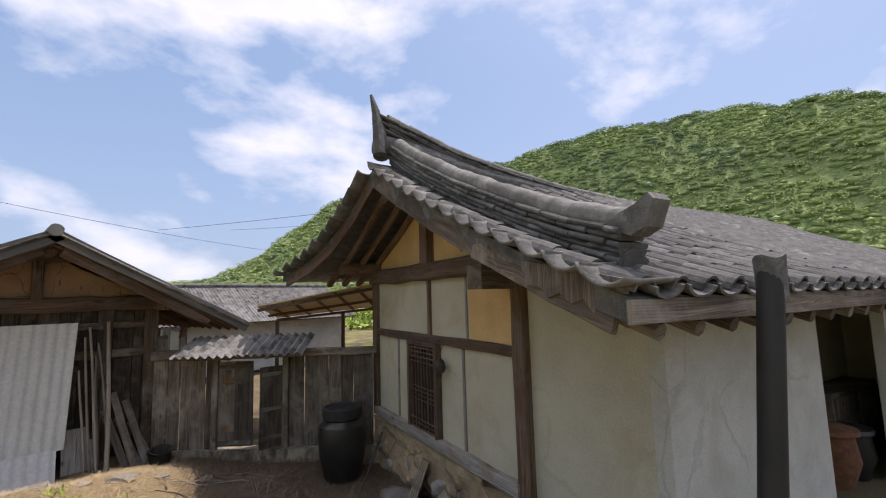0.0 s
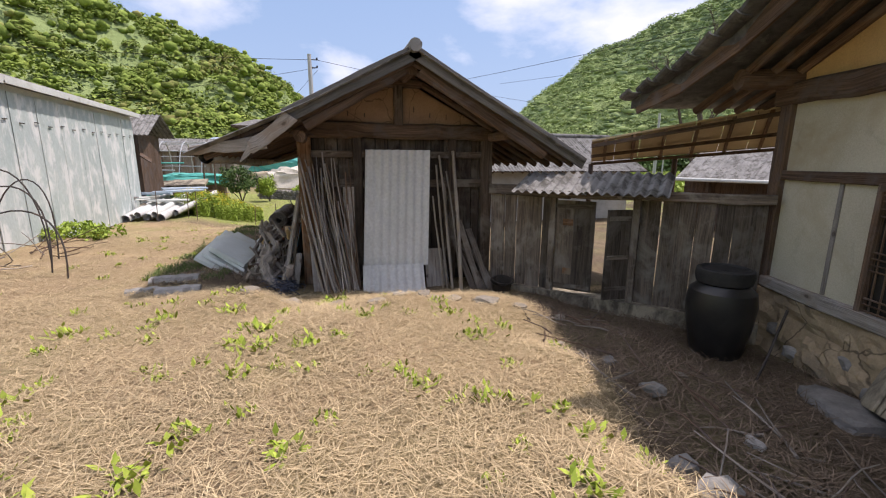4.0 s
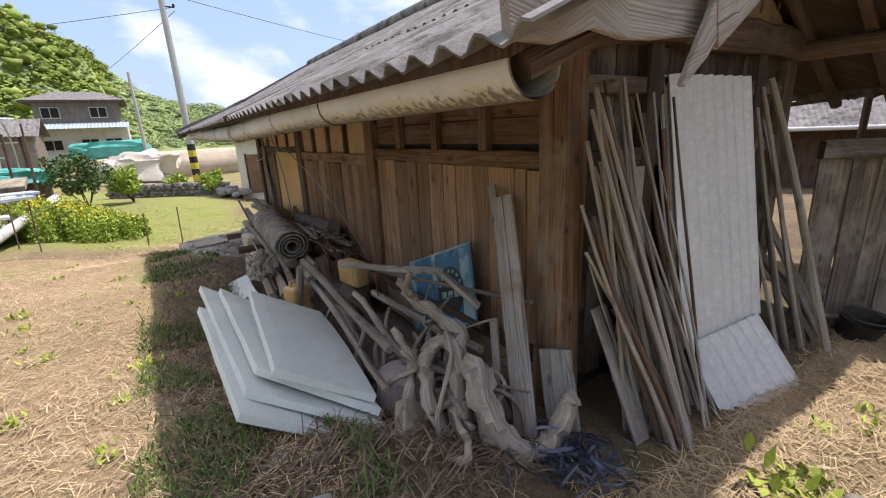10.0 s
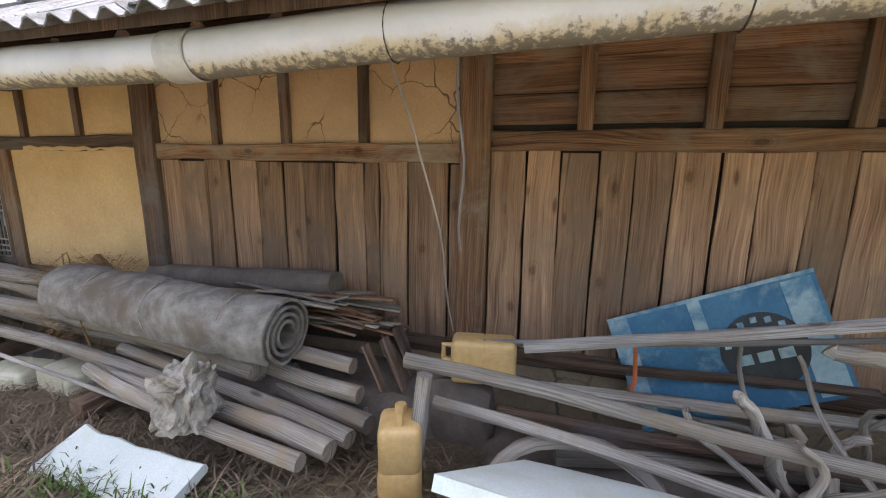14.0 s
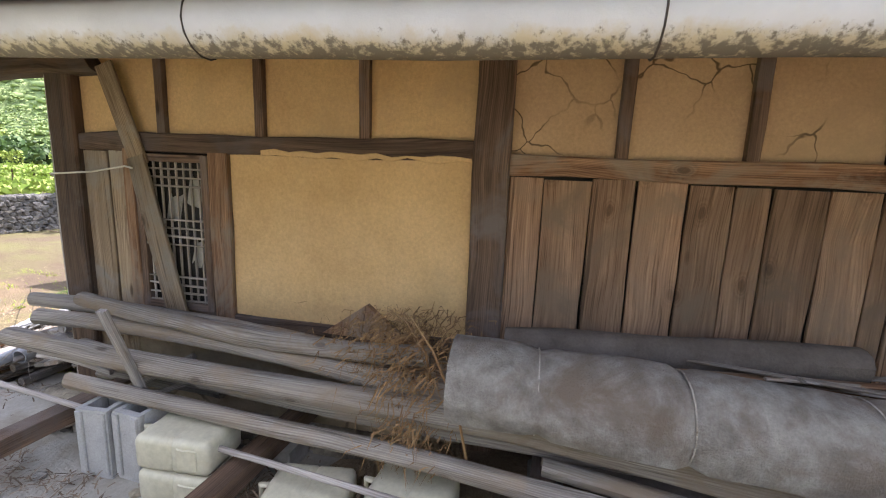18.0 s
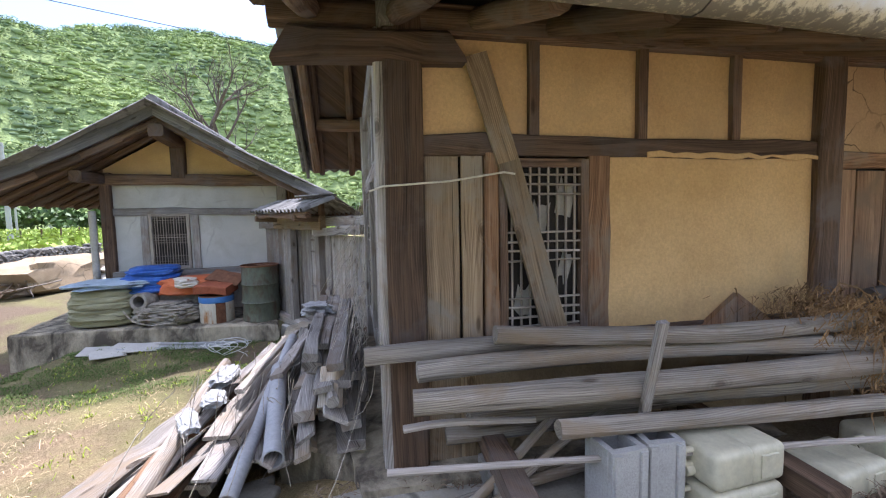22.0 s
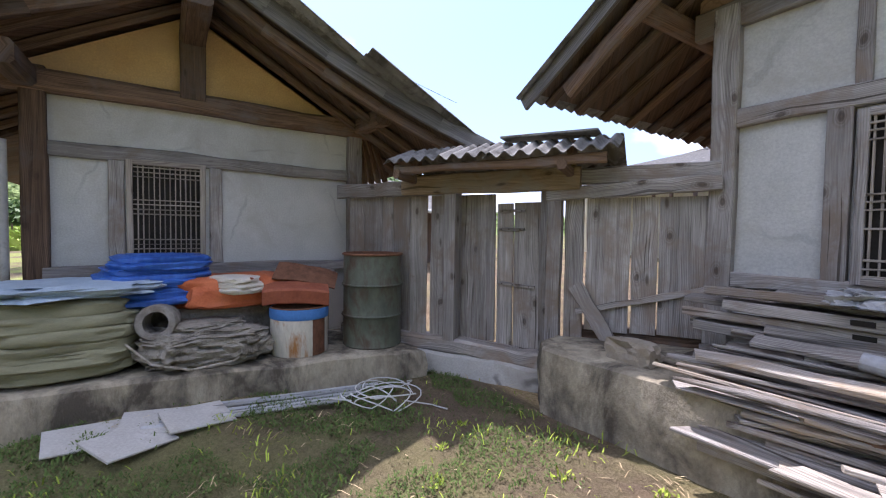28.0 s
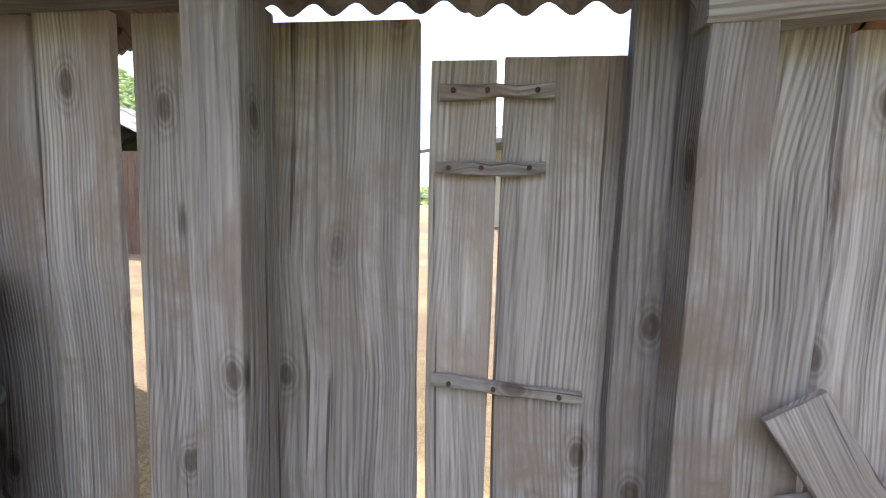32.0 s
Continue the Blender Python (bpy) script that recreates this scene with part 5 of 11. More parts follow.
    for k in range(1, 9):
        u = ua + (ub - ua) * k / 9
        Geo().board((*hp(u, 0.03), -0.12), (*hp(u, 0.03), 1.02), 0.014, 0.016, f3, 0.002, 1).ob("bar", W_OLD, win)
    for h in (0.03, 0.08, 0.13, 0.36, 0.41, 0.46, 0.51, 0.80, 0.86, 0.92, 0.97):
        z = -0.12 + 1.14 * h
        Geo().board((*hp(ua, 0.04), z), (*hp(ub, 0.04), z), 0.014, 0.016, f3, 0.002, 1).ob("bar", W_OLD, win)
    # the gable wall runs on past the corner post and turns under the eave
    zt = [verge_z(u) - 0.135 for u in (-1.45, 0.0)]
    Geo().prism([hp(0.0, -0.05), hp(-1.45, -0.05), hp(-1.45, -0.17), hp(0.0, -0.17)], -1.2, [zt[1], zt[0], zt[0], zt[1]]).ob("gable_wall", PLASTER_CREAM, house, "cream plastered wall beside the corner post")
    Geo().prism([hp(-1.455, -0.045), hp(-1.455, -2.5), hp(-1.33, -2.5), hp(-1.33, -0.045)], -1.2, zt[0]).ob("side_wall", PLASTER_WHITE, house, "white plastered side wall")
    Geo().prism([hp(-1.455, -4.4), hp(-1.455, -9.2), hp(-1.33, -9.2), hp(-1.33, -4.4)], -1.2, zt[0]).ob("side_wall", PLASTER_WHITE, house, "white plastered side wall")
    for v in (-2.5, -6.3):
        Geo().prism([hp(-1.33, v), hp(-1.33, v + 0.1), hp(-0.4, v + 0.1), hp(-0.4, v)], -1.2, zt[0]).ob("recess_wall", PLASTER_CREAM, house)
    Geo().prism([hp(-0.5, -2.5), hp(-0.5, -6.3), hp(-0.4, -6.3), hp(-0.4, -2.5)], -1.2, 2.0).ob("recess_wall", PLASTER_CREAM, house)
    Geo().board((*hp(-1.965, 0.98), verge_z(-1.95) - 0.075), (*hp(-1.965, -9.4), verge_z(-1.95) - 0.075), 0.13, 0.025, e3, 0.004, 12, 0.006).ob("eave_board", W_BLACK, house, "sooty black eave board")
    for k in range(26):
        v = 0.7 - 0.36 * k
        Geo().tube([(*hp(-1.2, v), verge_z(-1.2) - 0.19), (*hp(-1.93, v), verge_z(-1.93) - 0.19)], 0.05, 7, wob=0.05).ob("rafter", W_BLACK, house)
    Geo().board((*hp(0.13, 0.42), 1.86), (*hp(0.13, 0.0), 1.86), 0.24, 0.24, (0, 0, 1), 0.012, 3, 0.006).ob("purlin_end", W_BLACK, house, "square blackened beam end")
    Geo().prism([hp(HLEN - 0.1, -0.2), hp(HLEN - 0.1, -10), hp(HLEN, -10), hp(HLEN, -0.2)][::-1], -1.2, 2.0).ob("court_wall", PLASTER_CREAM, house)
    # bargeboards
    us = [1.87, 2.6, 3.4, 4.2, 4.95]
    for a, b in zip(us, us[1:]):
        Geo().board((*hp(a - 0.01, verge_v(a)), verge_z(a) - 0.12), (*hp(b + 0.01, verge_v(b)), verge_z(b) - 0.12), 0.22, 0.035, f3, 0.005, 2, 0.004).ob("bargeboard", W_OLD, house)
    us = [1.87, 1.1, 0.3, -0.5, -1.2, -1.85]
    for k, (a, b) in enumerate(zip(us, us[1:])):
        Geo().board((*hp(a + 0.01, verge_v(a)), verge_z(a) - 0.12), (*hp(b - 0.01, verge_v(b)), verge_z(b) - 0.12), 0.21, 0.04, f3, 0.005, 4, 0.006).ob("bargeboard", W_BLACK, house)
    for s in (-1, 1):
        for k in range(5):
            v = 0.55 - 0.28 * k
            end = 4.75 if s > 0 else -1.65
            pts = [(*hp(1.87 + (end - 1.87) * q, v), verge_z(1.87 + (end - 1.87) * q) - 0.24) for q in (0, 0.33, 0.66, 1)]
            Geo().tube(pts, 0.055, 7, wob=0.05).ob("rafter", W_OLD, house)
    # roof body: clay bed and under-tiles laid in rows down each slope
    for s in (-1, 1):
        end = 5.05 if s > 0 else -1.95
        n = 9
        g = Geo()
        vs, fs = [], []
        vb = -9.5
        for lay in (0.0, -0.13):
            for k in range(n + 1):
                u = 1.87 + (end - 1.87) * k / n
                for v in (verge_v(u) + 0.02, -2.5, -6, vb):
                    vs.append((*hp(u, v), verge_z(u) + lay))
        m = 4
        o = (n + 1) * m
        for k in range(n):
            for i in range(m - 1):
                a = k * m + i
                fs += [(a, a + 1, a + m + 1, a + m), (o + a, o + a + m, o + a + m + 1, o + a + 1)]
            a = k * m
            fs += [(a, a + m, o + a + m, o + a)]
        for i in range(m - 1):
            a = n * m + i
            fs.append((a, a + 1, o + a + 1, o + a))
        g.add(vs, fs)
        g.ob("roof_bed", TILE, house, "clay bed under the tiles")
    half = Geo()
    prof = [(0.085 * math.cos(a), 0.085 * math.sin(a)) for a in np.linspace(0, math.pi, 8)]
    inn = [(0.068 * math.cos(a), 0.068 * math.sin(a)) for a in np.linspace(math.pi, 0, 8)]
    ring = prof + inn
    vs = [(x, 0.0, z) for x, z in ring] + [(x * 0.9, 0.33, z * 0.92) for x, z in ring]
    q = len(ring)
    fs = [(i, (i + 1) % q, q + (i + 1) % q, q + i) for i in range(q)]
    fs += [(i, 2 * 8 - 1 - i, 2 * 8 - 2 - i, i + 1) for i in range(7)] + [(q + i, q + i + 1, q + 14 - i, q + 15 - i) for i in range(7)]
    tile_me = bpy.data.meshes.new("roof_tile")
    tile_me.from_pydata(vs, [], fs)
    tile_me.materials.append(TILE)
    pan_vs = [(-x * 1.5, 0.0, -z * 0.8 + 0.05) for x, z in ring] + [(-x * 1.45, 0.36, -z * 0.8 + 0.05) for x, z in ring]
    pan_me = bpy.data.meshes.new("pan_tile")
    pan_me.from_pydata(pan_vs, [], fs)
    pan_me.materials.append(TILE)
    roof = Geo().tube([(*hp(1.87, 0.74), 3.72), (*hp(1.87, 0.3), 3.66), (*hp(1.87, -1), 3.46), (*hp(1.87, -3), 3.30), (*hp(1.87, -6), 3.19), (*hp(1.87, -9), 3.17), (*hp(1.87, -10.9), 3.22)], [0.14, 0.16, 0.15, 0.13, 0.12, 0.12, 0.12], 12, wob=0.05).ob("main_ridge", TILE, house, "stacked tile ridge")
    base = BASE[house.name]
    def lay(me, name, u, v, du, lift):
        z0, z1 = verge_z(u), verge_z(u - du)
        o = bpy.data.objects.new(name, me)
        scene.collection.objects.link(o)
        down = Vector((*(HD * -du), z0 - z1)).normalized() * -1
        yv = -Vector((HD.x * du, HD.y * du, z0 - z1)).normalized()
        xv = Vector((-HN.x, -HN.y, 0)) * (1 if du > 0 else -1)
        zv = xv.cross(yv)
        if zv.z < 0:
            xv, zv = -xv, -zv
        mt = Matrix((xv, yv, zv)).transposed().to_4x4()
        x, y = hp(u, v)
        mt.translation = Vector((x - base[0], y - base[1], z0 + lift - base[2]))
        o.parent = roof
        o.matrix_basis = mt @ pose(0, 0, 0, random.uniform(-2, 2), random.uniform(-3, 3), random.uniform(-2.5, 2.5))
        return o
    count = 0
    for k in range(13):
        for j in range(12):
            u = -1.97 + 0.31 * j
            if u > 1.6:
                continue
            v = verge_v(u) - 0.08 - 0.29 * k
            lay(tile_me, "roof_tile", u, v, -0.3, 0.03)
            if k < 9 or j < 2:
                lay(pan_me, "pan_tile", u - 0.03, v - 0.145, -0.3, 0.02)
            count += 1
    for j in range(10):
        for k in range(2):
            u = 5.07 - 0.31 * j
            if u > 2.0:
                lay(tile_me, "roof_tile", u, verge_v(u) - 0.08 - 0.29 * k, 0.3, 0.03)
                lay(pan_me, "pan_tile", u, verge_v(u) + 0.06 - 0.29 * k, 0.3, 0.0)
    rest = Geo()
    for k in range(13, 34):
        v0 = 0.9 - 0.29 * k
        pts = [(*hp(u, v0), verge_z(u) + 0.045) for u in (-1.98, -1.3, -0.5, 0.5, 1.6)]
        rest.tube(pts, 0.085, 7)
    rest.ob("tile_rows", TILE, house, "rows of grey roof tiles")["kind"] = "stuff"
    # main ridge: tile courses sweeping up to the gable end, round caps on top
    def courses(parent, path, layers, w0, rise, cap_r):
        """Stacked flat tiles along a path of (x, y, z), closed by overlapping round cap tiles."""
        path = [Vector(p) for p in path]
        run = [0.0]
        for p, q in zip(path, path[1:]):
            run.append(run[-1] + (q - p).length)
        def at(d):
            return Vector([float(np.interp(d, run, [p[i] for p in path])) for i in range(3)])
        for k in range(layers + 1):
            step = 0.30 if k < layers else 0.34
            d = 0.15 * (k % 2)
            while d < run[-1] - 0.05:
                p, q = at(d), at(min(d + step * (0.97 if k < layers else 1.06), run[-1]))
                lift = Vector((0, 0, rise * k + random.uniform(-0.006, 0.006)))
                if k < layers:
                    Geo().board(p + lift, q + lift, w0 * (1.0 - 0.10 * (k % 2)) + random.uniform(-0.012, 0.012), rise * 0.86, (0, 0, 1), 0.012, 2, 0.008).ob("ridge_tile", TILE, parent)
                else:
                    Geo().tube([p + lift, p.lerp(q, 0.5) + lift + Vector((0, 0, 0.006)), q + lift], [cap_r, cap_r * 0.97, cap_r * 0.9], 12, wob=0.04).ob("cap_tile", RIDGE_CAP, parent)
                d += step
    tops = [(0.72, 4.19), (0.44, 4.10), (0.0, 3.97), (-0.46, 3.83), (-1.5, 3.65), (-2.74, 3.51), (-4.2, 3.43), (-6.0, 3.33)]
    courses(roof, [(*hp(1.87, v), z - 0.27) for v, z in tops], 5, 0.24, 0.042, 0.075)
    ends = [(1.84, 0.52), (1.3, 0.46), (0.9, 0.45), (0.3, 0.43), (-0.3, 0.42), (-0.9, 0.41), (-1.4, 0.41), (-1.75, 0.43)]
    core = Geo().tube([(*hp(u, verge_v(u) - 0.30), verge_z(u) + h - 0.33) for u, h in ends], 0.10, 9, wob=0.07).ob("verge_ridge", TILE, house, "thick mortar-bedded verge ridge")
    courses(core, [(*hp(u, verge_v(u) - 0.30), verge_z(u) + h - 0.30) for u, h in ends], 5, 0.25, 0.043, 0.082)
    Geo().tube([(*hp(1.87, 0.66), 3.55), (*hp(1.87, 0.67), 3.85), (*hp(1.87, 0.72), 4.14), (*hp(1.87, 0.79), 4.38)], [0.21, 0.19, 0.12, 0.04], 10, flat=0.5).ob("end_tile", TILE, house, "tall upturned ridge end tile")
    # dished tiles laid outwards over the verge, their lips scalloping the edge
    nx, ny = 8, 3
    lip, lf = [], []
    for side in (0.0, -0.02):
        for j in range(ny + 1):
            for i in range(nx + 1):
                q = 2 * i / nx - 1
                lip.append((0.15 * q, -0.30 + 0.42 * j / ny, 0.065 * q * q + side + (0.012 if j == ny else 0)))
    m = nx + 1
    o2 = m * (ny + 1)
    for j in range(ny):
        for i in range(nx):
            a = j * m + i
            lf += [(a, a + 1, a + m + 1, a + m), (o2 + a, o2 + a + m, o2 + a + m + 1, o2 + a + 1)]
    for i in range(nx):
        a = ny * m + i
        lf += [(a, a + 1, o2 + a + 1, o2 + a)]
    for j in range(ny):
        lf += [(j * m, j * m + m, o2 + j * m + m, o2 + j * m), (j * m + nx, o2 + j * m + nx, o2 + j * m + m + nx, j * m + m + nx)]
    lip_me = bpy.data.meshes.new("verge_tile")
    lip_me.from_pydata(lip, [], lf)
    lip_me.polygons.foreach_set("use_smooth", np.ones(len(lf), dtype=bool))
    lip_me.materials.append(RIDGE_CAP)
    for k in range(14):
        u = 1.70 - 0.272 * k
        slope = (verge_z(u + 0.1) - verge_z(u - 0.1)) / 0.2
        o = bpy.data.objects.new("verge_tile", lip_me)
        scene.collection.objects.link(o)
        xv = Vector((-HD.x, -HD.y, -slope)).normalized()
        yv = Vector((HN.x, HN.y, 0))
        mt = Matrix((xv, yv, xv.cross(yv) if xv.cross(yv).z > 0 else -xv.cross(yv))).transposed().to_4x4()
        x, y = hp(u, verge_v(u))
        mt.translation = Vector((x - base[0], y - base[1], verge_z(u) + 0.035 - base[2]))
        o.parent = core
        o.matrix_basis = mt @ pose(0, 0, 0, random.uniform(-4, 2), random.uniform(-3, 3), random.uniform(-3, 3))
    # crescent end tile of the verge ridge
    vv = verge_v(-1.8) - 0.30
    prof = [(-1.62, 2.06), (-1.80, 1.98), (-1.89, 2.02), (-1.95, 2.16), (-1.92, 2.20), (-1.84, 2.15), (-1.74, 2.12)]
    vs = [(*hp(u, vv + 0.08), z) for u, z in prof] + [(*hp(u, vv - 0.08), z) for u, z in prof]
    n = len(prof)
    Geo().add(vs, [tuple(range(n)), tuple(range(2 * n - 1, n - 1, -1))] + [(i, n + i, n + (i + 1) % n, (i + 1) % n) for i in range(n)]).ob("end_tile", TILE, house, "crescent end tile of the verge ridge")
    # scalloped foot of the bargeboard
    vv = verge_v(-1.5) + 0.02
    prof = [(-1.15, 1.90), (-1.20, 1.74), (-1.32, 1.72), (-1.38, 1.65), (-1.48, 1.68), (-1.56, 1.62), (-1.66, 1.64), (-1.72, 1.56), (-1.82, 1.53), (-1.90, 1.62), (-1.92, 1.74)]
    vs = [(*hp(u, vv + 0.02), z) for u, z in prof] + [(*hp(u, vv - 0.02), z) for u, z in prof]
    n = len(prof)
    Geo().add(vs, [tuple(range(n)), tuple(range(2 * n - 1, n - 1, -1))] + [(i, n + i, n + (i + 1) % n, (i + 1) % n) for i in range(n)]).ob("bargeboard_foot", W_BLACK, house, "carved scalloped foot of the bargeboard")


farmhouse()

# ---- lean-to roof seen over the fence ----
TAN = surf("tan_roof_lining", (0.52, 0.40, 0.24), (0.62, 0.49, 0.31), 2.0, 0.9, 0.15, 0.005, stretch=(1, 1, 1))


def lean_to():
    lt = thing("court_lean_to", (4.9, 7.9, -1.1), "tan-lined lean-to roof on dark poles in the court", "canopy")
    a, b, c, d = (3.5, 7.7, 1.58), (5.3, 5.95, 2.0), (7.3, 7.6, 1.55), (5.0, 9.9, 1.27)
    n = 7
    for k in range(n):
        p0, p1 = lerp(a, b, k / n), lerp(a, b, (k + 0.98) / n)
        q0, q1 = lerp(d, c, k / n), lerp(d, c, (k + 0.98) / n)
        g = Geo()
        vs = [p0, p1, q1, q0]
        g.add([*vs, *[(x, y, z + 0.03) for x, y, z in vs]], [(3, 2, 1, 0), (4, 5, 6, 7), (0, 1, 5, 4), (1, 2, 6, 5), (2, 3, 7, 6), (3, 0, 4, 7)])
        g.ob("roof_panel", TAN, lt)
    for k in range(6):
        s = (k + 0.5) / 6
        Geo().board([q - (0.02 if i == 2 else 0) for i, q in enumerate(lerp(a, b, s))], [q - (0.02 if i == 2 else 0) for i, q in enumerate(lerp(d, c, s))], 0.05, 0.05, (0, 0, 1)).ob("rafter", W_BROWN, lt)
    for s in (0.02, 0.5, 0.97):
        p, q = lerp(a, d, s), lerp(b, c, s)
        Geo().board((p[0], p[1], p[2] - 0.06), (q[0], q[1], q[2] - 0.06), 0.07, 0.06, (0, 0, 1)).ob("batten", W_OLD, lt)
    for p in (d, c, lerp(d, c, 0.5)):
        Geo().tube([(p[0], p[1], gz(p[0], p[1]) - 0.05), (p[0], p[1], p[2] - 0.05)], 0.05, 8).ob("post", W_OLD, lt)


lean_to()

# ---- outbuilding with the plastered gable beside the second gate ----
OX, OY0, OY1, OR = 5.20, 17.66, 20.62, 19.4
OV = 4.25


def out_z(y):
    d = abs(y - OR)
    return 2.38 - 0.60 * d + 0.022 * d * d


def out_v(y):
    d = abs(y - OR)
    return OV - 0.10 * d * d * 0.9


def outbuilding():
    ob = thing("outbuilding", (7.5, 19.2, -1.1), "plastered outbuilding with a timber gable and cement-sheet roof", "building")
    f = (-1, 0, 0)
    Geo().prism([(OX, OY1), (OX, OY0), (OX + 0.14, OY0), (OX + 0.14, OY1)], -1.15, 1.25).ob("gable_wall", PLASTER_WHITE, ob, "grey-white plastered gable wall")
    Geo().prism([(OX + 0.1, OY0), (OX + 7, OY0), (OX + 7, OY0 + 0.14), (OX + 0.1, OY0 + 0.14)], -1.15, 1.25).ob("court_wall", PLASTER_WHITE, ob)
    Geo().prism([(OX + 0.1, OY1), (OX + 0.1, OY1 - 0.14), (OX + 7, OY1 - 0.14), (OX + 7, OY1)], -1.15, 1.25).ob("outer_wall", PLASTER_WHITE, ob)
    for y in (OY0 + 0.05, OY1 - 0.05):
        Geo().board((OX - 0.0, y, -1.1), (OX - 0.0, y, 1.4), 0.17, 0.17, f, 0.012, 5, 0.005).ob("post", W_GREY if y < 19 else W_OLD, ob)
    Geo().board((OX - 0.03, OY0 - 0.15, 1.27), (OX - 0.03, OY1 + 0.15, 1.27), 0.19, 0.17, f, 0.03, 8, 0.012).ob("gable_beam", W_OLD, ob)
    Geo().board((OX - 0.01, OY0 + 0.1, 0.70), (OX - 0.01, OY1 - 0.1, 0.73), 0.13, 0.06, f, 0.01, 8, 0.008).ob("mid_rail", W_GREY, ob)
    Geo().board((OX - 0.06, OY0 + 0.1, -0.36), (OX - 0.06, OY1 - 0.1, -0.36), 0.10, 0.14, f, 0.01, 8, 0.008).ob("sill", W_GREY, ob)
    for ya, yb in ((OY0, OR), (OR, OY1)):
        Geo().prism([(OX + 0.03, yb), (OX + 0.03, ya), (OX + 0.12, ya), (OX + 0.12, yb)], 1.3, [out_z(yb) - 0.22, out_z(ya) - 0.22, out_z(ya) - 0.22, out_z(yb) - 0.22]).ob("gable_infill", CLAY_YELLOW, ob, "ochre clay gable infill")
    Geo().board((OX - 0.06, OR, 1.3), (OX - 0.06, OR, 1.95), 0.22, 0.14, f, 0.012).ob("king_post", W_OLD, ob)
    Geo().board((OX - 0.12, OR, 1.92), (OX - 0.9, OR, 1.98), 0.22, 0.2, (0, 0, 1), 0.03).ob("purlin", W_OLD, ob)
    for y in (OY0 + 0.0, OY1):
        Geo().board((OX + 0.1, y, 1.30), (OX - 0.75, y, 1.28), 0.18, 0.18, (0, 0, 1), 0.03).ob("purlin", W_OLD, ob)
    # window with its lattice
    w0, w1, z0, z1 = 19.90, 19.34, -0.24, 0.66
    # Room shade behind the bars is a near-black panel.
    win = Geo().board((OX - 0.0, w0, (z0 + z1) / 2), (OX - 0.0, w1, (z0 + z1) / 2), z1 - z0, 0.01, f).ob("window", DARK_IN, ob, "window with a wooden lattice over a near-black shade panel")
    for y in (w0 + 0.02, w1 - 0.02):
        Geo().board((OX - 0.02, y, z0 - 0.06), (OX - 0.02, y, z1 + 0.02), 0.05, 0.06, f).ob("window_frame", W_LATTICE, win)
    for z in (z0 - 0.03, z1):
        Geo().board((OX - 0.022, w0, z), (OX - 0.022, w1, z), 0.05, 0.06, f).ob("window_frame", W_LATTICE, win)
    for k in range(1, 13):
        y = w0 + (w1 - w0) * k / 13
        Geo().board((OX - 0.025, y, z0), (OX - 0.025, y, z1), 0.010, 0.012, f, 0.002, 1).ob("bar", W_LATTICE, win)
    for h in (0.04, 0.09, 0.14, 0.19, 0.46, 0.51, 0.56, 0.61, 0.85, 0.9, 0.95):
        z = z0 + (z1 - z0) * h
        Geo().board((OX - 0.033, w0, z), (OX - 0.033, w1, z), 0.010, 0.012, f, 0.002, 1).ob("bar", W_LATTICE, win)
    for y in (20.02, 19.20):
        Geo().board((OX - 0.01, y, -0.3), (OX - 0.01, y, 0.66), 0.12, 0.05, f, 0.008, 4, 0.006).ob("window_post", W_GREY, ob)
    # roof
    for s in (-1, 1):
        end = OR + s * 2.62
        ys = [OR + s * 2.62 * k / 5 for k in range(6)]
        for a, b in zip(ys, ys[1:]):
            Geo().board((out_v(a), a - s * 0.01, out_z(a) - 0.09), (out_v(b), b + s * 0.01, out_z(b) - 0.09), 0.17, 0.04, f, 0.005, 1, 0.003).ob("bargeboard", W_FASCIA, ob)
            Geo().board((out_v(a) + 0.16, a - s * 0.01, out_z(a) - 0.22), (out_v(b) + 0.16, b + s * 0.01, out_z(b) - 0.22), 0.10, 0.08, f, 0.01, 1, 0.006).ob("verge_rafter", W_OLD, ob)
        for k in range(8):
            x = 4.65 + 0.42 * k
            Geo().tube([(x, OR + s * 2.5 * q, out_z(OR + s * 2.5 * q) - 0.17) for q in (0, 0.5, 1)], 0.048, 7, wob=0.05).ob("rafter", W_OLD, ob)
        g = Geo()
        vs, fs = [], []
        for lay_z in (-0.035, -0.10):
            for y in ys:
                vs += [(out_v(y) + 0.04, y, out_z(y) + lay_z), (12.4, y, out_z(y) + lay_z)]
        for k in range(5):
            fs += [(2 * k, 2 * k + 1, 2 * k + 3, 2 * k + 2), (12 + 2 * k, 12 + 2 * k + 2, 12 + 2 * k + 3, 12 + 2 * k + 1), (2 * k, 2 * k + 2, 14 + 2 * k, 12 + 2 * k)]
        fs += [(10, 11, 23, 22)]
        g.add(vs, fs).ob("roof_boarding", W_OLD, ob)
        for k in range(9):
            x = 3.95 + 0.93 * k
            for ya, yb, drop in ((OR, OR + s * 1.35, 0.0), (OR + s * 1.28, OR + s * 2.70, 0.012)):
                za, zb = out_z(ya) - drop, out_z(yb) - drop
                sx = min(0, 0) - (0.25 if (k == 0 and drop) else 0)
                Geo().corrugated((x + sx, ya, za), (0.95 - sx, 0, 0), (0, yb - ya, zb - za), (0, -(zb - za) * s, abs(yb - ya)), rows=2).ob("roof_sheet", SLATE, ob)
    Geo().tube([(OV - 0.02, OR, 2.42), (8, OR, 2.44), (12.3, OR, 2.42)], 0.09, 10, wob=0.04).ob("ridge_cap", SLATE, ob)
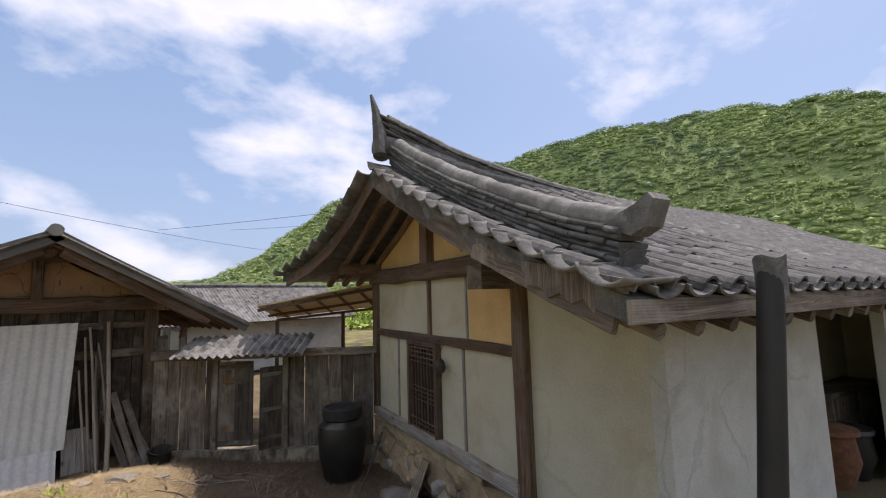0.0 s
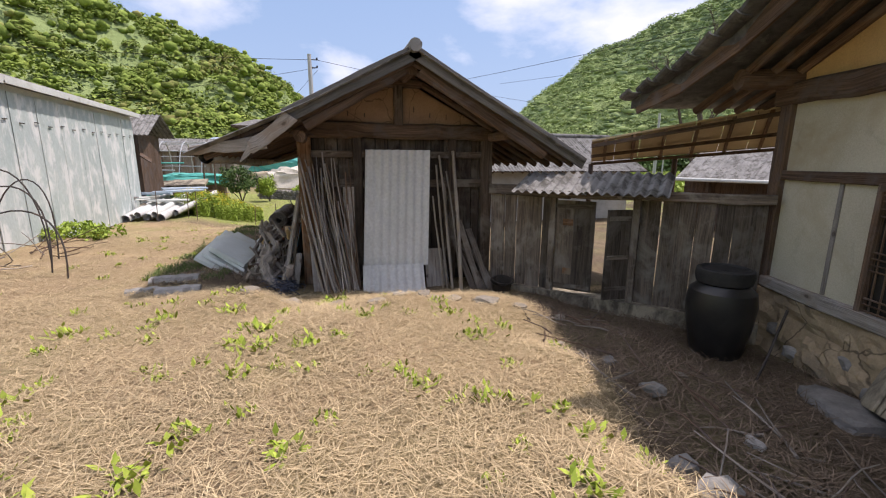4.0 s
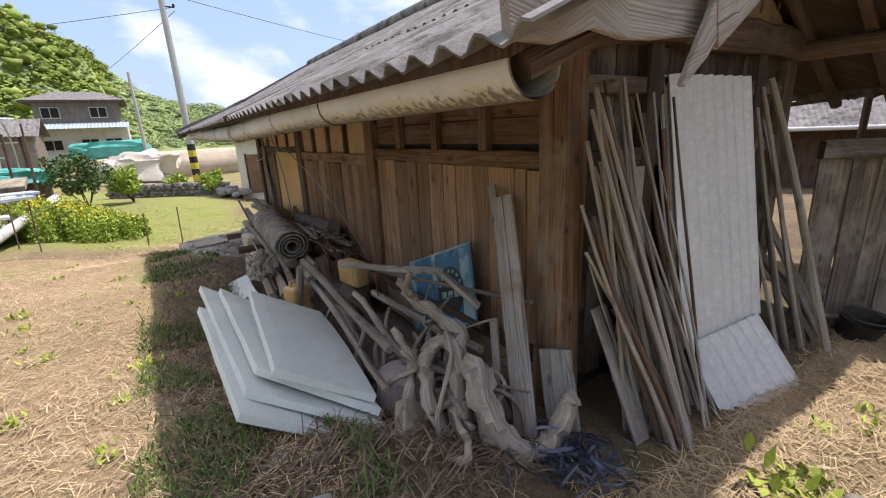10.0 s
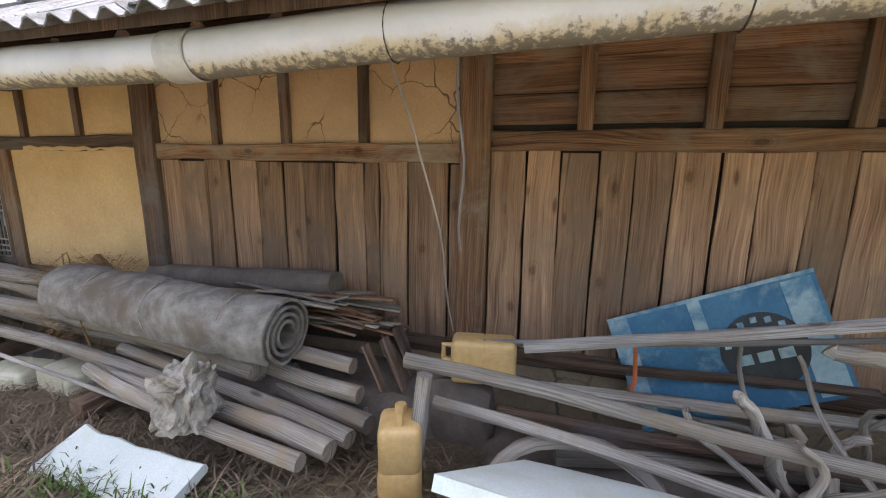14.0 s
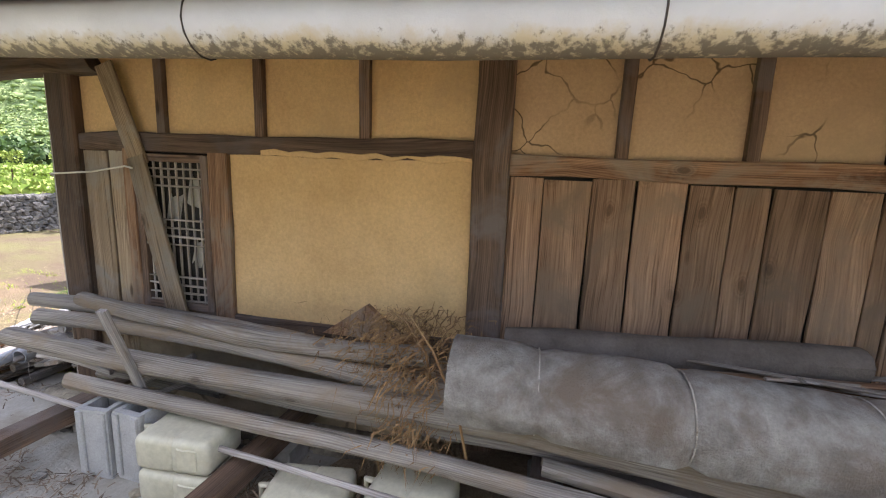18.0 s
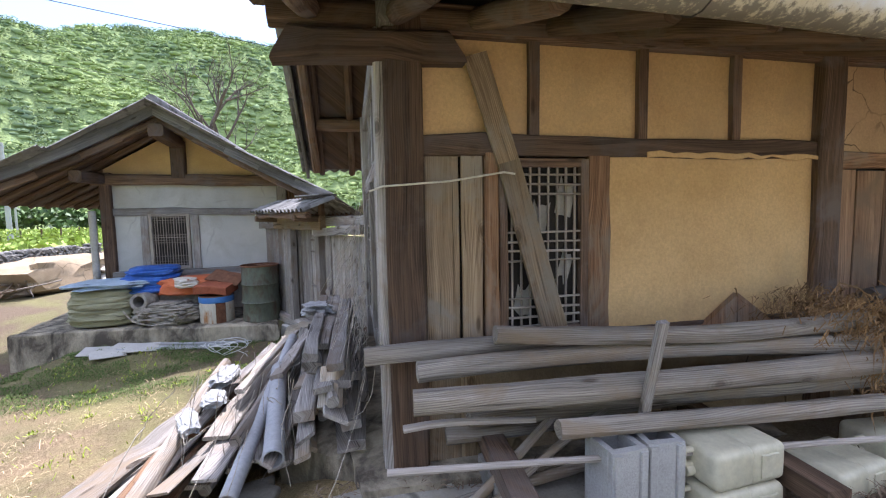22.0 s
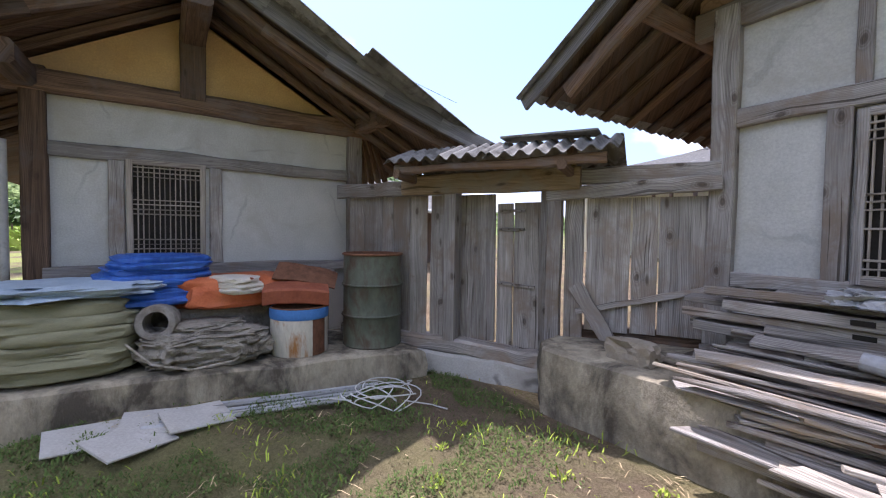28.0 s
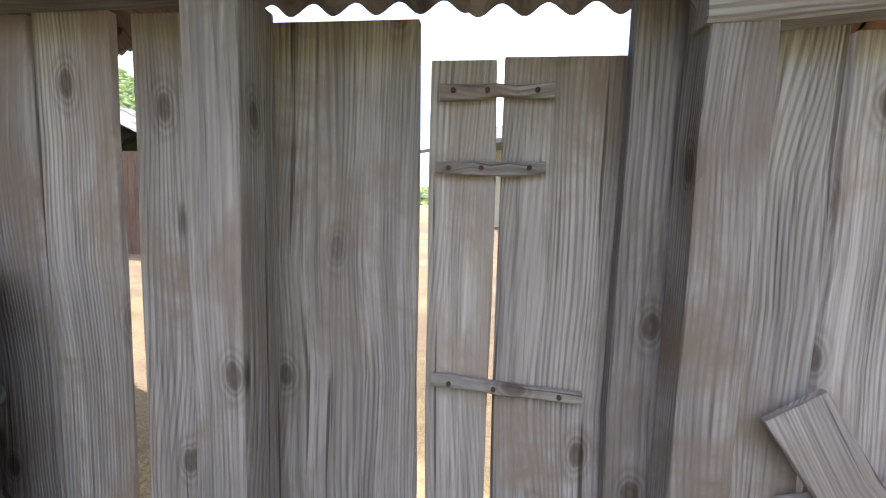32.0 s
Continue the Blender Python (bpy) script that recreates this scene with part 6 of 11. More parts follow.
    # leaning boards by the eave
    for k in range(4):
        Geo().board((OX - 0.02 - 0.06 * k, OY0 - 0.12 - 0.08 * k, 0.45), (OX + 0.02, OY0 - 0.02 - 0.05 * k, 1.3), 0.11, 0.02, (-1, -0.6, 0)).ob("eave_board", W_BROWN, ob)
    Geo().tube([(5.12, 20.78, -1.4), (5.12, 20.78, 0.75)], 0.055, 10).ob("downpipe", PVC, ob)


outbuilding()


def rough_slab(poly, z0, z1, seed=0):
    """A hand-cast block over a plan polygon: worn round edge, uneven faces."""
    area = sum(p[0] * q[1] - q[0] * p[1] for p, q in zip(poly, poly[1:] + poly[:1]))
    poly = poly if area > 0 else poly[::-1]
    ring = []
    for p, q in zip(poly, poly[1:] + poly[:1]):
        n = max(1, int(math.dist(p, q) / 0.09))
        ring += [lerp(p, q, k / n) for k in range(n)]
    m = len(ring)
    nrm = []
    for i in range(m):
        p, q = ring[i - 1], ring[(i + 1) % m]
        d = math.dist(p, q) or 1
        nrm.append(((q[1] - p[1]) / d, -(q[0] - p[0]) / d))
    prof = [(0.02, z0)] + [(0.0, z0 + (z1 - z0) * k / 6) for k in range(1, 6)] + [(-0.012, z1 - 0.02), (-0.035, z1 - 0.004), (-0.12, z1)]
    g = Geo()
    vs = []
    for off, z in prof:
        for (x, y), (a, b) in zip(ring, nrm):
            w = 0.035 * noise.noise(Vector((x * 2.3, y * 2.3, z * 2.6))) + 0.014 * noise.noise(Vector((x * 9, y * 9, z * 9)))
            dz = 0.02 * noise.noise(Vector((x * 3, y * 3, 5))) if z > z1 - 0.03 else 0
            vs.append((x + a * (off + w), y + b * (off + w), z + dz))
    fs = []
    for k in range(len(prof) - 1):
        for i in range(m):
            j = (i + 1) % m
            fs.append((k * m + i, k * m + j, (k + 1) * m + j, (k + 1) * m + i))
    top = (len(prof) - 1) * m
    fs.append(tuple(top + i for i in range(m)))
    g.smooth = True
    return g.add(vs, fs)


lone(rough_slab([(3.98, 21.4), (3.97, 20.55), (3.86, 19.3), (3.70, 18.3), (3.58, 17.62), (4.2, 17.7), (9, 20), (9, 22)], -1.9, -1.06), "plinth_east", CONCRETE, "worn concrete plinth of the outbuilding", "plinth", kind="structure")
lone(rough_slab([(2.66, 16.90), (2.62, 17.14), (2.42, 17.32), (1.9, 17.30), (0.8, 17.2), (-0.5, 16.95), (-1.0, 16.4), (-0.9, 16.0), (1.7, 16.1)], -1.9, -0.81), "plinth_south", CONCRETE, "rounded concrete platform by the gate", "plinth", kind="structure")
lone(rough_slab([(2.55, 16.94), (3.86, 17.62), (3.95, 17.40), (2.66, 16.7)], -1.9, -1.115), "gate_base_wall", CONC_PALE, "patched concrete wall below the gate", "wall", kind="structure")
lone(rough_slab([(-2.75, 16.9), (-2.6, 13.6), (-1.05, 13.4), (-1.05, 16.45), (-1.2, 17.0), (-2.0, 17.3)], -1.35, -0.84), "apron", CONC_APRON, "cracked concrete apron beside the shed", "paving", kind="structure")

# ---- second gate ----
QA, QD = Vector((1.69, 16.26)), Vector((2.88, 1.584)).normalized()
QN = Vector((-QD.y, QD.x))


def qp(s, off=0.0):
    p = QA + QD * s + QN * off
    return (p.x, p.y)


def qs(x, off=0.0):
    return (x - 1.69 - off * QN.x) / QD.x


def second_gate():
    gate = thing("plank_gate", (*qp(1.8), -1.1), "silver-grey weathered plank gate and fence", "gate")
    f = (QN.x, QN.y, 0)
    ln = qs(4.75)
    def up(x0, x1, z0, z1, mat, name, off=0.0, t=0.024, parent=None, jit=0.003, skew=0.0):
        s0, s1 = qs(x0, off), qs(x1, off)
        return Geo().board((*qp((s0 + s1) / 2, off), z0), (*qp((s0 + s1) / 2 + random.uniform(-0.003, 0.003), off), z1), abs(s1 - s0), t, f, 0.003, 5, jit, skew=skew).ob(name, mat, parent or gate)
    for x0, x1 in ((4.72, 4.54), (4.535, 4.337), (4.332, 4.214), (4.209, 4.034)):
        up(x0, x1, -1.0, 0.40, W_GREY, "plank", 0.0)
    up(4.026, 3.857, -1.0, 0.405, W_GREY, "plank", 0.0)
    up(3.826, 3.676, -1.0, 0.40, W_GREY, "plank", -0.01)
    up(3.614, 3.510, -1.02, 0.42, W_GREY, "post", 0.06, 0.10)
    up(3.606, 3.284, -0.985, 0.403, W_GREY, "gate_leaf", -0.08, 0.03)
    up(3.68, 3.575, -1.02, 0.42, W_GREY, "jamb", -0.045, 0.05)
    up(2.875, 2.745, -1.02, 0.42, W_GREY, "jamb", -0.03, 0.05)
    up(3.263, 3.131, -1.035, 0.314, W_GREY, "gate_leaf", -0.08, 0.03)
    leaf3 = up(3.121, 2.833, -1.03, 0.32, W_GREY, "gate_leaf", -0.08, 0.03)
    for z, x0, x1, dz in ((0.243, 3.235, 3.016, 0.0), (0.074, 3.24, 3.026, 0.004), (-0.425, 3.24, 2.933, -0.02)):
        s0, s1 = qs(x0, -0.06), qs(x1, -0.06)
        Geo().board((*qp(s0, -0.054), z), (*qp(s1, -0.054), z + dz), 0.030, 0.020, f, 0.003, 6, 0.003).ob("batten", W_GREY, leaf3)
        for q in (0.12, 0.42, 0.85):
            bx, by = lerp(qp(s0, -0.042), qp(s1, -0.042), q)
            Geo().tube([(bx, by, z + dz * q), (bx + QN.x * 0.006, by + QN.y * 0.006, z + dz * q)], 0.006, 6).ob("nail", RUST_NAIL, leaf3)
    up(2.757, 2.656, -1.02, 0.40, W_GREY, "post", 0.06, 0.10)
    up(2.66, 2.527, -1.0, 0.34, W_GREY, "plank", 0.01, 0.03)
    for x0, x1, z0 in ((2.512, 2.219, -0.755), (2.207, 2.048, -0.745), (2.038, 1.762, -0.735), (1.756, 1.69, -0.76)):
        up(x0, x1, z0, 0.335, W_GREY, "plank", 0.0)
    for za, zb, x0, x1, h, o in ((0.47, 0.47, 4.80, 3.60, 0.14, 0.05), (0.515, 0.515, 2.74, 1.66, 0.13, 0.03), (0.365, 0.425, 2.75, 1.66, 0.11, 0.085)):
        s0, s1 = qs(x0, o), qs(x1, o)
        Geo().board((*qp(s0, o), za), (*qp(s1, o), zb), h, 0.07, f, 0.008, 8, 0.007).ob("top_rail", W_GREY, gate)
    Geo().board((*qp(qs(4.05), 0.10), 0.497), (*qp(qs(2.55), 0.10), 0.495), 0.19, 0.09, f, 0.012, 8, 0.005).ob("lintel", W_TAN, gate, "stained gate lintel")
    Geo().board((*qp(qs(4.75), 0.0), -1.03), (*qp(qs(2.68), 0.0), -1.07), 0.14, 0.22, f, 0.02, 14, 0.011).ob("threshold", W_GREY, gate, "rotting timber threshold")
    Geo().board((*qp(qs(2.55, 0.045), 0.045), -0.605), (*qp(qs(1.70, 0.045), 0.045), -0.35), 0.05, 0.02, f, 0.003, 6, 0.004).ob("slat", W_GREY, gate)
    # Dark board added behind the planks so the gap below reads shaded.
    Geo().board((*qp(qs(2.56), -0.05), -0.80), (*qp(qs(1.69), -0.05), -0.78), 0.16, 0.06, f, 0.01, 6, 0.01).ob("bottom_rail", W_OLD, gate)
    # corrugated hood on two timbers
    hood = thing("gate_hood", (*qp(1.7), 0.5), "corrugated cement hood over the gate", "canopy")
    s0, s1 = qs(4.0), qs(2.30)
    hw = (s0 - s1) / 2
    for k in range(2):
        for oe, ze, sg in ((0.50, 0.665, 1), (-0.36, 0.55, -1)):
            a, b = qp(s1 + hw * k - 0.03, 0.08), qp(s1 + hw * (k + 1) + 0.03, 0.08)
            c = qp(s1 + hw * k - 0.03, oe)
            g = Geo().corrugated((*a, 0.82 + 0.012 * k), (b[0] - a[0], b[1] - a[1], 0), (c[0] - a[0], c[1] - a[1], ze - 0.82), (QN.x * 0.3 * sg, QN.y * 0.3 * sg, 1), pitch=0.13, amp=0.022, rows=3, per=10)
            g.ob("hood_sheet", SLATE, hood)
    Geo().board((*qp(s1 + 0.15, 0.08), 0.858), (*qp(s1 + 0.95, 0.08), 0.865), 0.24, 0.02, (0, 0, 1), 0.004).ob("ridge_sheet", SLATE, hood)
    for o, z, m in ((0.40, 0.60, W_OLD), (-0.26, 0.60, W_OLD)):
        Geo().board((*qp(s0 - 0.05, o), z), (*qp(s1 + 0.05, o), z), 0.08, 0.07, f, 0.015, 8, 0.01).ob("hood_beam", m, hood)
    for s in (qs(3.92), qs(2.62)):
        Geo().board((*qp(s, -0.28), 0.52), (*qp(s, 0.46), 0.565), 0.07, 0.08, (0, 0, 1), 0.02).ob("bracket", W_OLD, hood)
        Geo().board((*qp(s, 0.08), 0.56), (*qp(s, 0.08), 0.81), 0.07, 0.07, f, 0.01).ob("hood_post", W_OLD, hood)
    brace = Geo().board((*qp(qs(2.55, 0.06), 0.06), -0.38), (*qp(qs(2.26, 0.12), 0.12), -0.83), 0.12, 0.02, f, 0.003, 3, 0.004)
    lone(brace, "loose_board", W_GREY, "short grey board leaning on the gate fence", "board")


second_gate()


# ---- more materials ----
FOAM = surf("greenish_white_foam", (0.52, 0.56, 0.52), (0.64, 0.67, 0.63), 1.2, 0.75, 0.12, 0.003, stain=(0.50, 0.52, 0.42), stain_at=(0.56, 0.74), stain_scale=2.2, fine=120)
FELT = surf("grey_felt_carpet", (0.20, 0.18, 0.155), (0.40, 0.375, 0.335), 11.0, 0.98, 1.0, 0.02, stain=(0.19, 0.15, 0.115), stain_at=(0.46, 0.64), stain_scale=3.0, fine=110)
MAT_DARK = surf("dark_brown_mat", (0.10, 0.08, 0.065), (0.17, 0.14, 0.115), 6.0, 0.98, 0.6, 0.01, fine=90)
W_BLEACH = wood("sun_bleached_wood", (0.52, 0.48, 0.43), (0.30, 0.27, 0.235), (0.45, 0.42, 0.39), vary=0.4, stain=(0.36, 0.27, 0.18))
STUMP = surf("bleached_root", (0.34, 0.30, 0.25), (0.50, 0.46, 0.40), 9.0, 0.95, 0.7, 0.02, stain=(0.20, 0.17, 0.13), stain_at=(0.5, 0.62), stain_scale=12.0, fine=60)
RED_RUST = surf("red_oxide_sheet", (0.22, 0.06, 0.03), (0.33, 0.105, 0.055), 6.0, 0.75, 0.4, 0.006, stain=(0.12, 0.05, 0.03))
JERRY_Y = surf("yellowed_plastic", (0.50, 0.32, 0.12), (0.60, 0.40, 0.17), 2.0, 0.45, 0.1, 0.003, stain=(0.40, 0.29, 0.15), fine=30, spec=0.5)
JERRY_W = surf("milky_plastic", (0.46, 0.43, 0.31), (0.57, 0.54, 0.42), 2.0, 0.42, 0.1, 0.003, stain=(0.38, 0.30, 0.17), stain_at=(0.5, 0.7), fine=30, spec=0.5)
TARP_BLUE = surf("blue_tarpaulin", (0.015, 0.07, 0.32), (0.04, 0.14, 0.48), 5.0, 0.45, 0.5, 0.012, fine=60, stretch=(1, 4, 1), spec=0.5)
TARP_PALE = surf("pale_blue_sheet", (0.30, 0.38, 0.46), (0.42, 0.50, 0.57), 5.0, 0.6, 0.5, 0.012, fine=60)
TARP_RED = surf("orange_red_sheet", (0.42, 0.10, 0.035), (0.55, 0.16, 0.06), 5.0, 0.6, 0.5, 0.012, fine=60, stain=(0.33, 0.12, 0.07))
CREAM_BAG = surf("cream_woven_bag", (0.52, 0.48, 0.40), (0.62, 0.58, 0.50), 6.0, 0.8, 0.5, 0.01, fine=90)
CANVAS = surf("dirty_canvas", (0.24, 0.215, 0.175), (0.38, 0.35, 0.29), 6.0, 0.95, 0.8, 0.03, stain=(0.15, 0.13, 0.105), stain_at=(0.5, 0.66), stain_scale=5.0, fine=45)
SACK = surf("olive_sackcloth", (0.25, 0.245, 0.15), (0.36, 0.345, 0.22), 3.0, 0.9, 0.7, 0.02, stain=(0.20, 0.185, 0.12), fine=90, stretch=(1, 1, 5))
SOOT_PIPE = surf("sooty_steel_pipe", (0.010, 0.010, 0.010), (0.028, 0.026, 0.024), 5.0, 0.6, 0.4, 0.004, stain=(0.09, 0.085, 0.075), stain_at=(0.58, 0.72), stain_scale=2.5, fine=50, metal=0.0, spec=0.4, stretch=(1, 1, 0.4))
DRUM_GREEN = surf("faded_green_drum_paint", (0.075, 0.085, 0.062), (0.135, 0.15, 0.11), 4.0, 0.62, 0.3, 0.005, stain=(0.075, 0.048, 0.032), stain_at=(0.47, 0.62), stain_scale=4.5, stretch=(1, 1, 0.5), fine=40, metal=0.1, spec=0.4)
RUST = surf("brown_rust", (0.12, 0.055, 0.032), (0.22, 0.105, 0.06), 14.0, 0.85, 0.5, 0.004, fine=60, metal=0.2)
CAN_WHITE = surf("rusty_white_paint", (0.50, 0.47, 0.39), (0.60, 0.57, 0.49), 4.0, 0.55, 0.1, 0.003, stain=(0.36, 0.17, 0.06), stain_at=(0.55, 0.64), stain_scale=4.0, stretch=(1, 1, 0.35))
CAN_BLUE = surf("blue_band_paint", (0.05, 0.16, 0.42), (0.08, 0.22, 0.52), 4.0, 0.5, 0.1, 0.003, stain=(0.32, 0.16, 0.07), stain_at=(0.6, 0.68))
BLACK_POT = surf("black_glazed_crock", (0.012, 0.012, 0.012), (0.028, 0.026, 0.025), 4.0, 0.38, 0.1, 0.003, stain=(0.05, 0.046, 0.042), stain_at=(0.55, 0.72), spec=0.5)
RUBBER = surf("black_rubber", (0.018, 0.018, 0.018), (0.04, 0.038, 0.036), 8.0, 0.75, 0.3, 0.004)
STRAP = surf("navy_plastic_strap", (0.03, 0.04, 0.075), (0.10, 0.115, 0.16), 12.0, 0.35, 0.0, spec=0.5, islands=True, rnd=0.7)
BLOCK = surf("cement_block", (0.33, 0.325, 0.31), (0.44, 0.435, 0.42), 5.0, 0.95, 0.7, 0.008, fine=90, stain=(0.27, 0.25, 0.22))
SIGN_BLUE = surf("faded_sign_blue", (0.035, 0.12, 0.21), (0.075, 0.20, 0.30), 3.0, 0.6, 0.2, 0.004, stain=(0.20, 0.29, 0.32), stain_at=(0.52, 0.66), stain_scale=4.0)
SIGN_PALE = surf("faded_sign_white", (0.24, 0.35, 0.38), (0.36, 0.46, 0.47), 4.0, 0.6, 0.2, 0.004, stain=(0.08, 0.19, 0.27), stain_at=(0.45, 0.6), stain_scale=5.0)
SIGN_BLACK = surf("sign_black", (0.02, 0.022, 0.025), (0.05, 0.055, 0.06), 5.0, 0.5, 0.1, 0.003)
PLASTIC_CLEAR = surf("milky_plastic_film", (0.25, 0.255, 0.26), (0.38, 0.385, 0.39), 9.0, 0.35, 0.7, 0.02, spec=0.5)
TUB_PINK = surf("faded_pink_plastic", (0.42, 0.36, 0.34), (0.50, 0.44, 0.42), 2.0, 0.55, 0.1, 0.003, stain=(0.33, 0.28, 0.25), stain_at=(0.5, 0.7), stain_scale=3.0)
PIPE_GREY = surf("smooth_grey_pipe", (0.27, 0.275, 0.29), (0.36, 0.365, 0.38), 3.0, 0.6, 0.1, 0.003, stain=(0.24, 0.22, 0.19), stain_scale=3.0)
HOSE = surf("white_hose", (0.52, 0.52, 0.50), (0.62, 0.62, 0.60), 6.0, 0.5, 0.1, 0.003)
CONDUIT = surf("grey_plastic_conduit", (0.27, 0.275, 0.28), (0.38, 0.385, 0.385), 6.0, 0.6, 0.1, 0.003, stain=(0.22, 0.19, 0.15), rnd=0.2)
STRAW = surf("straw_blades", (0.42, 0.31, 0.17), (0.62, 0.49, 0.30), 3.0, 0.95, 0.0, islands=True, rnd=0.45, spec=0.15)
TWIG = surf("dry_twigs", (0.14, 0.10, 0.07), (0.27, 0.205, 0.145), 3.0, 0.95, 0.0, islands=True, rnd=0.5, spec=0.15)
WEED = surf("young_weeds", (0.24, 0.33, 0.035), (0.47, 0.54, 0.09), 3.0, 0.8, 0.0, islands=True, rnd=0.4, spec=0.2)
GRASS = surf("fresh_grass", (0.06, 0.10, 0.024), (0.135, 0.195, 0.05), 3.0, 0.85, 0.0, islands=True, rnd=0.4, spec=0.2)
DEADVINE = surf("withered_vines", (0.15, 0.085, 0.04), (0.36, 0.225, 0.105), 3.0, 0.95, 0.0, islands=True, rnd=0.4, spec=0.15)
BLUE_NET = surf("bright_blue_film", (0.01, 0.06, 0.42), (0.03, 0.13, 0.6), 9.0, 0.4, 0.5, 0.01)


def heap(at, size, seed=0, wrinkle=0.12, sub=4, rot=0.0, freq=2.0, fold=(1, 1, 1)):
    """A soft folded bundle, flat beneath."""
    g = Geo()
    bm = bmesh.new()
    bmesh.ops.create_icosphere(bm, subdivisions=sub, radius=1)
    bm.verts.index_update()
    cs, sn = math.cos(rot), math.sin(rot)
    vs = []
    for q in bm.verts:
        c = q.co
        p = Vector([math.copysign(abs(k) ** 0.62, k) for k in c])
        w = 1 + wrinkle * noise.noise(Vector((c.x * freq * fold[0], c.y * freq * fold[1], c.z * freq * fold[2])) + Vector((seed * 5.3, seed, 0)))
        w += wrinkle * 0.55 * abs(noise.noise(Vector((c.x * 3.4 * fold[0], c.y * 3.4 * fold[1], c.z * 3.4 * fold[2])) * freq + Vector((0, seed * 2.1, seed))))
        x, y, z = p.x * size[0] * w, p.y * size[1] * w, max(p.z * w, -0.9) * size[2]
        vs.append((at[0] + x * cs - y * sn, at[1] + x * sn + y * cs, at[2] + z + 0.9 * size[2]))
    fs = [tuple(q.index for q in f.verts) for f in bm.faces]
    bm.free()
    g.add(vs, fs)
    g.smooth = True
    return g


def bent(p0, p1, r0, r1, bend=0.04, n=6, seg=8, wob=0.06):
    """A natural pole: slightly crooked and tapering."""
    p0, p1 = Vector(p0), Vector(p1)
    d = p1 - p0
    pts = []
    off = [Vector((random.uniform(-1, 1), random.uniform(-1, 1), random.uniform(-0.5, 0.5))) * bend for _ in range(2)]
    for k in range(n + 1):
        s = k / n
        pts.append(p0 + d * s + off[0] * math.sin(math.pi * s) + off[1] * 0.5 * math.sin(2 * math.pi * s))
    return Geo().tube(pts, [r0 + (r1 - r0) * k / n for k in range(n + 1)], seg, wob=wob)


# ---- against the shed front ----
def shed_front_things():
    random.seed(11)
    sh = thing("corrugated_panel_stack", (0.4, 7.9, -0.75), "stack of pale corrugated panels leaning on the shed front", "panel")
    for k in range(4):
        o = 0.022 * k
        a, b = (-0.165 + 0.004 * k, 8.03 + o, -0.36), (0.845, 7.965 + o, -0.36)
        c = (-0.05, 8.37 + o, 1.43 - 0.004 * k)
        Geo().corrugated(a, Vector(b) - Vector(a), Vector(c) - Vector(a), (0.06, -1, 0.2), pitch=0.128, amp=0.014, thick=0.005, rows=3).ob("panel", SHEET, sh)
    a, b, c = (-0.21, 7.64, -0.80), (0.73, 7.56, -0.80), (-0.175, 8.02, -0.33)
    Geo().corrugated(a, Vector(b) - Vector(a), Vector(c) - Vector(a), (0, -1, 0.8), pitch=0.128, amp=0.014, thick=0.005, rows=2).ob("panel", SHEET, sh)
    for k in range(54):
        bx = -0.22 - 0.62 * random.random() ** 1.6
        by = random.uniform(7.60, 8.02)
        tx = max(bx - abs(random.gauss(0.22, 0.22)), -1.04)
        h = random.uniform(0.0, 1.38) if k % 3 else random.uniform(0.9, 1.4)
        r = random.uniform(0.008, 0.018)
        g = bent((bx, by, -0.80), (tx, 8.25 - 0.02 * (k % 5), h), r * 1.15, r * 0.75, 0.03, 6, 7, 0.03)
        lone(g, "bamboo_pole", (W_BAMBOO, W_BAMBOO, W_POLE, W_OLD)[k % 4], "thin grey bamboo pole leaning on the shed front", "pole", "poles by the shed")
    for bx, by, tx, ty, h, r in ((1.29, 7.58, 1.34, 8.30, 1.42, 0.034), (1.20, 7.72, 1.10, 8.26, 1.35, 0.022), (1.14, 7.80, 1.05, 8.26, 1.2, 0.02), (1.24, 7.86, 1.2, 8.27, 0.9, 0.02), (1.08, 7.85, 1.0, 8.27, 0.7, 0.018), (1.35, 7.75, 1.22, 8.27, 1.1, 0.018)):
        lone(bent((bx, by, -0.83), (tx, ty, h), r, r * 0.75, 0.02, 5, 8, 0.04), "pole", W_POLE, "slender grey pole leaning on the shed front", "pole", "poles by the shed")
    for k, (x, h) in enumerate(((1.45, 0.05), (1.55, 0.3), (1.62, -0.1), (1.72, 0.15), (1.80, -0.2))):
        lone(Geo().board((x + 0.12, 7.72, -0.84), (x - 0.12, 8.22, h), 0.10, 0.022, (0, -1, 0.3)), "offcut", W_BLACK, "short dark board leaning on the shed front", "board", "offcuts")
    for x, z, w in ((0.98, -0.15, 0.3), (1.1, -0.35, 0.22)):
        lone(Geo().board((x, 7.95, -0.81), (x, 8.2, z), w, 0.02, (0, -1, 0.4)), "panel_scrap", W_GREY, "grey scrap panel leaning on the shed front", "board", "offcuts")
    for x, h in ((-0.70, -0.15), (-0.58, -0.3), (-0.84, 0.1)):
        lone(Geo().board((x, 7.82, -0.81), (x - 0.05, 8.2, h), 0.13, 0.02, (0, -1, 0.4)), "offcut", W_GREY, "short grey board leaning on the shed front", "board", "offcuts")
    # bucket
    bk = thing("bucket", (1.98, 7.62, -0.86), "dented black metal bucket", "bucket")
    Geo().lathe([(0.0, 0.012), (0.12, 0.0), (0.125, 0.01), (0.165, 0.28), (0.172, 0.29), (0.16, 0.285), (0.12, 0.02), (0.0, 0.02)], (1.98, 7.62, -0.86), 24, axis=(-0.15, -0.25, 1)).ob("body", STEEL_DARK, bk)
